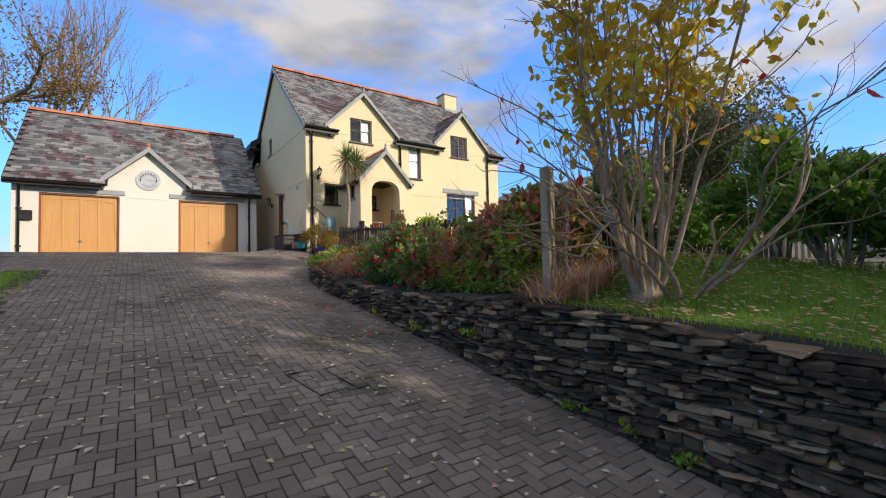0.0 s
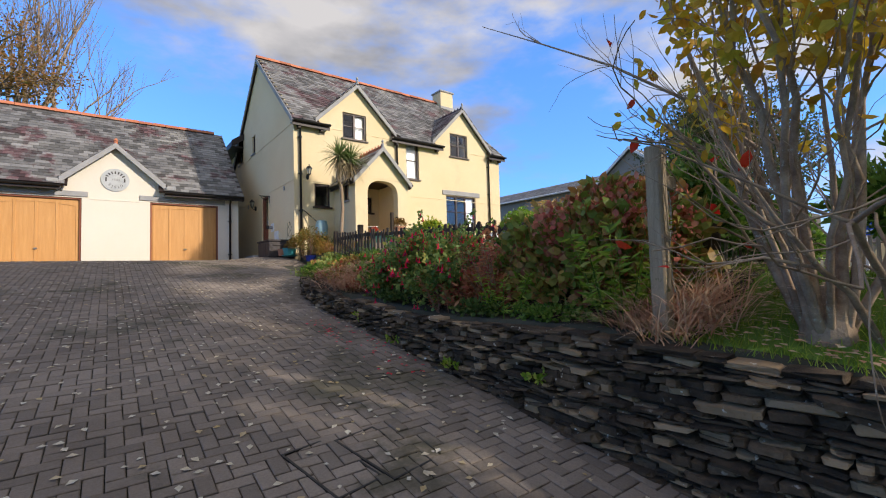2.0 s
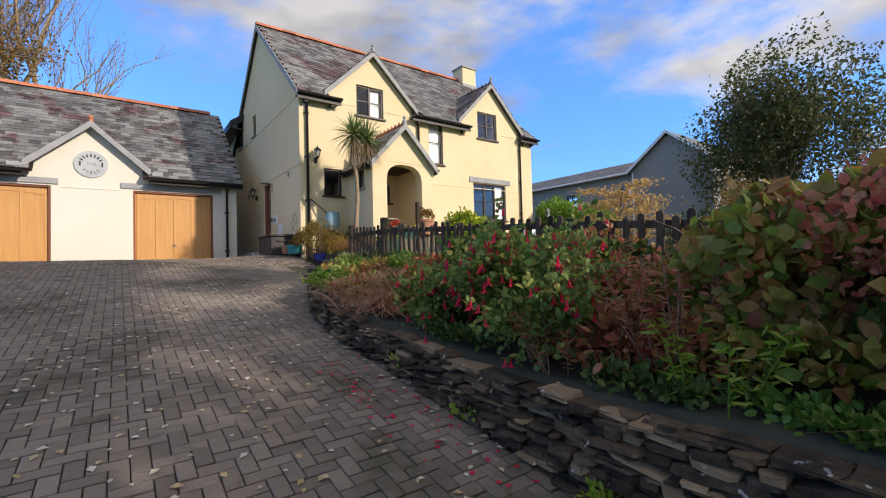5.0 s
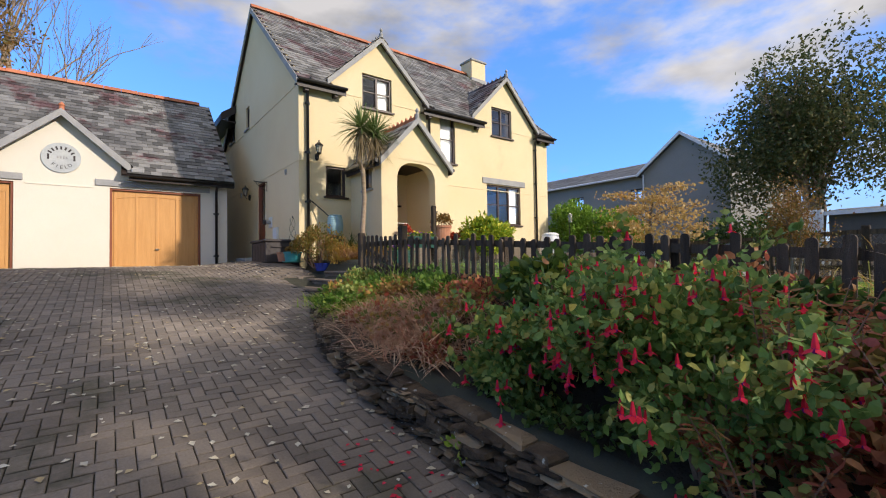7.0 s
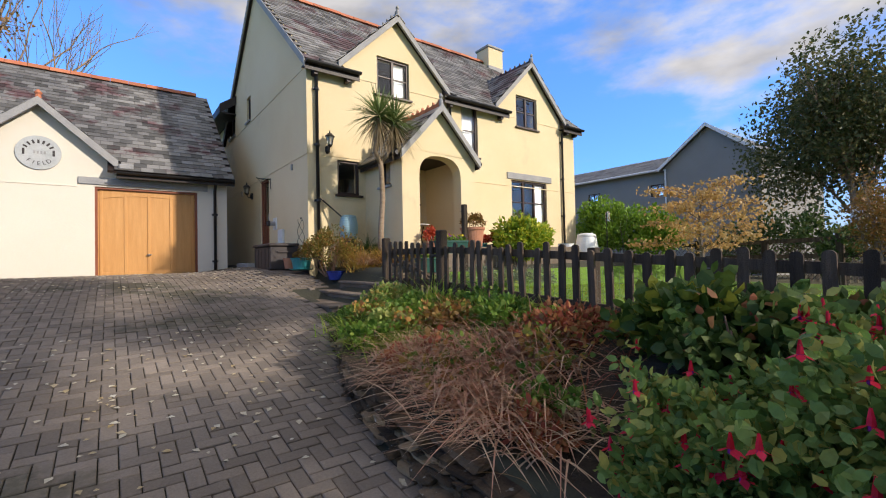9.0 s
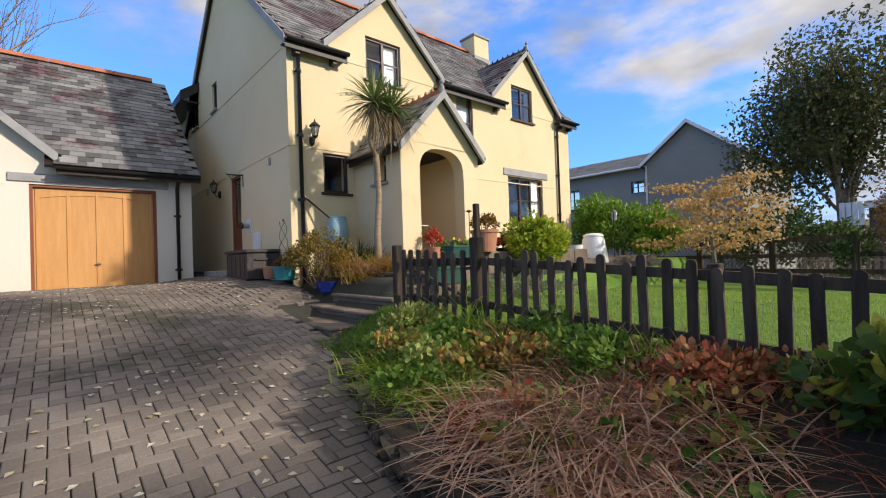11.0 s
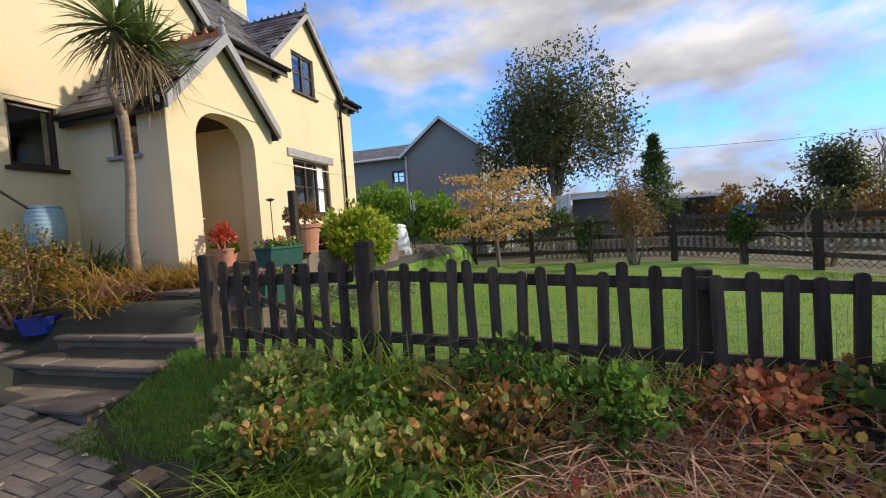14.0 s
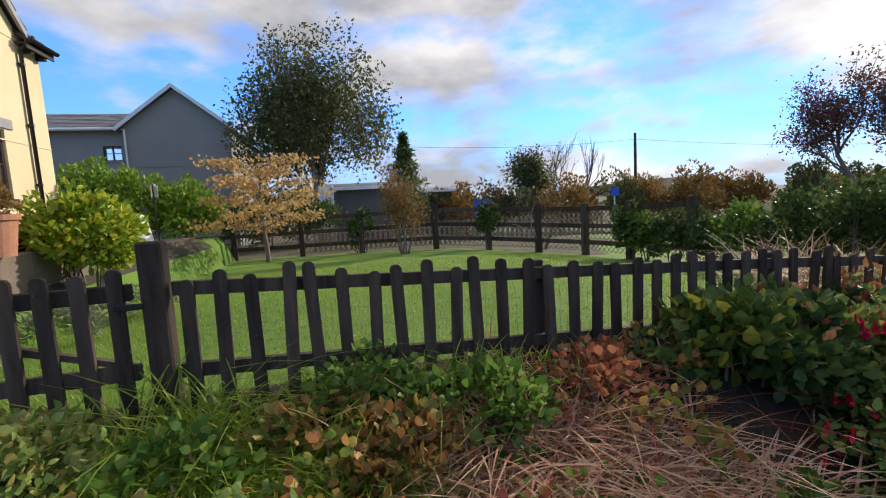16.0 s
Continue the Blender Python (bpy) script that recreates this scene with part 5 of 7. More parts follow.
# fuchsias along the wall top
def fuchsia(label, centre, radii, n, flowers, seed):
    b = bush("fuchsia_bush", label, centre, radii, n, 0.056, L_FUCHLEAF, seed, 16, REDBARK, 34, 0.62, centre[2] - radii[2] * 0.8, shoots=int(n / 70))
    rng = np.random.default_rng(seed + 1)
    crown = [c for c in b.children if c.name.startswith("foliage")][0].data
    q = np.array([v.co[:] for v in crown.vertices])
    q = q[np.argsort(((q - np.asarray(centre)) ** 2 / np.asarray(radii) ** 2).sum(1))[-len(q) // 4:]]
    p = q[rng.choice(len(q), flowers, replace=False)] - [0, 0, 0.03]
    m, core = Mesh(), Mesh()
    for q in p:
        q = Vector(q)
        s = rng.uniform(0.9, 1.5)
        m.tube([q + Vector((0, 0, 0.02 * s)), q, q - Vector((0, 0, 0.016 * s))], [0.004, 0.007 * s, 0.009 * s], 5, False)
        for k in range(4):
            a = k * math.pi / 2 + rng.uniform(0, 1)
            d = Vector((math.cos(a), math.sin(a), -0.55)).normalized()
            w = Vector((-math.sin(a), math.cos(a), 0)) * 0.011 * s
            c = q - Vector((0, 0, 0.014 * s))
            m.add([c, c + d * 0.018 * s + w, c + d * 0.036 * s, c + d * 0.018 * s - w], [(0, 1, 2, 3)])
        core.lathe([(0.004, -0.03 * s), (0.008 * s, -0.026 * s), (0.007 * s, -0.016 * s)], q, 5)
    part("flower", m, L_FUCHSIA, b, "hanging pink red flowers")
    part("petal_cup", core, L_PURPLE, b, "purple inner petals")
    return b


L_FUCHLEAF = leafmat("leaf_fuchsia", [(0.09, 0.17, 0.045), (0.14, 0.24, 0.06), (0.2, 0.3, 0.08), (0.42, 0.38, 0.1)], 0.38)
L_PURPLE = leafmat("purple_petal", [(0.25, 0.02, 0.3), (0.35, 0.03, 0.35)], 0.3)
fuchsia("spreading fuchsia bush covered in hanging red flowers", (4.15, 6.75, 1.9), (0.74, 0.85, 0.52), 9000, 330, 61)
fuchsia("spreading fuchsia bush covered in hanging red flowers", (3.85, 7.45, 1.72), (0.42, 0.42, 0.36), 3600, 70, 63)
fuchsia("low fuchsia bush with a few red flowers", (3.75, 6.2, 1.7), (0.42, 0.5, 0.4), 2200, 50, 65)
bush("bramble", "dark green bramble tangled on the picket fence", (4.9, 7.4, 1.98), (0.3, 0.8, 0.42), 2000, 0.085, L_DARK, 67, 12, REDBARK, 16, 0.65, 1.6, extra=(("rusty_leaf", L_RUST, 700, 0.07, 0.6, 0),))
bush("bramble", "dark green bramble tangled on the picket fence", (4.95, 6.2, 2.02), (0.3, 0.7, 0.42), 1700, 0.085, L_DARK, 68, 12, REDBARK, 16, 0.65, 1.6, extra=(("rusty_leaf", L_RUST, 500, 0.07, 0.6, 0),))
bush("bramble", "reddish brown bramble at the fence foot", (4.9, 8.4, 1.95), (0.2, 0.7, 0.26), 420, 0.07, L_RUST, 69, 14, REDBARK, 12, 0.6, 1.6, extra=(("green_leaf", L_DARK, 300, 0.07, 0.6, 0),))

L_MIX = leafmat("leaf_mixed", [(0.1, 0.18, 0.03), (0.2, 0.26, 0.05), (0.5, 0.34, 0.08), (0.48, 0.2, 0.08), (0.14, 0.22, 0.04), (0.32, 0.13, 0.07)], 0.42)
L_LIME = leafmat("leaf_lime", [(0.16, 0.26, 0.06), (0.26, 0.36, 0.09), (0.36, 0.4, 0.13), (0.44, 0.34, 0.1)], 0.42)
# straw of dead leaves that hangs over the wall
def straw(name, label, centre, n, h, seed, rx, ry, material, width=0.012, lean=0.95):
    rng = np.random.default_rng(seed)
    t = thing(name, label, "plant")
    pts = [(centre[0] + rng.normal() * rx, centre[1] + rng.normal() * ry) for i in range(n)]
    roots = np.array([(x, y, foot(max(x, edge_x(y) + 0.16), y) - 0.02) for x, y in pts])
    mids = roots[rng.integers(n, size=5)]
    near = np.argmin(((roots[:, None, :2] - mids[None, :, :2]) ** 2).sum(2), 1)
    for k in range(5):
        if (near == k).sum() > 3:
            part("clump", blades("clump", roots[near == k], h, material, rng, width, lean, 0.5, 0.85, None, 5), material, t)
    return t


straw("dead_crocosmia", "flattened straw brown dead leaves hanging over wall", (3.84, 8.8, 0), 1500, 0.27, 71, 0.15, 0.3, L_STRAW, 0.016, 1.05)
straw("dead_crocosmia", "flattened straw brown dead leaves hanging over wall", (3.95, 9.45, 0), 1500, 0.27, 72, 0.15, 0.28, L_STRAW, 0.016, 1.05)
straw("dead_crocosmia", "flattened straw brown dead leaves hanging over wall", (4.2, 9.2, 0), 1300, 0.27, 73, 0.2, 0.3, L_STRAW, 0.016, 1.05)
straw("grass_tuft", "lush green grass tuft on the bank", (4.15, 10.6, 0), 2600, 0.21, 74, 0.18, 0.24, L_GRASS)
straw("grass_tuft", "lush green grass tuft on the bank", (4.5, 10.85, 0), 1800, 0.21, 75, 0.16, 0.2, L_GRASS)
straw("grass_tuft", "tall pale grass beside the fence post", (4.85, 10.9, 0), 70, 0.5, 76, 0.06, 0.2, L_GRASS)
straw("grass_tuft", "dry brown grass under the netting", (3.95, 3.35, 0), 700, 0.42, 77, 0.22, 0.1, L_STRAW)
straw("grass_tuft", "straw coloured tuft at the wall top", (3.68, 3.65, 0), 250, 0.28, 78, 0.06, 0.08, L_STRAW)
for i, (x, y, rx, ry, h, mt, n) in enumerate(((4.05, 10.2, 0.25, 0.25, 0.12, L_LIME, 400), (4.6, 10.2, 0.25, 0.35, 0.16, L_MIX, 450), (4.6, 9.5, 0.3, 0.4, 0.22, L_GREEN, 900), (4.75, 11.35, 0.25, 0.25, 0.22, L_LIME, 700),
        (4.25, 11.3, 0.2, 0.3, 0.2, L_LIME, 900), (4.7, 8.8, 0.2, 0.4, 0.18, L_RUST, 300), (4.35, 9.9, 0.25, 0.3, 0.22, L_AUTUMN, 500), (4.75, 8.2, 0.2, 0.4, 0.2, L_DARK, 400), (3.7, 8.4, 0.2, 0.3, 0.16, L_RUST, 350), (3.95, 11.0, 0.12, 0.2, 0.14, L_DARK, 350),
        (3.62, 4.4, 0.12, 0.5, 0.12, L_GREEN, 500), (3.6, 5.4, 0.12, 0.5, 0.14, L_DARK, 500), (3.6, 7.0, 0.15, 0.6, 0.16, L_DARK, 600))):
    bush("ground_cover", "low mixed leafy ground cover on the bank", (x, y, foot(x, y) + h * 0.35), (rx, ry, h), n, 0.055, mt, 90 + i, 0, None, 16, 0.6, foot(x, y) - 0.02, "plant")

# grass over the bank by the tree and the patch at the gate
RG = np.random.default_rng(7)
g = tagged(new("bank_grass", blades("bank_grass", patch(RG, 9000, 3.45, 5.6, -1.5, 3.5), 0.075, L_GRASS, RG, 0.006, 0.6)), "short green grass with fallen leaves on the bank", "grass", kind="stuff")
g = tagged(new("gate_grass", blades("gate_grass", patch(RG, 9000, 4.15, 5.2, 11.5, 12.75), 0.06, L_GREEN, RG, 0.005, 0.5)), "short dark green grass by the gate", "grass", kind="stuff")
g = tagged(new("lawn_grass", blades("lawn_grass", patch(RG, 30000, 5.1, 11.5, 5.0, 12.6), 0.045, L_GRASS, RG, 0.006, 0.5, seg=2)), "mown bright green lawn", "grass", kind="stuff")
g = tagged(new("verge_grass", blades("verge_grass", patch(RG, 5000, -3.2, -1.3, 7.0, 12.6), 0.09, L_GRASS, RG, 0.007, 0.5)), "rough grass at the drive edge", "grass", kind="stuff")


# ---- trees ----
def tree(name, label, at, trunks, length, r, depth, kids, seed, bark, leafm=None, n=0, size=0.06, scatter=0.2, lean=0.35, angle=0.6, up=0.2, shrink=0.68, bend=0.25, droop=0.0, ratio=0.5, sides=6):
    rng = np.random.default_rng(seed)
    t = thing(name, label, "tree")
    tips = []
    for k in range(trunks):
        a = 6.28 * k / trunks + rng.uniform(-0.3, 0.3)
        d = Vector((lean * math.cos(a), lean * math.sin(a), 1)) if trunks > 1 else Vector((rng.normal() * 0.04, rng.normal() * 0.04, 1))
        root = Vector(at) + Vector((0.05 * math.cos(a), 0.05 * math.sin(a), -0.1)) * (1 if trunks > 1 else 0)
        m, ends, long = Mesh(), [], length * rng.uniform(0.85, 1.1)
        limbs(m, rng, root, d, long, r, 0, ends, bend=bend, up=up, n=sides + 2)
        trunk = part("trunk", m, bark, t, smooth=True)
        for j in range(kids):
            q, way = ends[-1] if j == 0 else ends[int(rng.integers(1, len(ends)))]
            side = Vector(rng.normal(size=3)).cross(way).normalized()
            nd = (way * math.cos(angle) + side * math.sin(angle * rng.uniform(0.5, 1.3)) + Vector((0, 0, up))).normalized()
            m = Mesh()
            limbs(m, rng, q, nd, long * shrink * rng.uniform(0.75, 1.15), r * 0.6 * (0.95 if j == 0 else 0.75), depth - 1, tips, kids, bend, shrink, up, sides, angle)
            part("limb", m, bark, trunk, smooth=True)
    if leafm and n:
        idx = rng.integers(len(tips), size=n)
        p = np.array([tips[i][0] for i in idx]) + rng.normal(size=(n, 3)) * scatter
        part("crown", leaves("crown", p, size, leafm, rng, ratio, 0.0, droop=droop), leafm, t)
    return t, tips


# the many-stemmed tree on the bank
def garden_tree():
    rng = np.random.default_rng(102)
    t = thing("garden_tree", "many stemmed small tree with sparse yellow autumn leaves", "tree")
    tips = []
    for k in range(15):
        a = 6.28 * k / 15 + rng.uniform(-0.25, 0.25)
        lean = rng.uniform(0.1, 0.42) * (0.7 if math.sin(a) > 0.2 else 1.0)
        root = Vector((3.97 + 0.09 * math.cos(a), 2.6 + 0.09 * math.sin(a), 1.42))
        out = Vector((math.cos(a), math.sin(a), 0))
        h = rng.uniform(2.3, 3.3)
        pts = [root + out * lean * h * (u ** 0.8) + Vector((0, 0, h * u)) + Vector(rng.normal(size=3)) * 0.03 * min(1, u * 4) for u in np.linspace(0, 1, 9)]
        r0 = rng.uniform(0.02, 0.034)
        m = Mesh().tube(pts, [r0 * (1 - 0.8 * u) for u in np.linspace(0, 1, 9)], 7, False)
        stem = part("stem", m, PALEBARK, t, smooth=True)
        twig = Mesh()
        for j in range(9):
            i = int(rng.integers(2, 8))
            d = (out * rng.uniform(0, 0.6) + Vector(rng.normal(size=3)) * 0.4 + Vector((0, 0, 0.8))).normalized()
            limbs(twig, rng, pts[i], d, rng.uniform(0.3, 0.65), r0 * 0.3, 1, tips, 3, 0.35, 0.6, 0.1, 5, 0.5)
        part("twigs", twig, PALEBARK, stem)
    # one long thin branch reaching over the fence post
    line = [(3.85, 2.85, 2.6), (3.7, 3.2, 3.0), (3.6, 3.7, 3.42), (3.52, 4.3, 3.83), (3.47, 5.0, 4.3)]
    br = part("branch", Mesh().tube(line, [0.014, 0.012, 0.009, 0.006, 0.003], 6, False), PALEBARK, t, smooth=True)
    twig = Mesh()
    for i in (1, 2, 3):
        for j in range(3):
            limbs(twig, rng, line[i], Vector((rng.normal() * 0.3, 0.7, 0.4 + rng.normal() * 0.3)), 0.4, 0.004, 1, [], 2, 0.3, 0.6, 0.1, 4, 0.5)
    part("twigs", twig, PALEBARK, br)
    high = [p for p, d in tips if p.z > 2.95 or (p.z > 2.5 and rng.random() < 0.14)]
    pick = np.array([high[i] for i in rng.integers(len(high), size=2100)]) + rng.normal(size=(2100, 3)) * 0.045
    part("crown", leaves("crown", pick, 0.1, L_YELLOW, rng, 0.55, 0, droop=0.9), L_YELLOW, t)
    part("stump", Mesh().tube([(3.97, 2.6, 1.3), (3.97, 2.6, 1.5), (3.97, 2.61, 1.72)], [0.16, 0.13, 0.09], 10), PALEBARK, t)


garden_tree()
rng1 = np.random.default_rng(103)
T2, tips2 = tree("spreading_shrub", "bare spreading shrub with grey branches and few red leaves", (4.12, 2.35, 1.42), 7, 1.15, 0.024, 3, 3, 105, PALEBARK, None, 0, lean=0.95, angle=0.55, up=0.06, shrink=0.7, bend=0.3)
low2 = [p for p, d in tips2 if p.z > 1.7]
sel = [low2[i] for i in rng1.integers(len(low2), size=14)]
part("red_leaf", leaves("red_leaf", np.array(sel), 0.11, L_RED, rng1, 0.55, 0, droop=0.9), L_RED, T2)


for i, (x, y, rx, ry, h, n) in enumerate(((5.35, 1.55, 0.6, 0.55, 0.5, 3000), (5.2, 0.65, 0.6, 0.55, 0.46, 3000), (6.1, 2.3, 0.9, 0.7, 0.8, 3600), (6.7, 0.7, 1.0, 1.0, 0.7, 4200), (5.5, 0.2, 0.8, 0.9, 0.58, 3600), (7.8, 2.2, 1.0, 0.9, 0.75, 3200), (5.6, -1.4, 1.0, 1.1, 0.7, 3000))):
    bush("rhododendron", "dense dark green rhododendron bush on the bank", (x, y, foot(x, y) + h * 0.85), (rx, ry, h), n, 0.12, L_DARK if i % 2 else L_GREEN, 120 + i, 12, BARK, 22, 0.35, foot(x, y) - 0.05)

# hedge along the far side of the lawn
for i, (x, y, h) in enumerate(((5.7, 3.95, 1.36), (6.35, 4.05, 1.28), (7.05, 4.1, 1.12), (7.75, 4.15, 1.0), (8.45, 4.2, 0.92), (9.15, 4.2, 0.9), (9.85, 4.2, 0.88))):
    bush("hedge_shrub", "dark ivy covered garden hedge", (x, y, foot(x, y) + h * 0.45), (0.5, 0.42, h * 0.6), 2600, 0.07, L_DARK if i % 3 else L_GREEN, 140 + i, 6, BARK, 26, 0.7, foot(x, y) - 0.05, "hedge", group="garden hedge")
straw("grass_tuft", "tall dry pampas like grass by the hedge", (6.3, 5.1, 0), 420, 0.62, 151, 0.35, 0.3, L_STRAW)
straw("grass_tuft", "tall dry pampas like grass by the hedge", (5.65, 5.3, 0), 350, 0.6, 152, 0.25, 0.3, L_CROC)

# shrubs of the lawn's far side
bush("variegated_bush", "rounded yellow green variegated bush on the terrace edge", (8.45, 12.75, 2.86), (0.6, 0.6, 0.6), 4600, 0.085, L_YELLOWBUSH, 161, 12, BARK, 30, 0.55, 2.1)
for i, (x, y, r, h) in enumerate(((15.3, 15.5, 0.95, 1.3), (15.0, 14.4, 0.95, 1.15), (15.0, 13.4, 0.85, 0.95))):
    bush("laurel_bush", "bright green clipped laurel hedge", (x, y, 2.2 + h * 0.85), (r, r, h), 3600, 0.12, L_LAUREL, 170 + i, 8, BARK, 22, 0.5, 2.0, "hedge", group="laurel hedge")


def layered_maple():
    rng = np.random.default_rng(180)
    t = thing("golden_maple", "small maple with layered golden autumn leaves", "tree")
    b = Vector((13.45, 11.45, 2.05))
    m, pts = Mesh(), []
    m.tube([b - Vector((0, 0, 0.1)), b + Vector((0.05, 0.05, 0.6)), b + Vector((0, 0.1, 1.3)), b + Vector((0.1, 0.0, 2.1))], [0.06, 0.05, 0.035, 0.015], 7, False)
    for k in range(16):
        a, z = k * 2.4 + rng.uniform(-0.3, 0.3), 0.5 + 1.6 * (k / 16)
        L = (1.55 - 0.6 * (z - 0.5) / 1.6) * rng.uniform(0.7, 1.1)
        s = b + Vector((0, 0.05, z))
        e = s + Vector((L * math.cos(a), L * math.sin(a), 0.25))
        m.tube([s, s.lerp(e, 0.5) + Vector((0, 0, 0.12)), e], [0.018, 0.011, 0.004], 5, False)
        for j in range(190):
            u = rng.uniform(0.3, 1.05)
            q = s.lerp(e, u) + Vector((0, 0, 0.12 * (1 - abs(2 * u - 1)))) + Vector((rng.normal() * 0.22, rng.normal() * 0.22, rng.normal() * 0.06))
            pts.append(q)
    part("trunk", m, BARK, t)
    part("crown", leaves("crown", np.array(pts), 0.085, L_GOLD, rng, 0.7, 0, droop=0.2), L_GOLD, t)


layered_maple()
tree("willow_shrub", "brownish green upright willow shrub by the fence", (13.3, 8.3, 1.9), 7, 1.0, 0.03, 2, 3, 183, BARK, L_AUTUMN, 3600, 0.06, 0.14, 0.32, 0.4, 0.25)
tree("bare_sapling", "pale bare sapling with weeping twigs", (12.5, 4.95, 1.9), 4, 0.75, 0.025, 2, 4, 185, PALEBARK, None, 0, lean=0.5, angle=0.7, up=-0.05)
def birch():
    """Several stems in a tall open crown of hanging sprays."""
    t, tips = tree("birch", "tall open crowned birch tree with small dark leaves", (24.0, 10.3, 1.6), 4, 4.0, 0.15, 3, 4, 187, PALEBARK, None, 0, lean=0.16, angle=0.42, up=0.28, shrink=0.64, bend=0.2)
    rng = np.random.default_rng(188)
    p, o = blob_points(rng, (24.0, 10.4, 6.7), (3.4, 3.9, 5.3), 18000, 64, 0.5)
    q = np.array([tips[i][0] for i in rng.integers(len(tips), size=7000)]) + rng.normal(size=(7000, 3)) * 0.3
    q = q[q[:, 2] < 12.2]
    part("crown", leaves("crown", np.concatenate([p, q]), 0.16, L_BIRCH, rng, 0.6, 0, droop=0.5), L_BIRCH, t)


birch()


def conifer(at, h, r, seed):
    rng = np.random.default_rng(seed)
    t = thing("conifer", "dark narrow conifer tree in the distance", "tree")
    m = Mesh().tube([at, Vector(at) + Vector((0, 0, h))], [0.16, 0.02], 6, False)
    z = rng.uniform(0.1, 1.0, 3500) ** 0.7
    a = rng.uniform(0, 6.28, 3500)
    rr = r * (1.02 - z) * rng.uniform(0.3, 1.0, 3500) * (0.8 + 0.25 * np.sin(z * 40))
    part("trunk", m, BARK, t)
    p = np.stack([at[0] + rr * np.cos(a), at[1] + rr * np.sin(a), at[2] + z * h], 1)
    part("crown", leaves("crown", p, 0.3, L_DARK, rng, 0.3, 0), L_DARK, t)


for i, (x, y, h) in enumerate(((21.2, 13.4, 1.5), (21.0, 12.3, 1.7), (20.8, 11.2, 1.6), (20.6, 10.3, 1.2))):
    bush("dark_shrub", "dark green shrub in the shade of the birch", (x, y, 1.7 + h * 0.6), (0.9, 0.8, h), 1700, 0.13, L_DARK, 195 + i, 6, BARK, 20, 0.5, 1.5)
conifer((31.0, 4.9, 1.4), 6.2, 3.0, 191)

# trees behind the garage
tree("bare_tree", "tall bare winter tree behind the garage", (-2.9, 30.0, 2.4), 2, 7.6, 0.2, 4, 4, 201, PALEBARK, None, 0, lean=0.14, angle=0.5, up=0.3, shrink=0.66, bend=0.2, sides=5)
tree("bare_tree", "slender bare winter tree behind the garage", (-0.3, 31.5, 2.4), 1, 7.0, 0.18, 4, 4, 203, PALEBARK, None, 0, angle=0.55, up=0.24, shrink=0.66, bend=0.22, sides=5)
tree("autumn_tree", "tall tree with thin olive autumn leaves", (-8.2, 27.0, 2.4), 1, 7.0, 0.26, 3, 5, 205, BARK, L_AUTUMN, 6000, 0.16, 0.4, angle=0.6, up=0.1, shrink=0.7)
bush("laurel_shrub", "green shrub at the corner of the garage", (-3.9, 17.6, 3.4), (0.75, 0.9, 1.2), 2200, 0.13, L_GREEN, 207, 8, BARK, 18, 0.4, 2.2)
for i in range(5):
    bush("boundary_shrub", "dark green shrubs along the drive side", (-6.2 - 0.3 * (i % 2), 4 + i * 3.6, drive_z(4 + i * 3.6) + 1.0), (1.1, 2.0, 1.3), 2600, 0.16, L_DARK, 210 + i, 6, BARK, 18, 0.5, None, "hedge", group="drive hedge")

# the distance beyond the boundary fence
RH = np.random.default_rng(9)
for i in range(22):
    y = 3 - i * 1.9
    x = 36 - 0.25 * i + RH.normal() * 1.5
    h = RH.uniform(2.9, 3.6)
    bush("autumn_thicket", "brown and amber autumn thicket in the distance", (x, y, 0.8 + h * 0.35), (2.3, 2.0, h * 0.8), 1700, 0.3, L_AUTUMN if i % 4 else L_BIRCH, 230 + i, 5, BARK, 16, 0.5, 0.6, "thicket", group="autumn thicket")
tree("field_tree", "rounded dark tree beyond the garden", (38, -7.5, 1.0), 1, 2.6, 0.22, 3, 5, 251, BARK, L_BIRCH, 6000, 0.26, 0.5, angle=0.75, up=0.12)
tree("bare_tree", "distant bare tree above the thicket", (44, -14, 1.0), 2, 3.6, 0.14, 3, 4, 253, BARK, None, 0, lean=0.2, angle=0.45, up=0.25, sides=4)
tree("bare_tree", "distant bare tree above the thicket", (46, -17.5, 1.0), 2, 3.4, 0.14, 3, 4, 254, BARK, None, 0, lean=0.15, angle=0.35, up=0.35, sides=4)
tree("copper_tree", "copper leaved tree beyond the hedge", (26.5, -30.0, 0.5), 3, 5.2, 0.24, 3, 5, 257, BARK, L_COPPER, 16000, 0.26, 0.5, 0.35, 0.65, 0.15)

# unseen tall evergreens added to the south, only to shade the drive
def shade_evergreen(at, h, r, low, seed, n=9000):
    rng = np.random.default_rng(seed)
    t = thing("shade_evergreen", "unseen tall dark evergreen added to shade the drive", "tree")
    m = Mesh().tube([at, Vector(at) + Vector((0.1, 0, h * 0.5)), Vector(at) + Vector((0, 0.1, h))], [0.3, 0.2, 0.03], 7, False)
    part("trunk", m, BARK, t)
    p, o = blob_points(rng, (at[0], at[1], at[2] + h * (low + 1.02) / 2), (r, r, h * (1.02 - low) / 2), n, 34, 0.3)
    part("crown", leaves("crown", p, 0.34, L_DARK, rng, 0.5, 0.1), L_DARK, t)


for i, (x, y, h, r, low) in enumerate(((3.2, -7.0, 8.6, 2.0, 0.08), (5.4, -8.0, 12.0, 1.8, 0.08), (0.2, -6.5, 8.2, 2.0, 0.08))):
    shade_evergreen((x, y, foot(x, y) - 0.1), h, r, low, 270 + i, 12000)


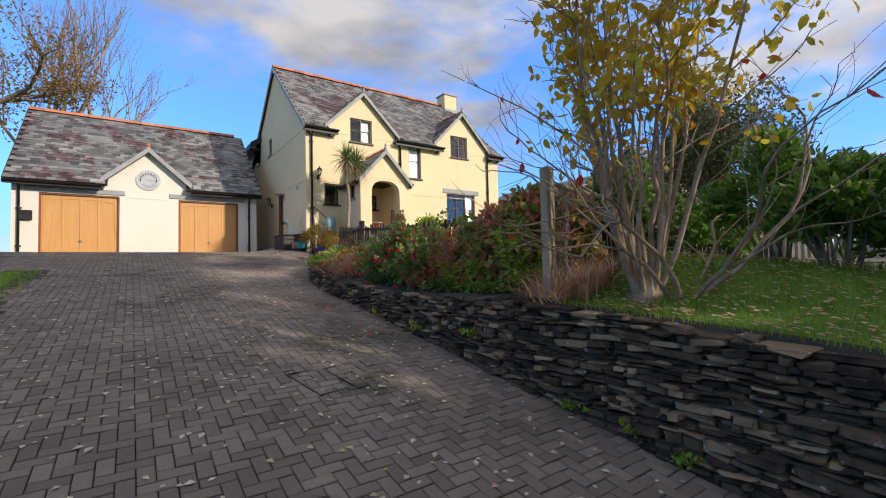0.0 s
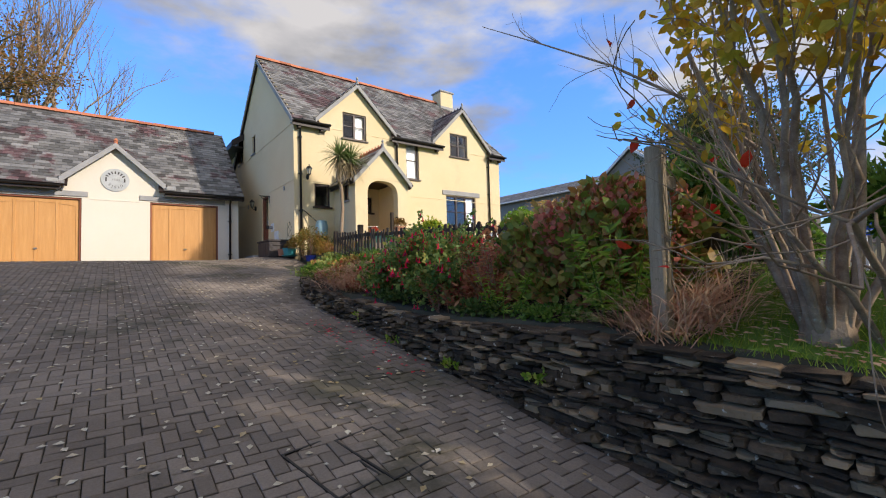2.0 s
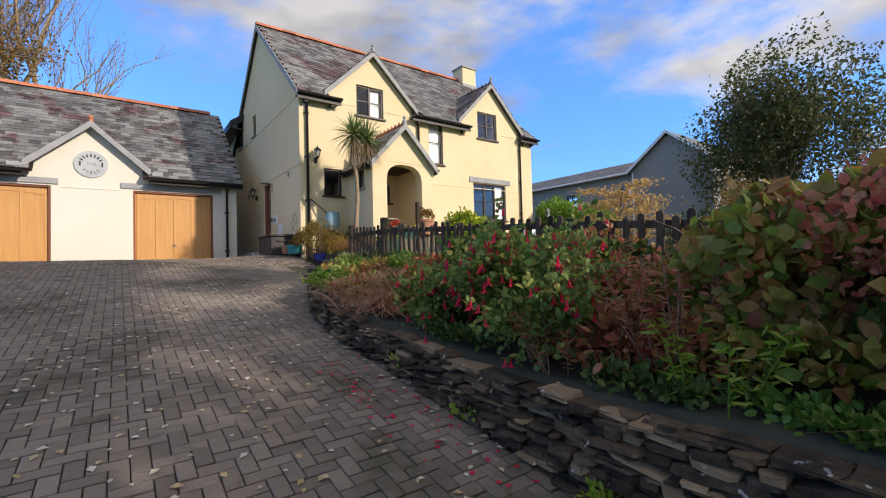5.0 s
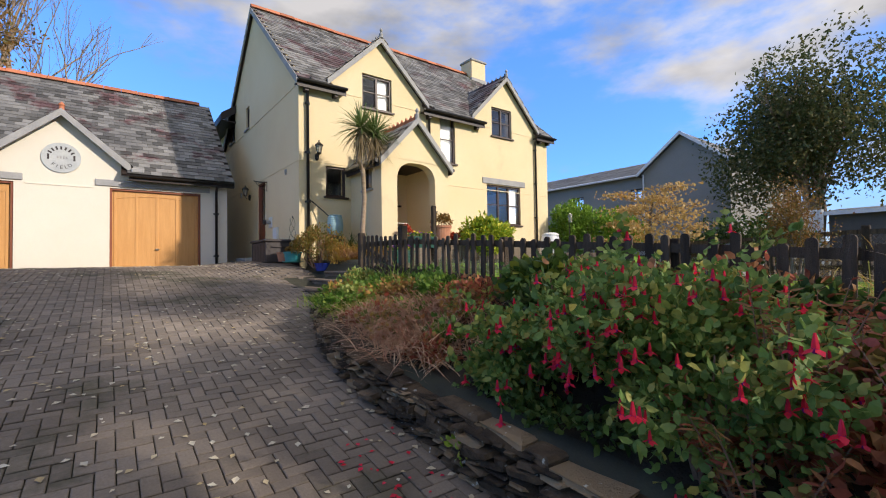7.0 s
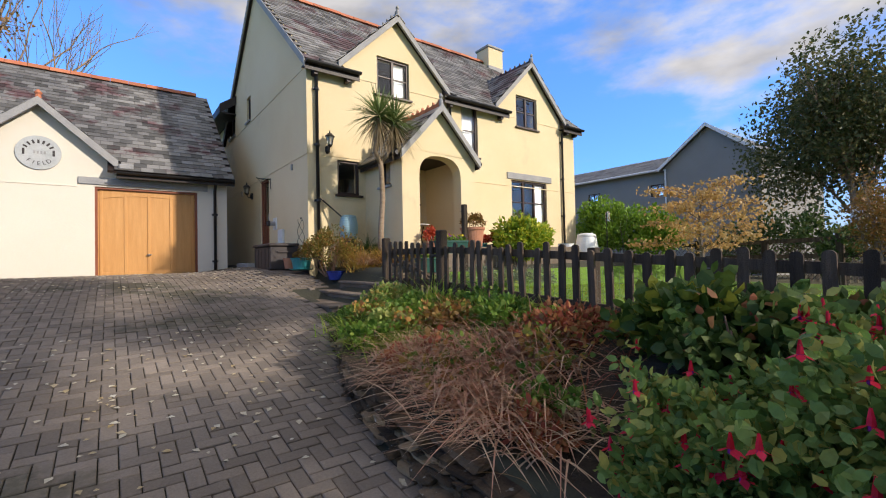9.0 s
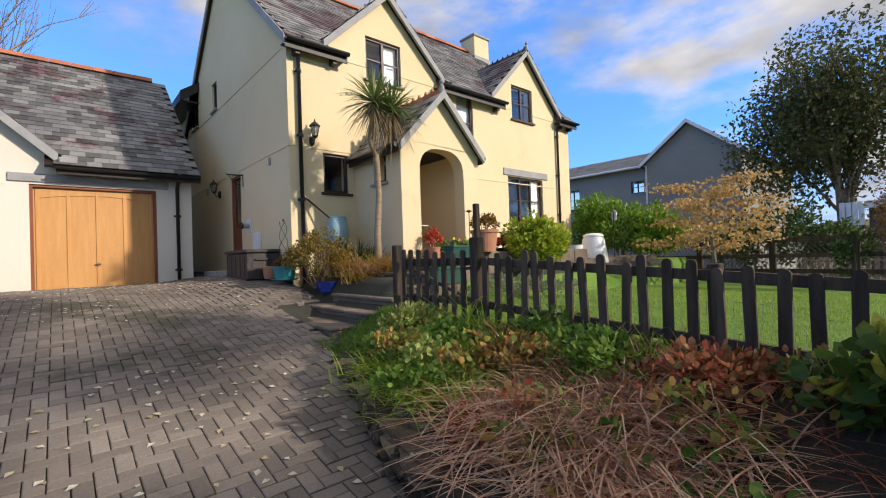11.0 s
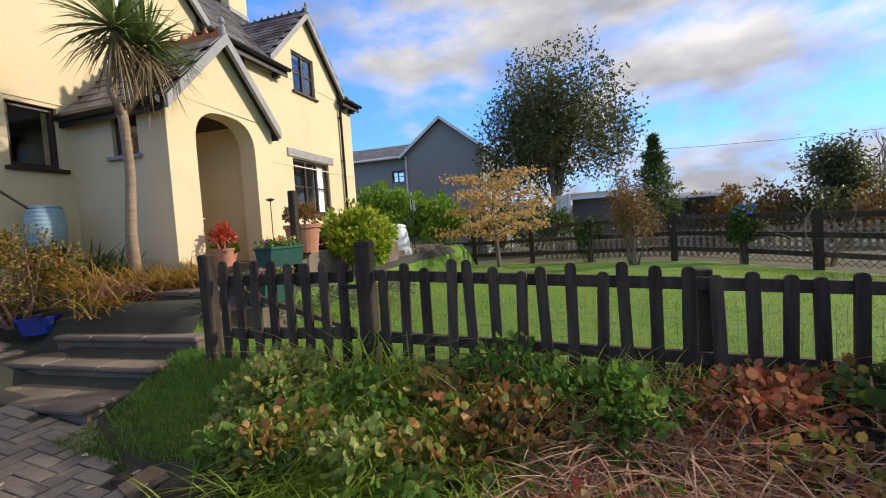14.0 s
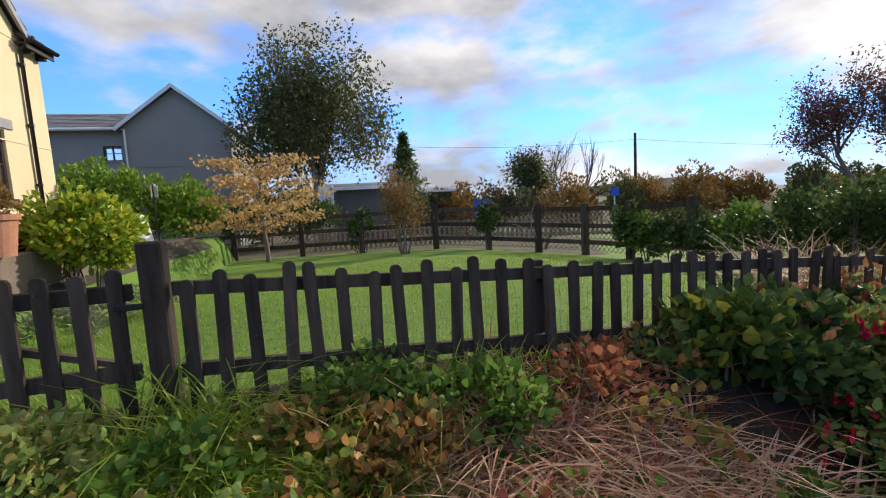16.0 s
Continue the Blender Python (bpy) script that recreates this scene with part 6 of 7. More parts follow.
def shade_pine(at, head, boughs, seed):
    """A tall pine added out of view for its shade: bare stem bending to a high crown, a few lower boughs."""
    rng = np.random.default_rng(seed)
    t = thing("shade_pine", "unseen tall pine, bending stem and high crown, added for shade", "tree", group="pines beside the lane")
    x, lo, hi, r = head
    part("trunk", Mesh().tube([at, (at[0] + 0.1, at[1], 6), (at[0] - 0.1, at[1], min(12.5, lo)), (x, at[1], (lo + hi) / 2), (x, at[1], hi - 0.2)], [0.2, 0.17, 0.13, 0.09, 0.03], 8, False), BARK, t)
    for nm, cx, cz, rx, rz, n in [("crown", x, (lo + hi) / 2, r, (hi - lo) / 2, int(1300 * (hi - lo) + 2500))] + [("bough", *b) for b in boughs]:
        q = rng.uniform(-1, 1, (n * 2, 3))
        q = q[(np.abs(q) ** 3).sum(1) < rng.uniform(0.55, 1.0, n * 2)]
        p = np.array([cx, at[1], cz]) + q * [rx, min(rx, 1.0), rz]
        ob = part(nm, leaves(nm, p, 0.34, L_DARK, rng, 0.45, 0.1), L_DARK, t)
        ob["kind"] = "stuff"


# added unseen row; crown edges and boughs block sun around the drive's lit patches
for i, (x, lo, hi) in enumerate(((6.9, 1.2, 16.2), (8.1, 1.6, 16.6), (8.9, 8.9, 16.7), (9.6, 9.8, 16.7), (10.4, 10.2, 16.7), (11.1, 11.1, 16.8), (11.8, 12.0, 16.8), (12.5, 12.9, 16.9), (13.2, 13.8, 16.9), (13.9, 14.6, 17.0), (14.7, 15.4, 17.1))):
    bx = min(x, 12.2)
    shade_pine((bx, -8.0, foot(bx, -8) - 0.1), (x, lo, hi, 0.85), {5: [(12.9, 11.5, 0.9, 0.22, 260)], 8: [(14.4, 13.5, 0.9, 0.25, 260)], 10: [(15.8, 14.1, 0.7, 0.5, 700)]}.get(i, []), 290 + i)

bush("ground_cover", "leafy skirt below the hydrangea", (4.0, 4.5, 1.62), (0.35, 0.9, 0.3), 1500, 0.1, L_HYD, 545, 0, None, 18, 0.6, 1.4, "plant")
bush("ground_cover", "rusty leafy skirt on the wall top", (3.85, 5.6, 1.58), (0.3, 0.7, 0.26), 1100, 0.075, L_RUST, 546, 0, None, 18, 0.5, 1.4, "plant")
# more of the mixed growth on the bank
RB = np.random.default_rng(55)
for i in range(16):
    y = 8.3 + i * 0.19
    x = 3.75 + 1.2 * RB.random()
    x = max(x, edge_x(y) + 0.25)
    mt = (L_MIX, L_GREEN, L_MIX, L_RUST)[i % 4] if y < 10.2 else (L_LIME, L_GREEN, L_MIX, L_GREEN)[i % 4]
    bush("ground_cover", "low autumn coloured leafy clump on the bank", (x, y, foot(x, y) + 0.08), (0.3, 0.32, 0.15 + 0.08 * RB.random()), 190 if y < 10 else 330, 0.05, mt, 500 + i, 5, REDBARK, 14, 0.85, foot(x, y) - 0.02, "plant")
bush("ground_cover", "pale green leafy clump at the gate post", (4.55, 11.35, foot(4.55, 11.35) + 0.1), (0.36, 0.36, 0.26), 1400, 0.045, L_LIME, 531, 6, REDBARK, 16, 0.7, 1.7, "plant")
bush("bramble", "dark broad leaved bramble heaped against the fence", (4.6, 7.6, foot(4.6, 7.6) + 0.15), (0.42, 0.45, 0.3), 1100, 0.09, L_DARK, 534, 14, REDBARK, 20, 0.8, 1.6, extra=(("rusty_leaf", L_RUST, 120, 0.07, 0.7, 0),))
bush("bramble", "dark bramble with broad yellowing leaves on the bank", (4.65, 7.9, foot(4.65, 7.9) + 0.2), (0.35, 0.45, 0.32), 600, 0.095, leafmat("leaf_bramble", [(0.04, 0.09, 0.02), (0.07, 0.13, 0.025), (0.1, 0.16, 0.03), (0.3, 0.3, 0.04)], 0.4), 533, 12, REDBARK, 14, 0.75, 1.6)
straw("grass_tuft", "lush green grass tuft on the bank", (4.0, 10.3, 0), 1500, 0.19, 541, 0.14, 0.18, L_GRASS)
straw("grass_tuft", "lush green grass tuft on the bank", (4.35, 10.15, 0), 1300, 0.18, 542, 0.16, 0.18, L_GRASS)
straw("grass_tuft", "loose pale grass along the fence foot", (4.85, 9.7, 0), 500, 0.24, 543, 0.1, 0.5, L_GRASS)
straw("dry_stalks", "loose dry brown stalks among the leaves", (4.4, 9.0, 0), 500, 0.26, 544, 0.3, 0.5, L_RUST)
for i, (x, y, a) in enumerate(((3.78, 10.3, 20), (3.86, 10.62, -15), (3.92, 10.95, 40), (3.72, 10.05, 5), (4.02, 11.25, 70))):
    rk = thing("edge_stone", "flat mossy stone at the bed edge", "stone", group="stones at the bed edge")
    m = Mesh().box(-0.14, 0.14, -0.1, 0.1, -0.035, 0.035, 0.02)
    m.v = [(p + RB.normal() * 0.018, q + RB.normal() * 0.016, r + RB.normal() * 0.007) for p, q, r in m.v]
    o = part("stone_body", m, STONE, rk)
    o.matrix_basis = pose(x, y, lerp(y, WALLTOP) + 0.03, RB.normal() * 6, RB.normal() * 6, a)


# ---- things by the house ----
def palm():
    rng = np.random.default_rng(301)
    t = thing("cordyline_palm", "cordyline palm with forked pale trunk and spiky heads", "palm")
    m = Mesh()
    m.tube([(6.22, 14.5, 2.45), (6.2, 14.48, 3.2), (6.24, 14.45, 3.9), (6.2, 14.42, 4.45), (6.17, 14.4, 4.6)], [0.085, 0.06, 0.052, 0.052, 0.058], 12)
    heads = [((6.1, 14.3, 5.42), [(6.17, 14.4, 4.55), (6.03, 14.36, 4.8), (6.06, 14.33, 5.1), (6.1, 14.3, 5.42)]), ((6.42, 14.25, 5.32), [(6.18, 14.4, 4.55), (6.34, 14.36, 4.78), (6.38, 14.3, 5.0), (6.42, 14.25, 5.32)])]
    part("trunk", m, PALMBARK, t, smooth=True)
    for c, pts in heads:
        h = part("limb", Mesh().tube(pts, [0.045, 0.038, 0.036, 0.04], 9), PALMBARK, t, smooth=True)
        for mt, lo, hi, k, nm, L, wd in ((L_PALM, -0.25, 1.0, 210, "leaf_head", 0.66, 0.026), (L_PALMDRY, -1.0, -0.3, 90, "dry_skirt", 0.55, 0.02)):
            v, f = [], []
            for i in range(k):
                zz, aa = rng.uniform(lo, hi), rng.uniform(0, 6.28)
                r = math.sqrt(max(0.0, 1 - zz * zz))
                d = Vector((r * math.cos(aa), r * math.sin(aa), zz))
                s = d.cross(Vector((0, 0, 1))).normalized() if abs(zz) < 0.98 else Vector((1, 0, 0))
                ln = L * rng.uniform(0.75, 1.15)
                b = Vector(c) + Vector((0, 0, 0.06 if mt is L_PALM else -0.02))
                kx = len(v)
                for j, tt in enumerate((0.05, 0.35, 0.7)):
                    q = b + d * ln * tt + Vector((0, 0, -0.16 * tt * tt * ln * (1.6 - zz)))
                    w = s * wd * (0.55, 1.0, 0.7)[j] * 0.5
                    v += [tuple(q - w), tuple(q + w)]
                v.append(tuple(b + d * ln + Vector((0, 0, -0.2 * ln * (1.6 - zz)))))
                f += [(kx, kx + 1, kx + 3, kx + 2), (kx + 2, kx + 3, kx + 5, kx + 4), (kx + 4, kx + 5, kx + 6)]
            part(nm, raw_mesh(nm, v, f, mt), mt, h)
    return t


palm()


def pot(name, label, at, r, h, material, flare=1.25, category="pot", saucer=None, squash=1.0):
    p = thing(name, label, category)
    prof = [(r / flare, 0), (r * 0.98, h * 0.86), (r * 1.06, h * 0.87), (r * 1.08, h), (r * 0.95, h), (r * 0.92, h * 0.88)]
    part("pot_body", Mesh().lathe(prof, at, 24, squash), material, p, smooth=False)
    part("pot_soil", Mesh().lathe([(r * 0.9, h * 0.8), (r * 0.9, h * 0.9)], at, 20, squash), SOIL, p)
    if saucer:
        part("saucer", Mesh().lathe([(r * 0.9, -0.012), (r * 1.2, 0.015), (r * 1.15, 0.02), (r * 0.9, 0.0)], at, 24, squash), saucer, p)
    return p


def storage_box():
    b = thing("storage_box", "dark brown plastic garden storage box", "storage box")
    x0, x1, y0, y1, z0 = 4.55, 5.17, 16.3, 17.55, 2.47
    part("box_body", Mesh().box(x0, x1, y0, y1, z0, z0 + 0.5, 0.02), DARKBOX, b)
    part("lid", Mesh().box(x0 - 0.03, x1, y0 - 0.03, y1 + 0.03, z0 + 0.505, z0 + 0.565, 0.015), DARKBOX, b)
    for y in np.linspace(y0 + 0.1, y1 - 0.1, 5):
        part("rib", Mesh().box(x0 - 0.012, x0, y - 0.02, y + 0.02, z0 + 0.05, z0 + 0.45, 0.004), DARKBOX, b)
    part("handle", Mesh().box(x0 + 0.15, x1 - 0.15, y0 - 0.03, y0 - 0.005, z0 + 0.36, z0 + 0.4, 0.008), DARKBOX, b)
    s = thing("door_step", "dark slate step below the side door", "step", kind="structure")
    part("step_slab", Mesh().box(4.6, 5.17, 18.5, 19.6, 2.36, 2.62, 0.015), LINTEL, s)


storage_box()


def water_butt():
    b = thing("water_butt", "pale blue ribbed plastic water butt on a stand", "water butt")
    c = (5.98, 15.5, 3.1)
    prof = [(0.155, 0)]
    for i in range(9):
        z = 0.03 + i * 0.048
        r = 0.165 + 0.03 * math.sin(math.pi * (i + 0.5) / 9)
        prof += [(r, z), (r + 0.006, z + 0.017), (r, z + 0.038)]
    prof += [(0.165, 0.465), (0.14, 0.48)]
    part("barrel", Mesh().lathe(prof, c, 28), BUTT, b, smooth=True)
    part("lid", Mesh().lathe([(0.165, 0.475), (0.165, 0.495), (0.12, 0.51)], c, 28), BUTT, b)
    part("stand", Mesh().lathe([(0.2, -0.62), (0.17, -0.05), (0.17, -0.002)], c, 16), BLACKPIPE, b)
    part("tap", Mesh().tube([(c[0] - 0.05, c[1] - 0.17, c[2] + 0.08), (c[0] - 0.06, c[1] - 0.24, c[2] + 0.07), (c[0] - 0.06, c[1] - 0.24, c[2] + 0.02)], 0.014, 8), IRON, b)
    part("filler_hose", Mesh().tube([(5.42, 15.7, 3.98), (5.58, 15.66, 3.84), (5.84, 15.5, 3.56)], 0.016, 8), BLACKPIPE, b)


water_butt()


def lantern(label, at, axis):
    l = thing("wall_lantern", label, "lantern")
    x, y, z = at
    out = Vector((0, -1, 0)) if axis == "y" else Vector((-1, 0, 0))
    c = Vector(at) + out * 0.16
    part("back_plate", Mesh().lathe([(0.02, -0.24), (0.05, -0.2), (0.05, -0.1), (0.02, -0.06)], Vector(at) + out * 0.02, 10), IRON, l)
    part("arm", Mesh().tube([Vector(at) + out * 0.02 + Vector((0, 0, -0.16)), Vector(at) + out * 0.11 + Vector((0, 0, -0.2)), c + Vector((0, 0, -0.1))], 0.012, 8), IRON, l)
    part("glass_body", Mesh().lathe([(0.05, -0.08), (0.085, 0.1)], c, 6), LAMPGLASS, l)
    for k in range(6):
        a = k * math.pi / 3
        part("glazing_bar", Mesh().tube([c + Vector((0.052 * math.cos(a), 0.052 * math.sin(a), -0.08)), c + Vector((0.087 * math.cos(a), 0.087 * math.sin(a), 0.1))], 0.005, 4), IRON, l)
    part("cap", Mesh().lathe([(0.105, 0.1), (0.1, 0.115), (0.045, 0.17), (0.02, 0.18), (0.012, 0.21), (0.018, 0.225), (0.004, 0.24)], c, 12), IRON, l)
    part("base_cup", Mesh().lathe([(0.01, -0.13), (0.045, -0.1), (0.055, -0.08)], c, 10), IRON, l)


lantern("black iron coach lantern on the cream front wall", (5.64, HY0, 5.2), "y")
lantern("black iron coach lantern beside the side door", (HX0, 20.3, 4.72), "x")


def side_fittings():
    f = thing("boiler_flue", "grey boiler flue on a white wall plate", "flue")
    part("wall_plate", Mesh().box(HX0 - 0.02, HX0, 17.95, 18.25, 3.45, 3.75, 0.006), WHITEP, f)
    part("flue_pipe", Mesh().tube([(HX0 - 0.01, 18.08, 3.6), (HX0 - 0.16, 18.08, 3.6)], 0.055, 14), LINTEL, f)
    part("flue_cowl", Mesh().tube([(HX0 - 0.15, 18.08, 3.6), (HX0 - 0.21, 18.08, 3.6)], 0.07, 14), DARKBOX, f)
    m = thing("meter_box", "white wall mounted meter box", "meter box")
    part("box_body", Mesh().box(HX0 - 0.06, HX0, 17.38, 17.72, 2.98, 3.42, 0.01), WHITEP, m)
    part("box_door", Mesh().box(HX0 - 0.07, HX0 - 0.061, 17.4, 17.7, 3.0, 3.4, 0.004), WHITEP, m)
    v = thing("wall_vent", "small pale vent box on the side wall", "vent")
    part("vent_body", Mesh().box(HX0 - 0.04, HX0, 16.7, 16.76, 4.72, 4.86, 0.006), LINTEL, v)
    v = thing("wall_vent", "small pale vent box on the side wall", "vent")
    part("vent_body", Mesh().box(HX0 - 0.04, HX0, 21.4, 21.5, 4.7, 4.86, 0.006), LINTEL, v)
    for label, o, d in (("scrolled black iron hanging basket bracket by porch", Vector((8.5, 14.5, 4.86)), Vector((1, 0, 0))), ("scrolled black iron bracket by the side door", Vector((HX0, 18.45, 4.78)), Vector((-1, 0, 0)))):
        b = thing("basket_bracket", label, "bracket")
        part("wall_plate", Mesh().box(min(o.x, o.x + d.x * 0.015), max(o.x, o.x + d.x * 0.015), o.y - 0.012, o.y + 0.012, o.z - 0.26, o.z + 0.03, 0.003), IRON, b)
        part("arm", Mesh().tube([o, o + d * 0.34, o + d * 0.36 + Vector((0, 0, 0.03))], 0.013, 6), IRON, b)
        pts = [o + d * (0.06 + 0.26 * t) + Vector((0, 0, -0.22 + 0.22 * t * t)) for t in np.linspace(0, 1, 8)]
        part("brace", Mesh().tube(pts, 0.007, 6), IRON, b)
        for cx, cz, r in ((0.1, -0.08, 0.055), (0.2, -0.05, 0.035)):
            ring = [o + d * (cx + r * math.cos(t)) + Vector((0, 0, cz + r * math.sin(t))) for t in np.linspace(0, 5.4, 14)]
            part("scroll", Mesh().tube(ring, 0.006, 5), IRON, b)


side_fittings()


def plaque():
    p = thing("name_plaque", "oval grey slate house name plaque", "plaque")
    c = (0.66, GY, 5.07)
    oval = [(c[0] + 0.37 * math.cos(t), c[2] + 0.36 * math.sin(t)) for t in np.linspace(0, 2 * math.pi, 41)[:-1]]
    part("plate", Mesh().prism(oval, "y", GY - 0.03, GY), PLAQUE, p)
    for t in np.linspace(radians(150), radians(32), 7):
        x, z = c[0] + 0.245 * math.cos(t), c[2] + 0.235 * math.sin(t)
        u = Vector((math.sin(t), 0, -math.cos(t)))
        n = Vector((math.cos(t), 0, math.sin(t)))
        q = Vector((x, GY - 0.033, z))
        part("carved_letter", Mesh().slab([q - u * 0.018 - n * 0.04, q + u * 0.018 - n * 0.04, q + u * 0.018 + n * 0.04, q - u * 0.018 + n * 0.04], (0, 0.004, 0)), DARKBOX, p)
    for i in range(4):
        x = c[0] - 0.085 + i * 0.055
        part("carved_figure", Mesh().box(x, x + 0.032, GY - 0.034, GY - 0.03, c[2] - 0.025, c[2] + 0.035), LINTEL, p)
    for x in (c[0] - 0.26, c[0] + 0.22):
        part("ornament", Mesh().box(x, x + 0.04, GY - 0.034, GY - 0.03, c[2] - 0.06, c[2] + 0.07, 0.002), DARKBOX, p)
    for ch, t in zip("FIELD", np.linspace(radians(228), radians(312), 5)):
        cu = bpy.data.curves.new("letter", "FONT")
        cu.body, cu.size, cu.extrude, cu.align_x, cu.align_y = ch, 0.115, 0.002, "CENTER", "CENTER"
        tmp = bpy.data.objects.new("letter", cu)
        me = bpy.data.meshes.new_from_object(tmp)
        bpy.data.objects.remove(tmp)
        o = part("letter", me, DARKBOX, p)
        o.matrix_basis = pose(c[0] + 0.24 * math.cos(t), GY - 0.033, c[2] + 0.235 * math.sin(t), 90, 0, 0) @ pose(0, 0, 0, 0, 0, math.degrees(t) - 270)


plaque()
mb = thing("letter_box", "small black letter box on the garage wall", "letter box")
part("box_body", Mesh().box(-2.72, -2.4, GY - 0.1, GY, 3.52, 3.82, 0.012), IRON, mb)
part("flap", Mesh().box(-2.7, -2.42, GY - 0.112, GY - 0.101, 3.7, 3.79, 0.004), IRON, mb)


# pots round the steps and terrace
def potted(pname, plabel, at, r, h, material, plant=None, saucer=None, flare=1.25):
    pot(pname, plabel, at, r, h, material, flare, saucer=saucer)
    if plant:
        nm, lb, rad, n, size, mt, seed = plant
        bush(nm, lb, (at[0], at[1], at[2] + h + rad[2] * 0.55), rad, n, size, mt, seed, 5, REDBARK, 12, 0.5, at[2] + h * 0.9, "plant")


potted("teal_pot", "teal plastic plant pot with saucer beside storage box", (4.98, 15.62, 2.47), 0.2, 0.24, TEALPOT, ("dry_plant", "brown dried plant in a teal pot", (0.17, 0.17, 0.1), 260, 0.05, L_AUTUMN, 311), TEALPOT)
potted("brown_pot", "brown plastic pot by the house corner", (4.92, 16.1, 2.49), 0.15, 0.22, TERRAPOT)
ob = thing("wire_obelisk", "rusty twisted wire plant support", "plant support")
for k in range(3):
    pts = [(4.98 + 0.09 * math.cos(k * 2.1 + t * 7) * (1 - t * 0.4), 15.62 + 0.09 * math.sin(k * 2.1 + t * 7) * (1 - t * 0.4), 2.68 + t * 0.82) for t in np.linspace(0, 1, 20)]
    part("wire", Mesh().tube(pts, 0.005, 5), IRON, ob)
part("knob", Mesh().lathe([(0.005, -0.02), (0.022, 0), (0.005, 0.025)], (4.99, 15.63, 3.52), 8), IRON, ob)
potted("blue_pot", "cobalt blue glazed pot at the foot of steps", (5.33, 14.68, 2.27), 0.18, 0.17, BLUEPOT)
bush("azalea", "spreading azalea with olive and bronze leaves", (5.3, 14.95, 2.85), (0.52, 0.55, 0.48), 4200, 0.045, leafmat("leaf_azalea", [(0.1, 0.12, 0.02), (0.18, 0.16, 0.03), (0.26, 0.17, 0.04), (0.3, 0.12, 0.04)], 0.3), 313, 12, REDBARK, 20, 0.5, 2.38)


def fountain_plant(name, label, at, n, h, material, seed, lean=0.8, spread=0.14, width=0.018):
    rng = np.random.default_rng(seed)
    t = thing(name, label, "plant")
    roots = np.array([(at[0] + rng.normal() * spread, at[1] + rng.normal() * spread, at[2]) for i in range(n)])
    part("blade", blades("blade", roots, h, material, rng, width, lean, 0.35, 0.8, None, 5), material, t)


fountain_plant("crocosmia", "yellowing strappy crocosmia leaves by the steps", (5.75, 14.55, 2.5), 240, 0.5, L_CROC, 321)
fountain_plant("crocosmia", "orange brown strappy crocosmia leaves by the steps", (6.15, 14.25, 2.58), 220, 0.36, L_CROC, 322, 1.1)
fountain_plant("crocosmia", "orange brown strappy crocosmia leaves at the porch", (6.55, 13.95, 2.6), 130, 0.36, L_CROC, 323, 1.0)
fountain_plant("crocosmia", "orange brown strappy crocosmia leaves by the steps", (5.85, 14.2, 2.55), 160, 0.3, L_STRAW, 324, 1.2)
fountain_plant("crocosmia", "orange brown strappy crocosmia leaves over the steps", (5.6, 14.0, 2.42), 150, 0.34, L_CROC, 327, 1.1)
fountain_plant("crocosmia", "yellowing strappy crocosmia leaves over the steps", (6.2, 13.8, 2.57), 150, 0.38, L_CROC, 328, 1.0)
fountain_plant("agapanthus", "dark green strappy clump against the wall", (6.35, 15.2, 2.6), 70, 0.55, L_DARK, 325, 0.5, 0.12, 0.035)
fountain_plant("agapanthus", "dark green strappy clump under the palm", (6.3, 14.75, 2.58), 40, 0.5, L_DARK, 326, 0.5, 0.08, 0.03)

pw = thing("terrace_wall", "low pale stone kerb along the terrace", "wall", kind="structure")
for i in range(7):
    part("kerb_stone", Mesh().box(6.85 + i * 0.52, 7.36 + i * 0.52, 12.95, 13.15, 2.3, 2.84, 0.02), STEPSTONE, pw)
part("terrace_paving", Mesh().box(6.5, 14.3, 13.15, 14.2, 2.3, 2.62, 0.01), STEPSTONE, pw)
part("terrace_paving", Mesh().box(8.52, 14.3, 14.2, 15.78, 2.3, 2.62, 0.01), STEPSTONE, pw)
Lred = leafmat("leaf_scarlet", [(0.55, 0.06, 0.03), (0.6, 0.13, 0.06), (0.4, 0.04, 0.03)], 0.35)
potted("terracotta_pot", "large terracotta pot with dry shrub by terrace post", (7.3, 12.95, 2.84), 0.22, 0.36, TERRAPOT, ("potted_shrub", "greyish dry shrub in terracotta pot", (0.24, 0.24, 0.17), 700, 0.05, L_AUTUMN, 331))
potted("terracotta_pot", "terracotta pot with scarlet plant in the porch", (7.1, 14.05, 2.72), 0.13, 0.24, TERRAPOT, ("scarlet_plant", "scarlet red leafy pot plant", (0.17, 0.17, 0.2), 500, 0.06, Lred, 332))
potted("terracotta_bowl", "terracotta bowl with green plant in the porch", (7.6, 14.5, 2.72), 0.17, 0.15, TERRAPOT, ("green_plant", "small green pot plant", (0.15, 0.15, 0.14), 220, 0.07, L_GREEN, 333))
potted("black_pot", "black plastic pot on the terrace", (7.55, 13.6, 2.62), 0.17, 0.24, BLACKPIPE, ("trailing_plant", "small red tinged pot plant", (0.16, 0.16, 0.1), 240, 0.05, L_RUST, 334))
potted("teal_pot", "dark teal pot on the terrace", (7.75, 13.3, 2.62), 0.17, 0.3, TEALPOT, ("scarlet_plant", "scarlet red leafy pot plant", (0.22, 0.22, 0.16), 600, 0.05, Lred, 335))
potted("black_pot", "black plastic pot with scarlet plant", (8.15, 13.3, 2.62), 0.16, 0.28, BLACKPIPE, ("scarlet_plant", "small scarlet leafy pot plant", (0.2, 0.2, 0.14), 400, 0.05, Lred, 337))


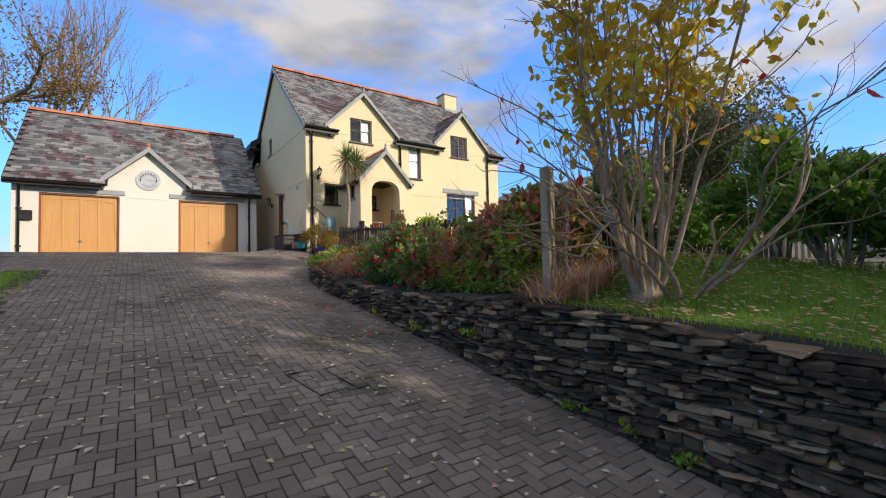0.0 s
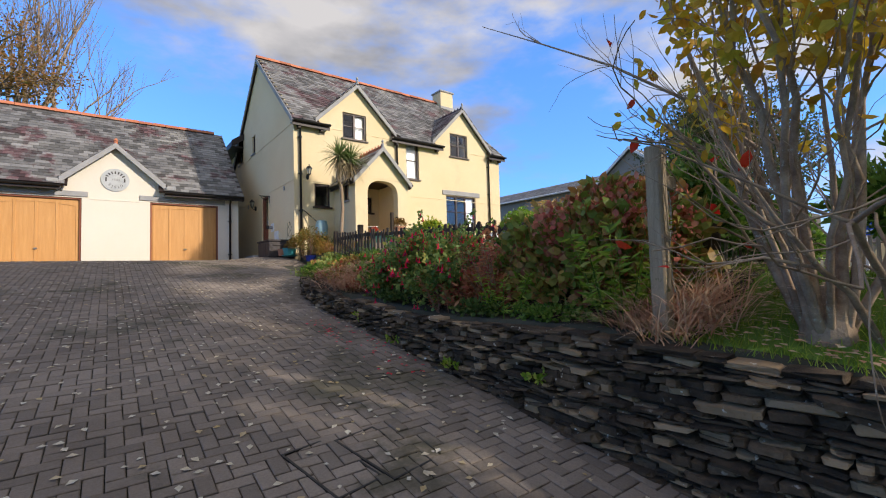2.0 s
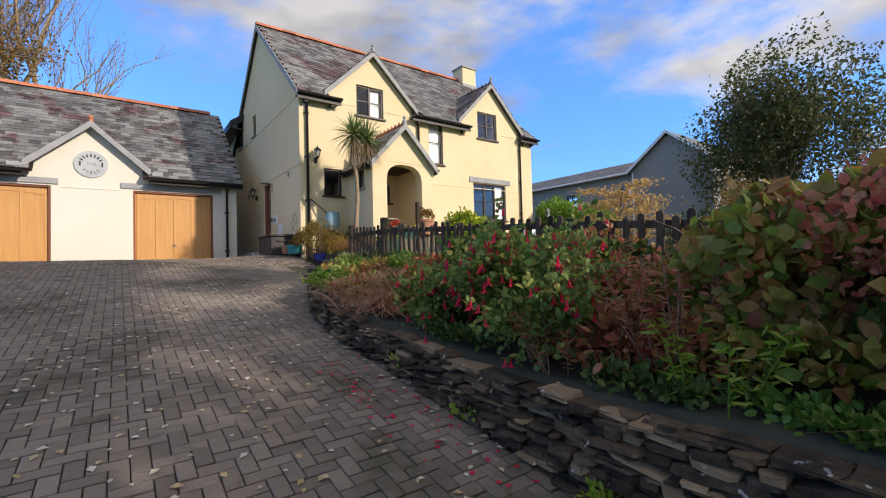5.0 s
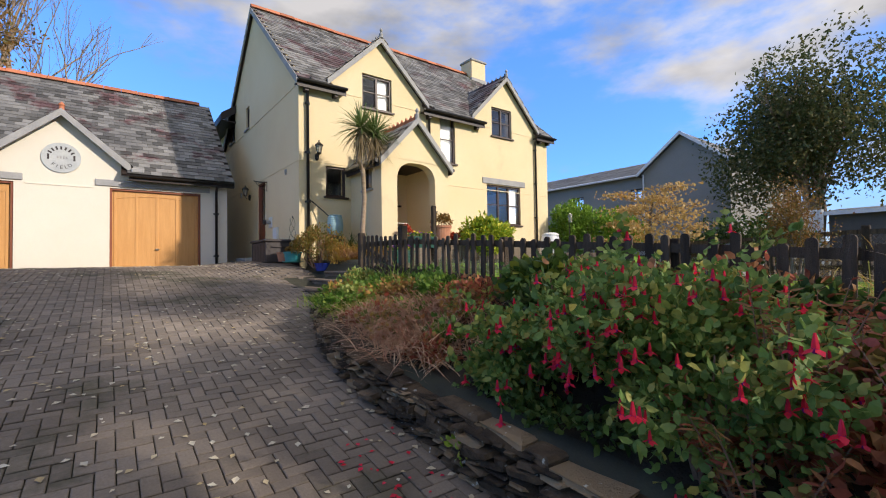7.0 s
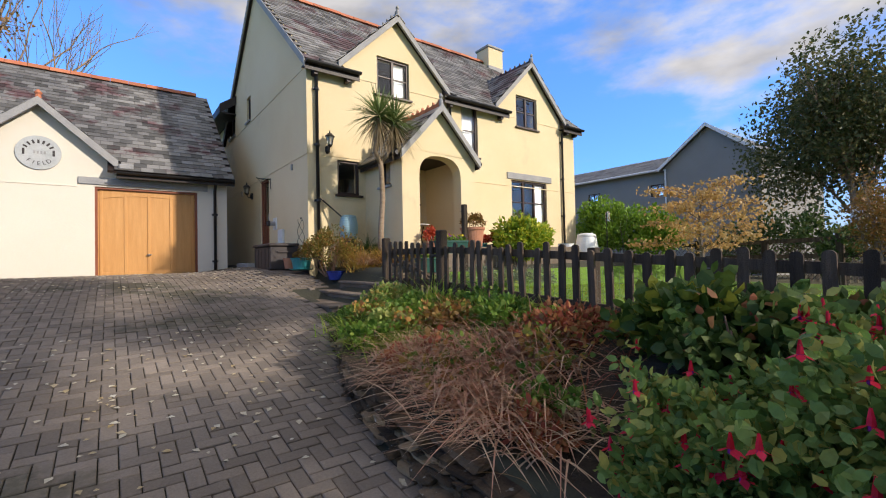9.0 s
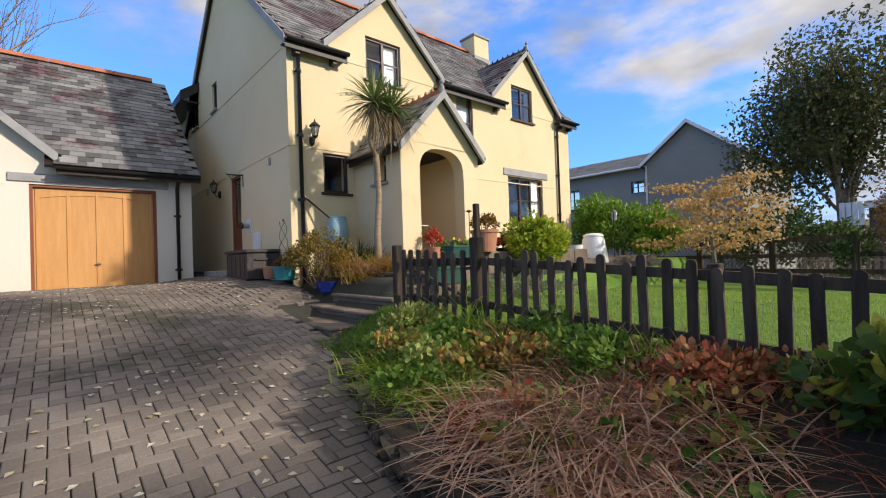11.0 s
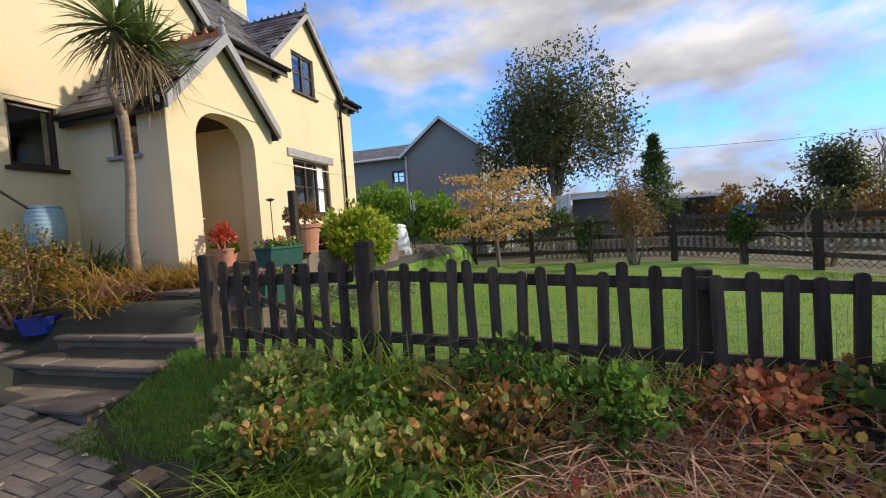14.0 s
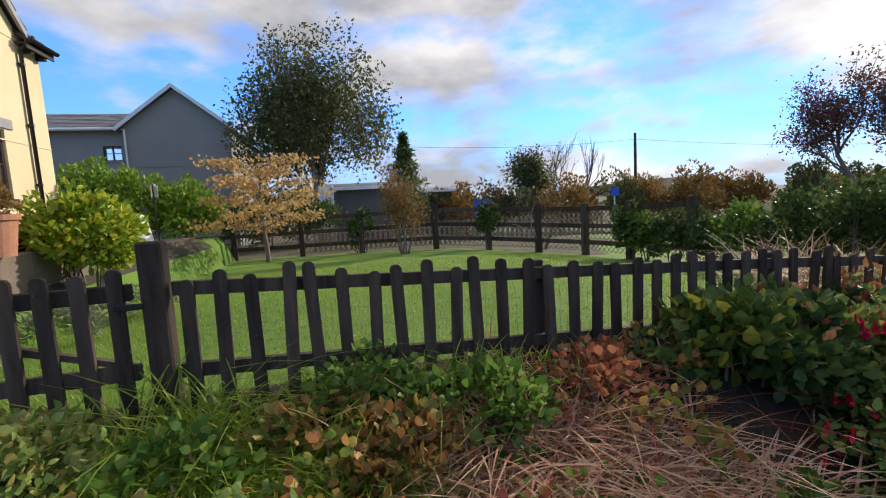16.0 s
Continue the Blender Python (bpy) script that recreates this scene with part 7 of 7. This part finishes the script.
def trough(label, x, y, z, L, seed):
    t = thing("planter_trough", label, "planter")
    part("trough_body", Mesh().prism([(y - 0.08, z), (y + 0.08, z), (y + 0.11, z + 0.2), (y - 0.11, z + 0.2)], "x", x, x + L), GREENPOT, t)
    part("rim", Mesh().box(x - 0.015, x + L + 0.015, y - 0.125, y + 0.125, z + 0.2, z + 0.23, 0.006), GREENPOT, t)
    rng = np.random.default_rng(seed)
    f = thing("pansies", "yellow and purple pansies in a trough", "flowers")
    p = np.stack([rng.uniform(x, x + L, 260), rng.uniform(y - 0.1, y + 0.1, 260), z + 0.22 + rng.uniform(0, 0.07, 260)], 1)
    part("foliage", leaves("foliage", p, 0.05, L_GREEN, rng, 0.6), L_GREEN, f)
    for nm, mt in (("yellow_bloom", L_PANSY), ("purple_bloom", L_PURPLE)):
        q = p[rng.integers(260, size=34)] + [0, 0, 0.035]
        part(nm, leaves(nm, q, 0.04, mt, rng, 1.0, 0.6), mt, f)


L_PANSY = leafmat("pansy_yellow", [(0.75, 0.55, 0.03), (0.8, 0.65, 0.1)], 0.3)
trough("dark green plastic trough on the terrace kerb", 6.45, 12.9, 2.72, 0.6, 341)
trough("dark green plastic trough behind the gate", 5.75, 12.45, 2.42, 0.45, 342)
bl = thing("trough_blocks", "stacked stone blocks under the green trough", "blocks")
part("block", Mesh().box(6.45, 6.85, 12.8, 13.0, 2.2, 2.72, 0.015), STEPSTONE, bl)
part("block", Mesh().box(5.74, 6.2, 12.4, 12.6, 2.1, 2.42, 0.015), STEPSTONE, bl)


def cafe_table():
    t = thing("bistro_table", "small round white topped metal table in porch", "table")
    c = (7.55, 15.15, 2.72)
    part("tabletop", Mesh().lathe([(0.28, 0.68), (0.3, 0.69), (0.3, 0.705), (0.27, 0.71)], c, 24), WHITEP, t)
    for k in range(3):
        a = k * 2.1
        part("leg", Mesh().tube([(c[0] + 0.22 * math.cos(a), c[1] + 0.22 * math.sin(a), c[2]), (c[0] + 0.08 * math.cos(a), c[1] + 0.08 * math.sin(a), c[2] + 0.4), (c[0] + 0.16 * math.cos(a), c[1] + 0.16 * math.sin(a), c[2] + 0.68)], 0.012, 6), IRON, t)
    ch = thing("wooden_chair", "light wooden slatted chair in the porch", "chair")
    x, y, z = 7.1, 15.2, 2.72
    part("seat", Mesh().box(x, x + 0.4, y, y + 0.4, z + 0.42, z + 0.45, 0.01), OAKDOOR, ch)
    for dx, dy, h in ((0.02, 0.02, 0.42), (0.36, 0.02, 0.42), (0.02, 0.36, 0.9), (0.36, 0.36, 0.9)):
        part("leg", Mesh().box(x + dx, x + dx + 0.03, y + dy, y + dy + 0.03, z, z + h, 0.005), OAKDOOR, ch)
    for dz in (0.6, 0.7, 0.8):
        part("slat", Mesh().box(x + 0.05, x + 0.36, y + 0.365, y + 0.38, z + dz, z + dz + 0.06, 0.004), OAKDOOR, ch)


cafe_table()
cb = thing("compost_bin", "pale grey domed plastic compost bin", "compost bin")
part("bin_body", Mesh().lathe([(0.33, 0), (0.3, 0.3), (0.24, 0.62), (0.22, 0.66)], (11.5, 13.4, 2.45), 24), WHITEP, cb, smooth=True)
part("lid", Mesh().lathe([(0.235, 0.66), (0.23, 0.7), (0.15, 0.74), (0.04, 0.75)], (11.5, 13.4, 2.45), 24), WHITEP, cb)
cb = thing("white_bucket", "white plastic tub beside the bushes", "tub")
part("tub_body", Mesh().lathe([(0.16, 0), (0.19, 0.42), (0.2, 0.43)], (10.6, 13.35, 2.5), 18), WHITEP, cb)
bf = thing("bird_feeder", "thin metal pole with a bird feeder", "bird feeder")
part("pole", Mesh().tube([(12.1, 13.2, 2.4), (12.1, 13.2, 3.75)], 0.012, 6), IRON, bf)
part("feeder", Mesh().lathe([(0.05, 3.5), (0.06, 3.52), (0.06, 3.72), (0.02, 3.76)], (12.16, 13.2, 0), 10), LAMPGLASS, bf)
st = thing("garden_ornament", "thin rusty metal flower stake by the porch", "ornament")
part("stake", Mesh().tube([(7.75, 13.75, 2.6), (7.75, 13.75, 3.6)], 0.007, 5), IRON, st)
part("petals", Mesh().lathe([(0.01, 3.58), (0.07, 3.61), (0.02, 3.63)], (7.75, 13.75, 0), 6), IRON, st)
for x, y in ((6.2, 12.6), (6.9, 12.3), (7.6, 12.35), (8.0, 12.0)):
    bush("lavender", "grey green lavender mound along the terrace edge", (x, y, foot(x, y) + 0.16), (0.36, 0.3, 0.24), 900, 0.06, leafmat("leaf_lavender", [(0.16, 0.2, 0.12), (0.22, 0.26, 0.17), (0.28, 0.28, 0.12)], 0.25), int(400 + x * 10), 0, None, 14, 0.2, 2.0, "plant", group="lavender edging")


# ---- boundary fence ----
def boundary_fence():
    f = thing("boundary_fence", "dark three rail post fence with wire netting and ivy", "fence")
    line = [(16.2, 15.0), (15.9, 12.6), (15.5, 10.8), (14.9, 9.2), (14.1, 7.3), (13.3, 6.1), (12.3, 5.2), (11.4, 4.5), (10.2, 4.25), (8.6, 4.3)]
    for i, (x, y) in enumerate(line):
        z = land_z(x, y)
        part("post", Mesh().box(x - 0.07, x + 0.07, y - 0.07, y + 0.07, z - 0.2, z + 1.18, 0.015), OLDWOOD, f)
    for (xa, ya), (xb, yb) in zip(line[:-1], line[1:]):
        za, zb = land_z(xa, ya), land_z(xb, yb)
        n = Vector((yb - ya, xa - xb, 0)).normalized() * 0.02
        for h in (0.25, 0.62, 1.0):
            a, b, u = Vector((xa, ya, za + h)), Vector((xb, yb, zb + h)), Vector((0, 0, 0.1))
            part("rail", Mesh().add([a - n, b - n, b - n + u, a - n + u, a + n, b + n, b + n + u, a + n + u], [(0, 1, 2, 3), (4, 5, 6, 7), (0, 1, 5, 4), (3, 2, 6, 7), (0, 3, 7, 4), (1, 2, 6, 5)]), OLDWOOD, f)
        m = Mesh()
        d, L = Vector((xb - xa, yb - ya, zb - za)), math.hypot(xb - xa, yb - ya)
        k = int(L / 0.12)
        for s in (-1, 1):
            for j in range(-8, k + 8):
                pts = [(xa + d.x * t, ya + d.y * t, za + d.z * t + 0.1 + h) for t, h in (((j + s * q) / k, 0.125 * q) for q in range(0, 9)) if 0 <= t <= 1]
                if len(pts) > 1:
                    m.tube(pts, 0.006, 3, False)
        part("netting", m, OLDWOOD, f)
    for i, (x, y) in enumerate(((14.9, 9.2), (13.3, 6.1), (10.2, 4.3))):
        bush("ivy", "dark ivy climbing over a fence post", (x - 0.05, y, land_z(x, y) + 0.65), (0.3, 0.35, 0.65), 800, 0.08, L_DARK, 420 + i, 3, BARK, 12, 0.8, 1.6, "ivy", group="ivy on the boundary fence")


boundary_fence()


# ---- the neighbours ----
def neighbour_house():
    h = thing("neighbour_house", "grey rendered neighbouring house with slate roof", "house")
    m = Mesh()
    panel(m, "x", 27.1, 27.5, 14.35, 19.0, 0.8, 7.55, [])
    m.prism([(14.35, 7.55), (19.0, 7.55), (16.68, 9.3)], "x", 27.1, 27.5)
    part("gable_wall", m, GREYWALL, h)
    part("side_wall", Mesh().box(27.5, 38, 14.35, 14.7, 0.8, 7.55), GREYWALL, h)
    m = Mesh()
    panel(m, "x", 27.6, 28.0, 19.0, 32.0, 0.8, 7.5, [(19.3, 20.1, 6.0, 6.72), (23.5, 24.4, 5.4, 6.7)])
    part("wing_wall", m, GREYWALL, h)
    r = part("roof", Mesh(), FARSLATE, h)
    for s in (-1, 1):
        y = 16.68 + s * 2.55
        part("roof_slope", Mesh().slab([(26.85, y, 7.42), (38, y, 7.42), (38, 16.68, 9.45), (26.85, 16.68, 9.45)], (0, 0, -0.1)), FARSLATE, r)
        part("barge_board", Mesh().prism([(y, 7.28), (16.68, 9.3), (16.68, 9.5), (y, 7.48)], "x", 26.78, 26.86), WHITEP, r, "white painted barge board")
    slates(r, (27.3, 19.0, 7.5), (0, 1, 0), (1, 0, 0.42), 13, 3.4, lambda u, v: True, 0, (0.5, 0.32), FARSLATE)
    part("roof_slope", Mesh().slab([(27.3, 18.4, 7.5), (27.3, 32, 7.5), (30.4, 32, 8.8), (30.4, 17.0, 8.8)], (0, 0, -0.1)), FARSLATE, r)
    part("roof_slope", Mesh().slab([(33.5, 18.4, 7.5), (33.5, 32, 7.5), (30.4, 32, 8.8), (30.4, 17.0, 8.8)], (0, 0, -0.1)), FARSLATE, r)
    part("gutter", Mesh().tube([(27.2, 19.05, 7.46), (27.2, 32, 7.46)], 0.07, 8), WHITEP, r)
    part("downpipe", Mesh().tube([(27.02, 18.92, 7.4), (27.02, 18.92, 1.0)], 0.045, 8), WHITEP, h)
    part("render_line", Mesh().box(27.08, 27.1, 14.35, 19.0, 5.6, 5.65), GREYWALL, h)
    return h


neighbour_house()
window("window_10", "small white sash window of the grey house", 19.3, 20.1, 6.0, 6.72, 27.6, 2, 2, axis="x")
window("window_11", "sash window of the grey house", 23.5, 24.4, 5.4, 6.7, 27.6, 2, 2, axis="x")


DARKWALL = mat("dark_outbuilding", (0.09, 0.085, 0.075), (0.14, 0.13, 0.115), 0.5, 40, 0.9, 0.3)


def shed(label, x, y0, y1, z0, z1, pale):
    s = thing("outbuilding", label, "shed")
    part("shed_wall", Mesh().box(x, x + 3.0, y0, y1, z0, z1, 0.01), DARKWALL, s)
    part("shed_roof", Mesh().slab([(x - 0.3, y0 - 0.3, z1 + 0.1), (x - 0.3, y1 + 0.3, z1 + 0.1), (x + 3.2, y1 + 0.3, z1 + 0.45), (x + 3.2, y0 - 0.3, z1 + 0.45)], (0, 0, -0.09)), FARSLATE, s)
    part("roof_edge", Mesh().box(x - 0.34, x - 0.3, y0 - 0.3, y1 + 0.3, z1 - 0.02, z1 + 0.12), WHITEP, s)
    return s


s = shed("low grey outbuilding with pale roof edge", 22.6, 7.2, 9.6, 1.0, 3.9, False)
for i in range(4):
    part("corrugated_sheet", Mesh().tube([(22.2, 9.75 + i * 0.16, 2.0), (22.25, 9.75 + i * 0.16, 4.1)], 0.08, 8), WHITEP, s, "pale corrugated sheet")
shed("long grey outbuilding beyond the garden", 33, 1.2, 5.2, 0.6, 3.9, False)

# low terrace of palings, sign, pole
pf = thing("paling_fence", "low grey paling fence beyond the boundary", "fence")
me = Mesh().box(-0.012, 0.012, -0.045, 0.045, 0, 0.75, 0.004).mesh("pale")
me.materials.append(GREYWOOD)
for i in range(60):
    o = new("pale", me)
    o.parent, o.location = pf, (17.5 - 0.03 * i, 10.5 - i * 0.16, 1.75)
part("rail", Mesh().tube([(17.53, 10.5, 2.3), (15.73, 1.0, 2.3)], 0.03, 4), GREYWOOD, pf)
sg = thing("sale_board", "blue and white estate board on a post", "sign")
part("post", Mesh().box(17.86, 17.93, 4.55, 4.62, 1.5, 3.25, 0.006), WHITEP, sg)
part("board", Mesh().box(17.8, 17.83, 4.32, 4.88, 2.55, 3.12, 0.004), BLUESIGN, sg)
for z, w in ((2.98, 0.14), (2.84, 0.36), (2.68, 0.4)):
    part("print_bar", Mesh().box(17.792, 17.8, 4.6 - w / 2, 4.6 + w / 2, z - 0.03, z + 0.03), WHITEP, sg)
sg = thing("sale_board", "small distant blue board", "sign")
part("post", Mesh().box(30.0, 30.08, -10.0, -9.92, 1.0, 3.4, 0.006), WHITEP, sg)
part("board", Mesh().box(29.95, 29.99, -10.3, -9.6, 2.9, 3.5, 0.004), BLUESIGN, sg)
ps = thing("telegraph_pole", "dark wooden telegraph pole", "pole")
part("pole_shaft", Mesh().tube([(40, -19.7, 0.5), (40, -19.7, 8.8)], [0.17, 0.12], 10), OLDWOOD, ps)
part("cable", Mesh().tube([(40 + 6 * t, -19.7 - 60 * t, 8.2 - 3 * t * (1 - t)) for t in np.linspace(0, 1, 9)], 0.02, 4), IRON, ps)
part("cable", Mesh().tube([(40 - 10 * t, -19.7 + 42 * t, 8.2 - 4 * t * (1 - t)) for t in np.linspace(0, 1, 9)], 0.012, 4), IRON, ps)
hl = thing("far_hill", "low brown wooded hill on the horizon", "hill", kind="structure")
hm = Mesh()
hp = [(260 + 20 * math.sin(a * 3), -320 + a * 30) for a in range(24)]
for i, (a, b) in enumerate(zip(hp[:-1], hp[1:])):
    za, zb = 9 + 4 * math.sin(i * 0.7), 9 + 4 * math.sin((i + 1) * 0.7)
    hm.add([(a[0], a[1], -2), (b[0], b[1], -2), (b[0] + 40, b[1], zb), (a[0] + 40, a[1], za), (a[0] + 120, a[1], -2), (b[0] + 120, b[1], -2)], [(0, 1, 2, 3), (3, 2, 5, 4)])
part("hill_side", hm, mat("heath", (0.16, 0.1, 0.06), (0.12, 0.12, 0.06), 0.05, 2, 0.95, 0.3), hl)

# drain cover and fallen leaves on the drive
mc = thing("drain_cover", "two recessed block filled drain covers in drive", "drain cover")
for dx in (0, 0.36):
    for a, b, c, d in ((0, 0.34, 0, 0.015), (0, 0.34, 0.6, 0.615), (0, 0.015, 0.015, 0.6), (0.325, 0.34, 0.015, 0.6)):
        o = part("cover_edge", Mesh().box(a, b, c, d, 0, 0.012), IRON, mc)
        o.matrix_basis = pose(1.52 + dx, 4.2, drive_z(4.2) - 0.004, math.degrees(math.atan(0.15)), 0, 12)
RF = np.random.default_rng(17)


def leaf_litter(name, label, n, x0, x1, y0, y1, size, material, lift):
    x, y = RF.uniform(x0, x1, n), RF.uniform(y0, y1, n)
    ok = np.array([b < 12.7 and a < edge_x(b) - 0.03 or b >= 14.5 and a < 5.0 or lift > 0.02 for a, b in zip(x, y)])
    x, y = x[ok], y[ok]
    p = np.array([(a, b, (drive_at(a, b) if lift <= 0.02 else foot(a, b)) + lift) for a, b in zip(x, y)])
    m = len(p)
    ang = RF.uniform(0, 6.28, m)
    s = size * RF.uniform(0.6, 1.3, m)
    d = np.stack([np.cos(ang), np.sin(ang), 0.14 * np.sin(ang)], 1) * s[:, None]
    w = np.stack([-np.sin(ang), np.cos(ang), 0.14 * np.cos(ang)], 1) * (s * 0.35)[:, None]
    up = np.array([0, 0, 1.0]) * (s * 0.12)[:, None]
    v = np.stack([p - d * 0.5, p + w + up, p + d * 0.5 + up * 0.5, p - w + up], 1).reshape(-1, 3)
    k = np.arange(m)[:, None] * 4
    f = np.concatenate([k + [0, 1, 2], k + [0, 2, 3]], 0)
    tagged(new(name, raw_mesh(name, v.tolist(), f.tolist(), material)), label, "leaves", kind="stuff")


leaf_litter("fallen_leaves", "pale fallen leaves scattered over the drive", 2400, -3, 4.4, 1, 19, 0.055, L_FALLEN, 0.006)
leaf_litter("fallen_petals", "fallen red fuchsia flowers at the wall foot", 90, 2.7, 3.28, 5.6, 8.2, 0.04, L_FUCHSIA, 0.008)
leaf_litter("bank_leaves", "brown fallen leaves in the grass under the tree", 1300, 3.5, 5.6, 0, 3.4, 0.06, L_STRAW, 0.05)
# small weeds at the foot and in the joints of the wall
for i, (x, y, dz) in enumerate(((3.28, 2.4, 0.1), (3.26, 2.9, 0.05), (3.25, 1.9, 0.05), (3.27, 4.3, 0.35), (3.27, 5.4, 0.1), (3.3, 7.5, 0.15), (3.72, 10.75, 0.1), (3.3, 6.6, 0.05))):
    bush("wall_weed", "small green weed in the wall", (x, y, drive_z(y) + dz), (0.09, 0.14, 0.07), 60, 0.045, L_GRASS, 440 + i, 0, None, 8, 0.6, -3, "weed", group="weeds in the wall")


# ---- block paving, in herringbone ----
def paving():
    d = thing("driveway", "grey block paved driveway in herringbone pattern", "driveway", kind="structure")
    rng = np.random.default_rng(21)
    turn = PAVE_TURN
    W, L = 0.1, 0.2
    gapv = 0.0035
    def block(w, l):
        x, y, c = w / 2 - gapv, l / 2 - gapv, 0.006
        m = Mesh()
        v = [(-x, -y, -0.03), (x, -y, -0.03), (x, y, -0.03), (-x, y, -0.03), (-x, -y, -0.004), (x, -y, -0.004), (x, y, -0.004), (-x, y, -0.004),
             (-x + c, -y + c, 0), (x - c, -y + c, 0), (x - c, y - c, 0), (-x + c, y - c, 0)]
        f = [(8, 9, 10, 11)] + [(i, (i + 1) % 4, (i + 1) % 4 + 4, i + 4) for i in range(4)] + [(i + 4, (i + 1) % 4 + 4, (i + 1) % 4 + 8, i + 8) for i in range(4)]
        return m.add(v, f)
    shapes = (block(W, L), block(L, W))
    mes = []
    for s in shapes:
        me = s.mesh("paver")
        me.materials.append(PAVER)
        mes.append(me)
    c, s = math.cos(turn), math.sin(turn)
    cells = []
    R = 150
    for j in range(-R, R):
        for i in range(-R, R):
            k = (i - j) % 4
            if k == 0:
                cells.append((1, (i + 1) * W, (j + 0.5) * W))
            elif k == 3:
                cells.append((0, (i + 0.5) * W, (j + 1) * W))
    near, far = [], []
    for kind, u, v in cells:
        x, y = u * c - v * s + 1.0, u * s + v * c + 7.0
        if not (-4.6 < x and -7 < y < 19.2):
            continue
        e = edge_x(y) + 0.02 if y < 12.8 else (4.38 if y < 14.5 else 5.1)
        if x > e or (x < -1.35 + 0.15 * math.sin(y * 1.7) and y < 12.6):
            continue
        z = drive_at(x, y)
        slope = math.atan((drive_z(y + 0.1) - drive_z(y - 0.1)) / 0.2)
        mx = pose(x, y, z + rng.normal() * 0.0022, math.degrees(slope) + rng.normal() * 0.6, rng.normal() * 0.6, 0) @ pose(0, 0, 0, 0, 0, math.degrees(turn) + rng.normal() * 0.5)
        near.append((math.hypot(x - 2.4, y - 8.6), mx, kind))
    near.sort(key=lambda q: q[0])
    rest = Mesh()
    for i, (dd, mx, kind) in enumerate(near):
        if i < 300:
            ob = new("paver", mes[kind])
            ob.parent, ob.matrix_basis = d, mx
        else:
            rest.add([mx @ Vector(q) for q in shapes[kind].v], shapes[kind].f)
    me = bpy.data.meshes.new("paving")
    me.from_pydata(rest.v, [], rest.f)
    me.materials.append(PAVER)
    ob = new("paving", me)
    ob.parent = d
    tagged(ob, kind="stuff")


PAVE_TURN = radians(0)
paving()
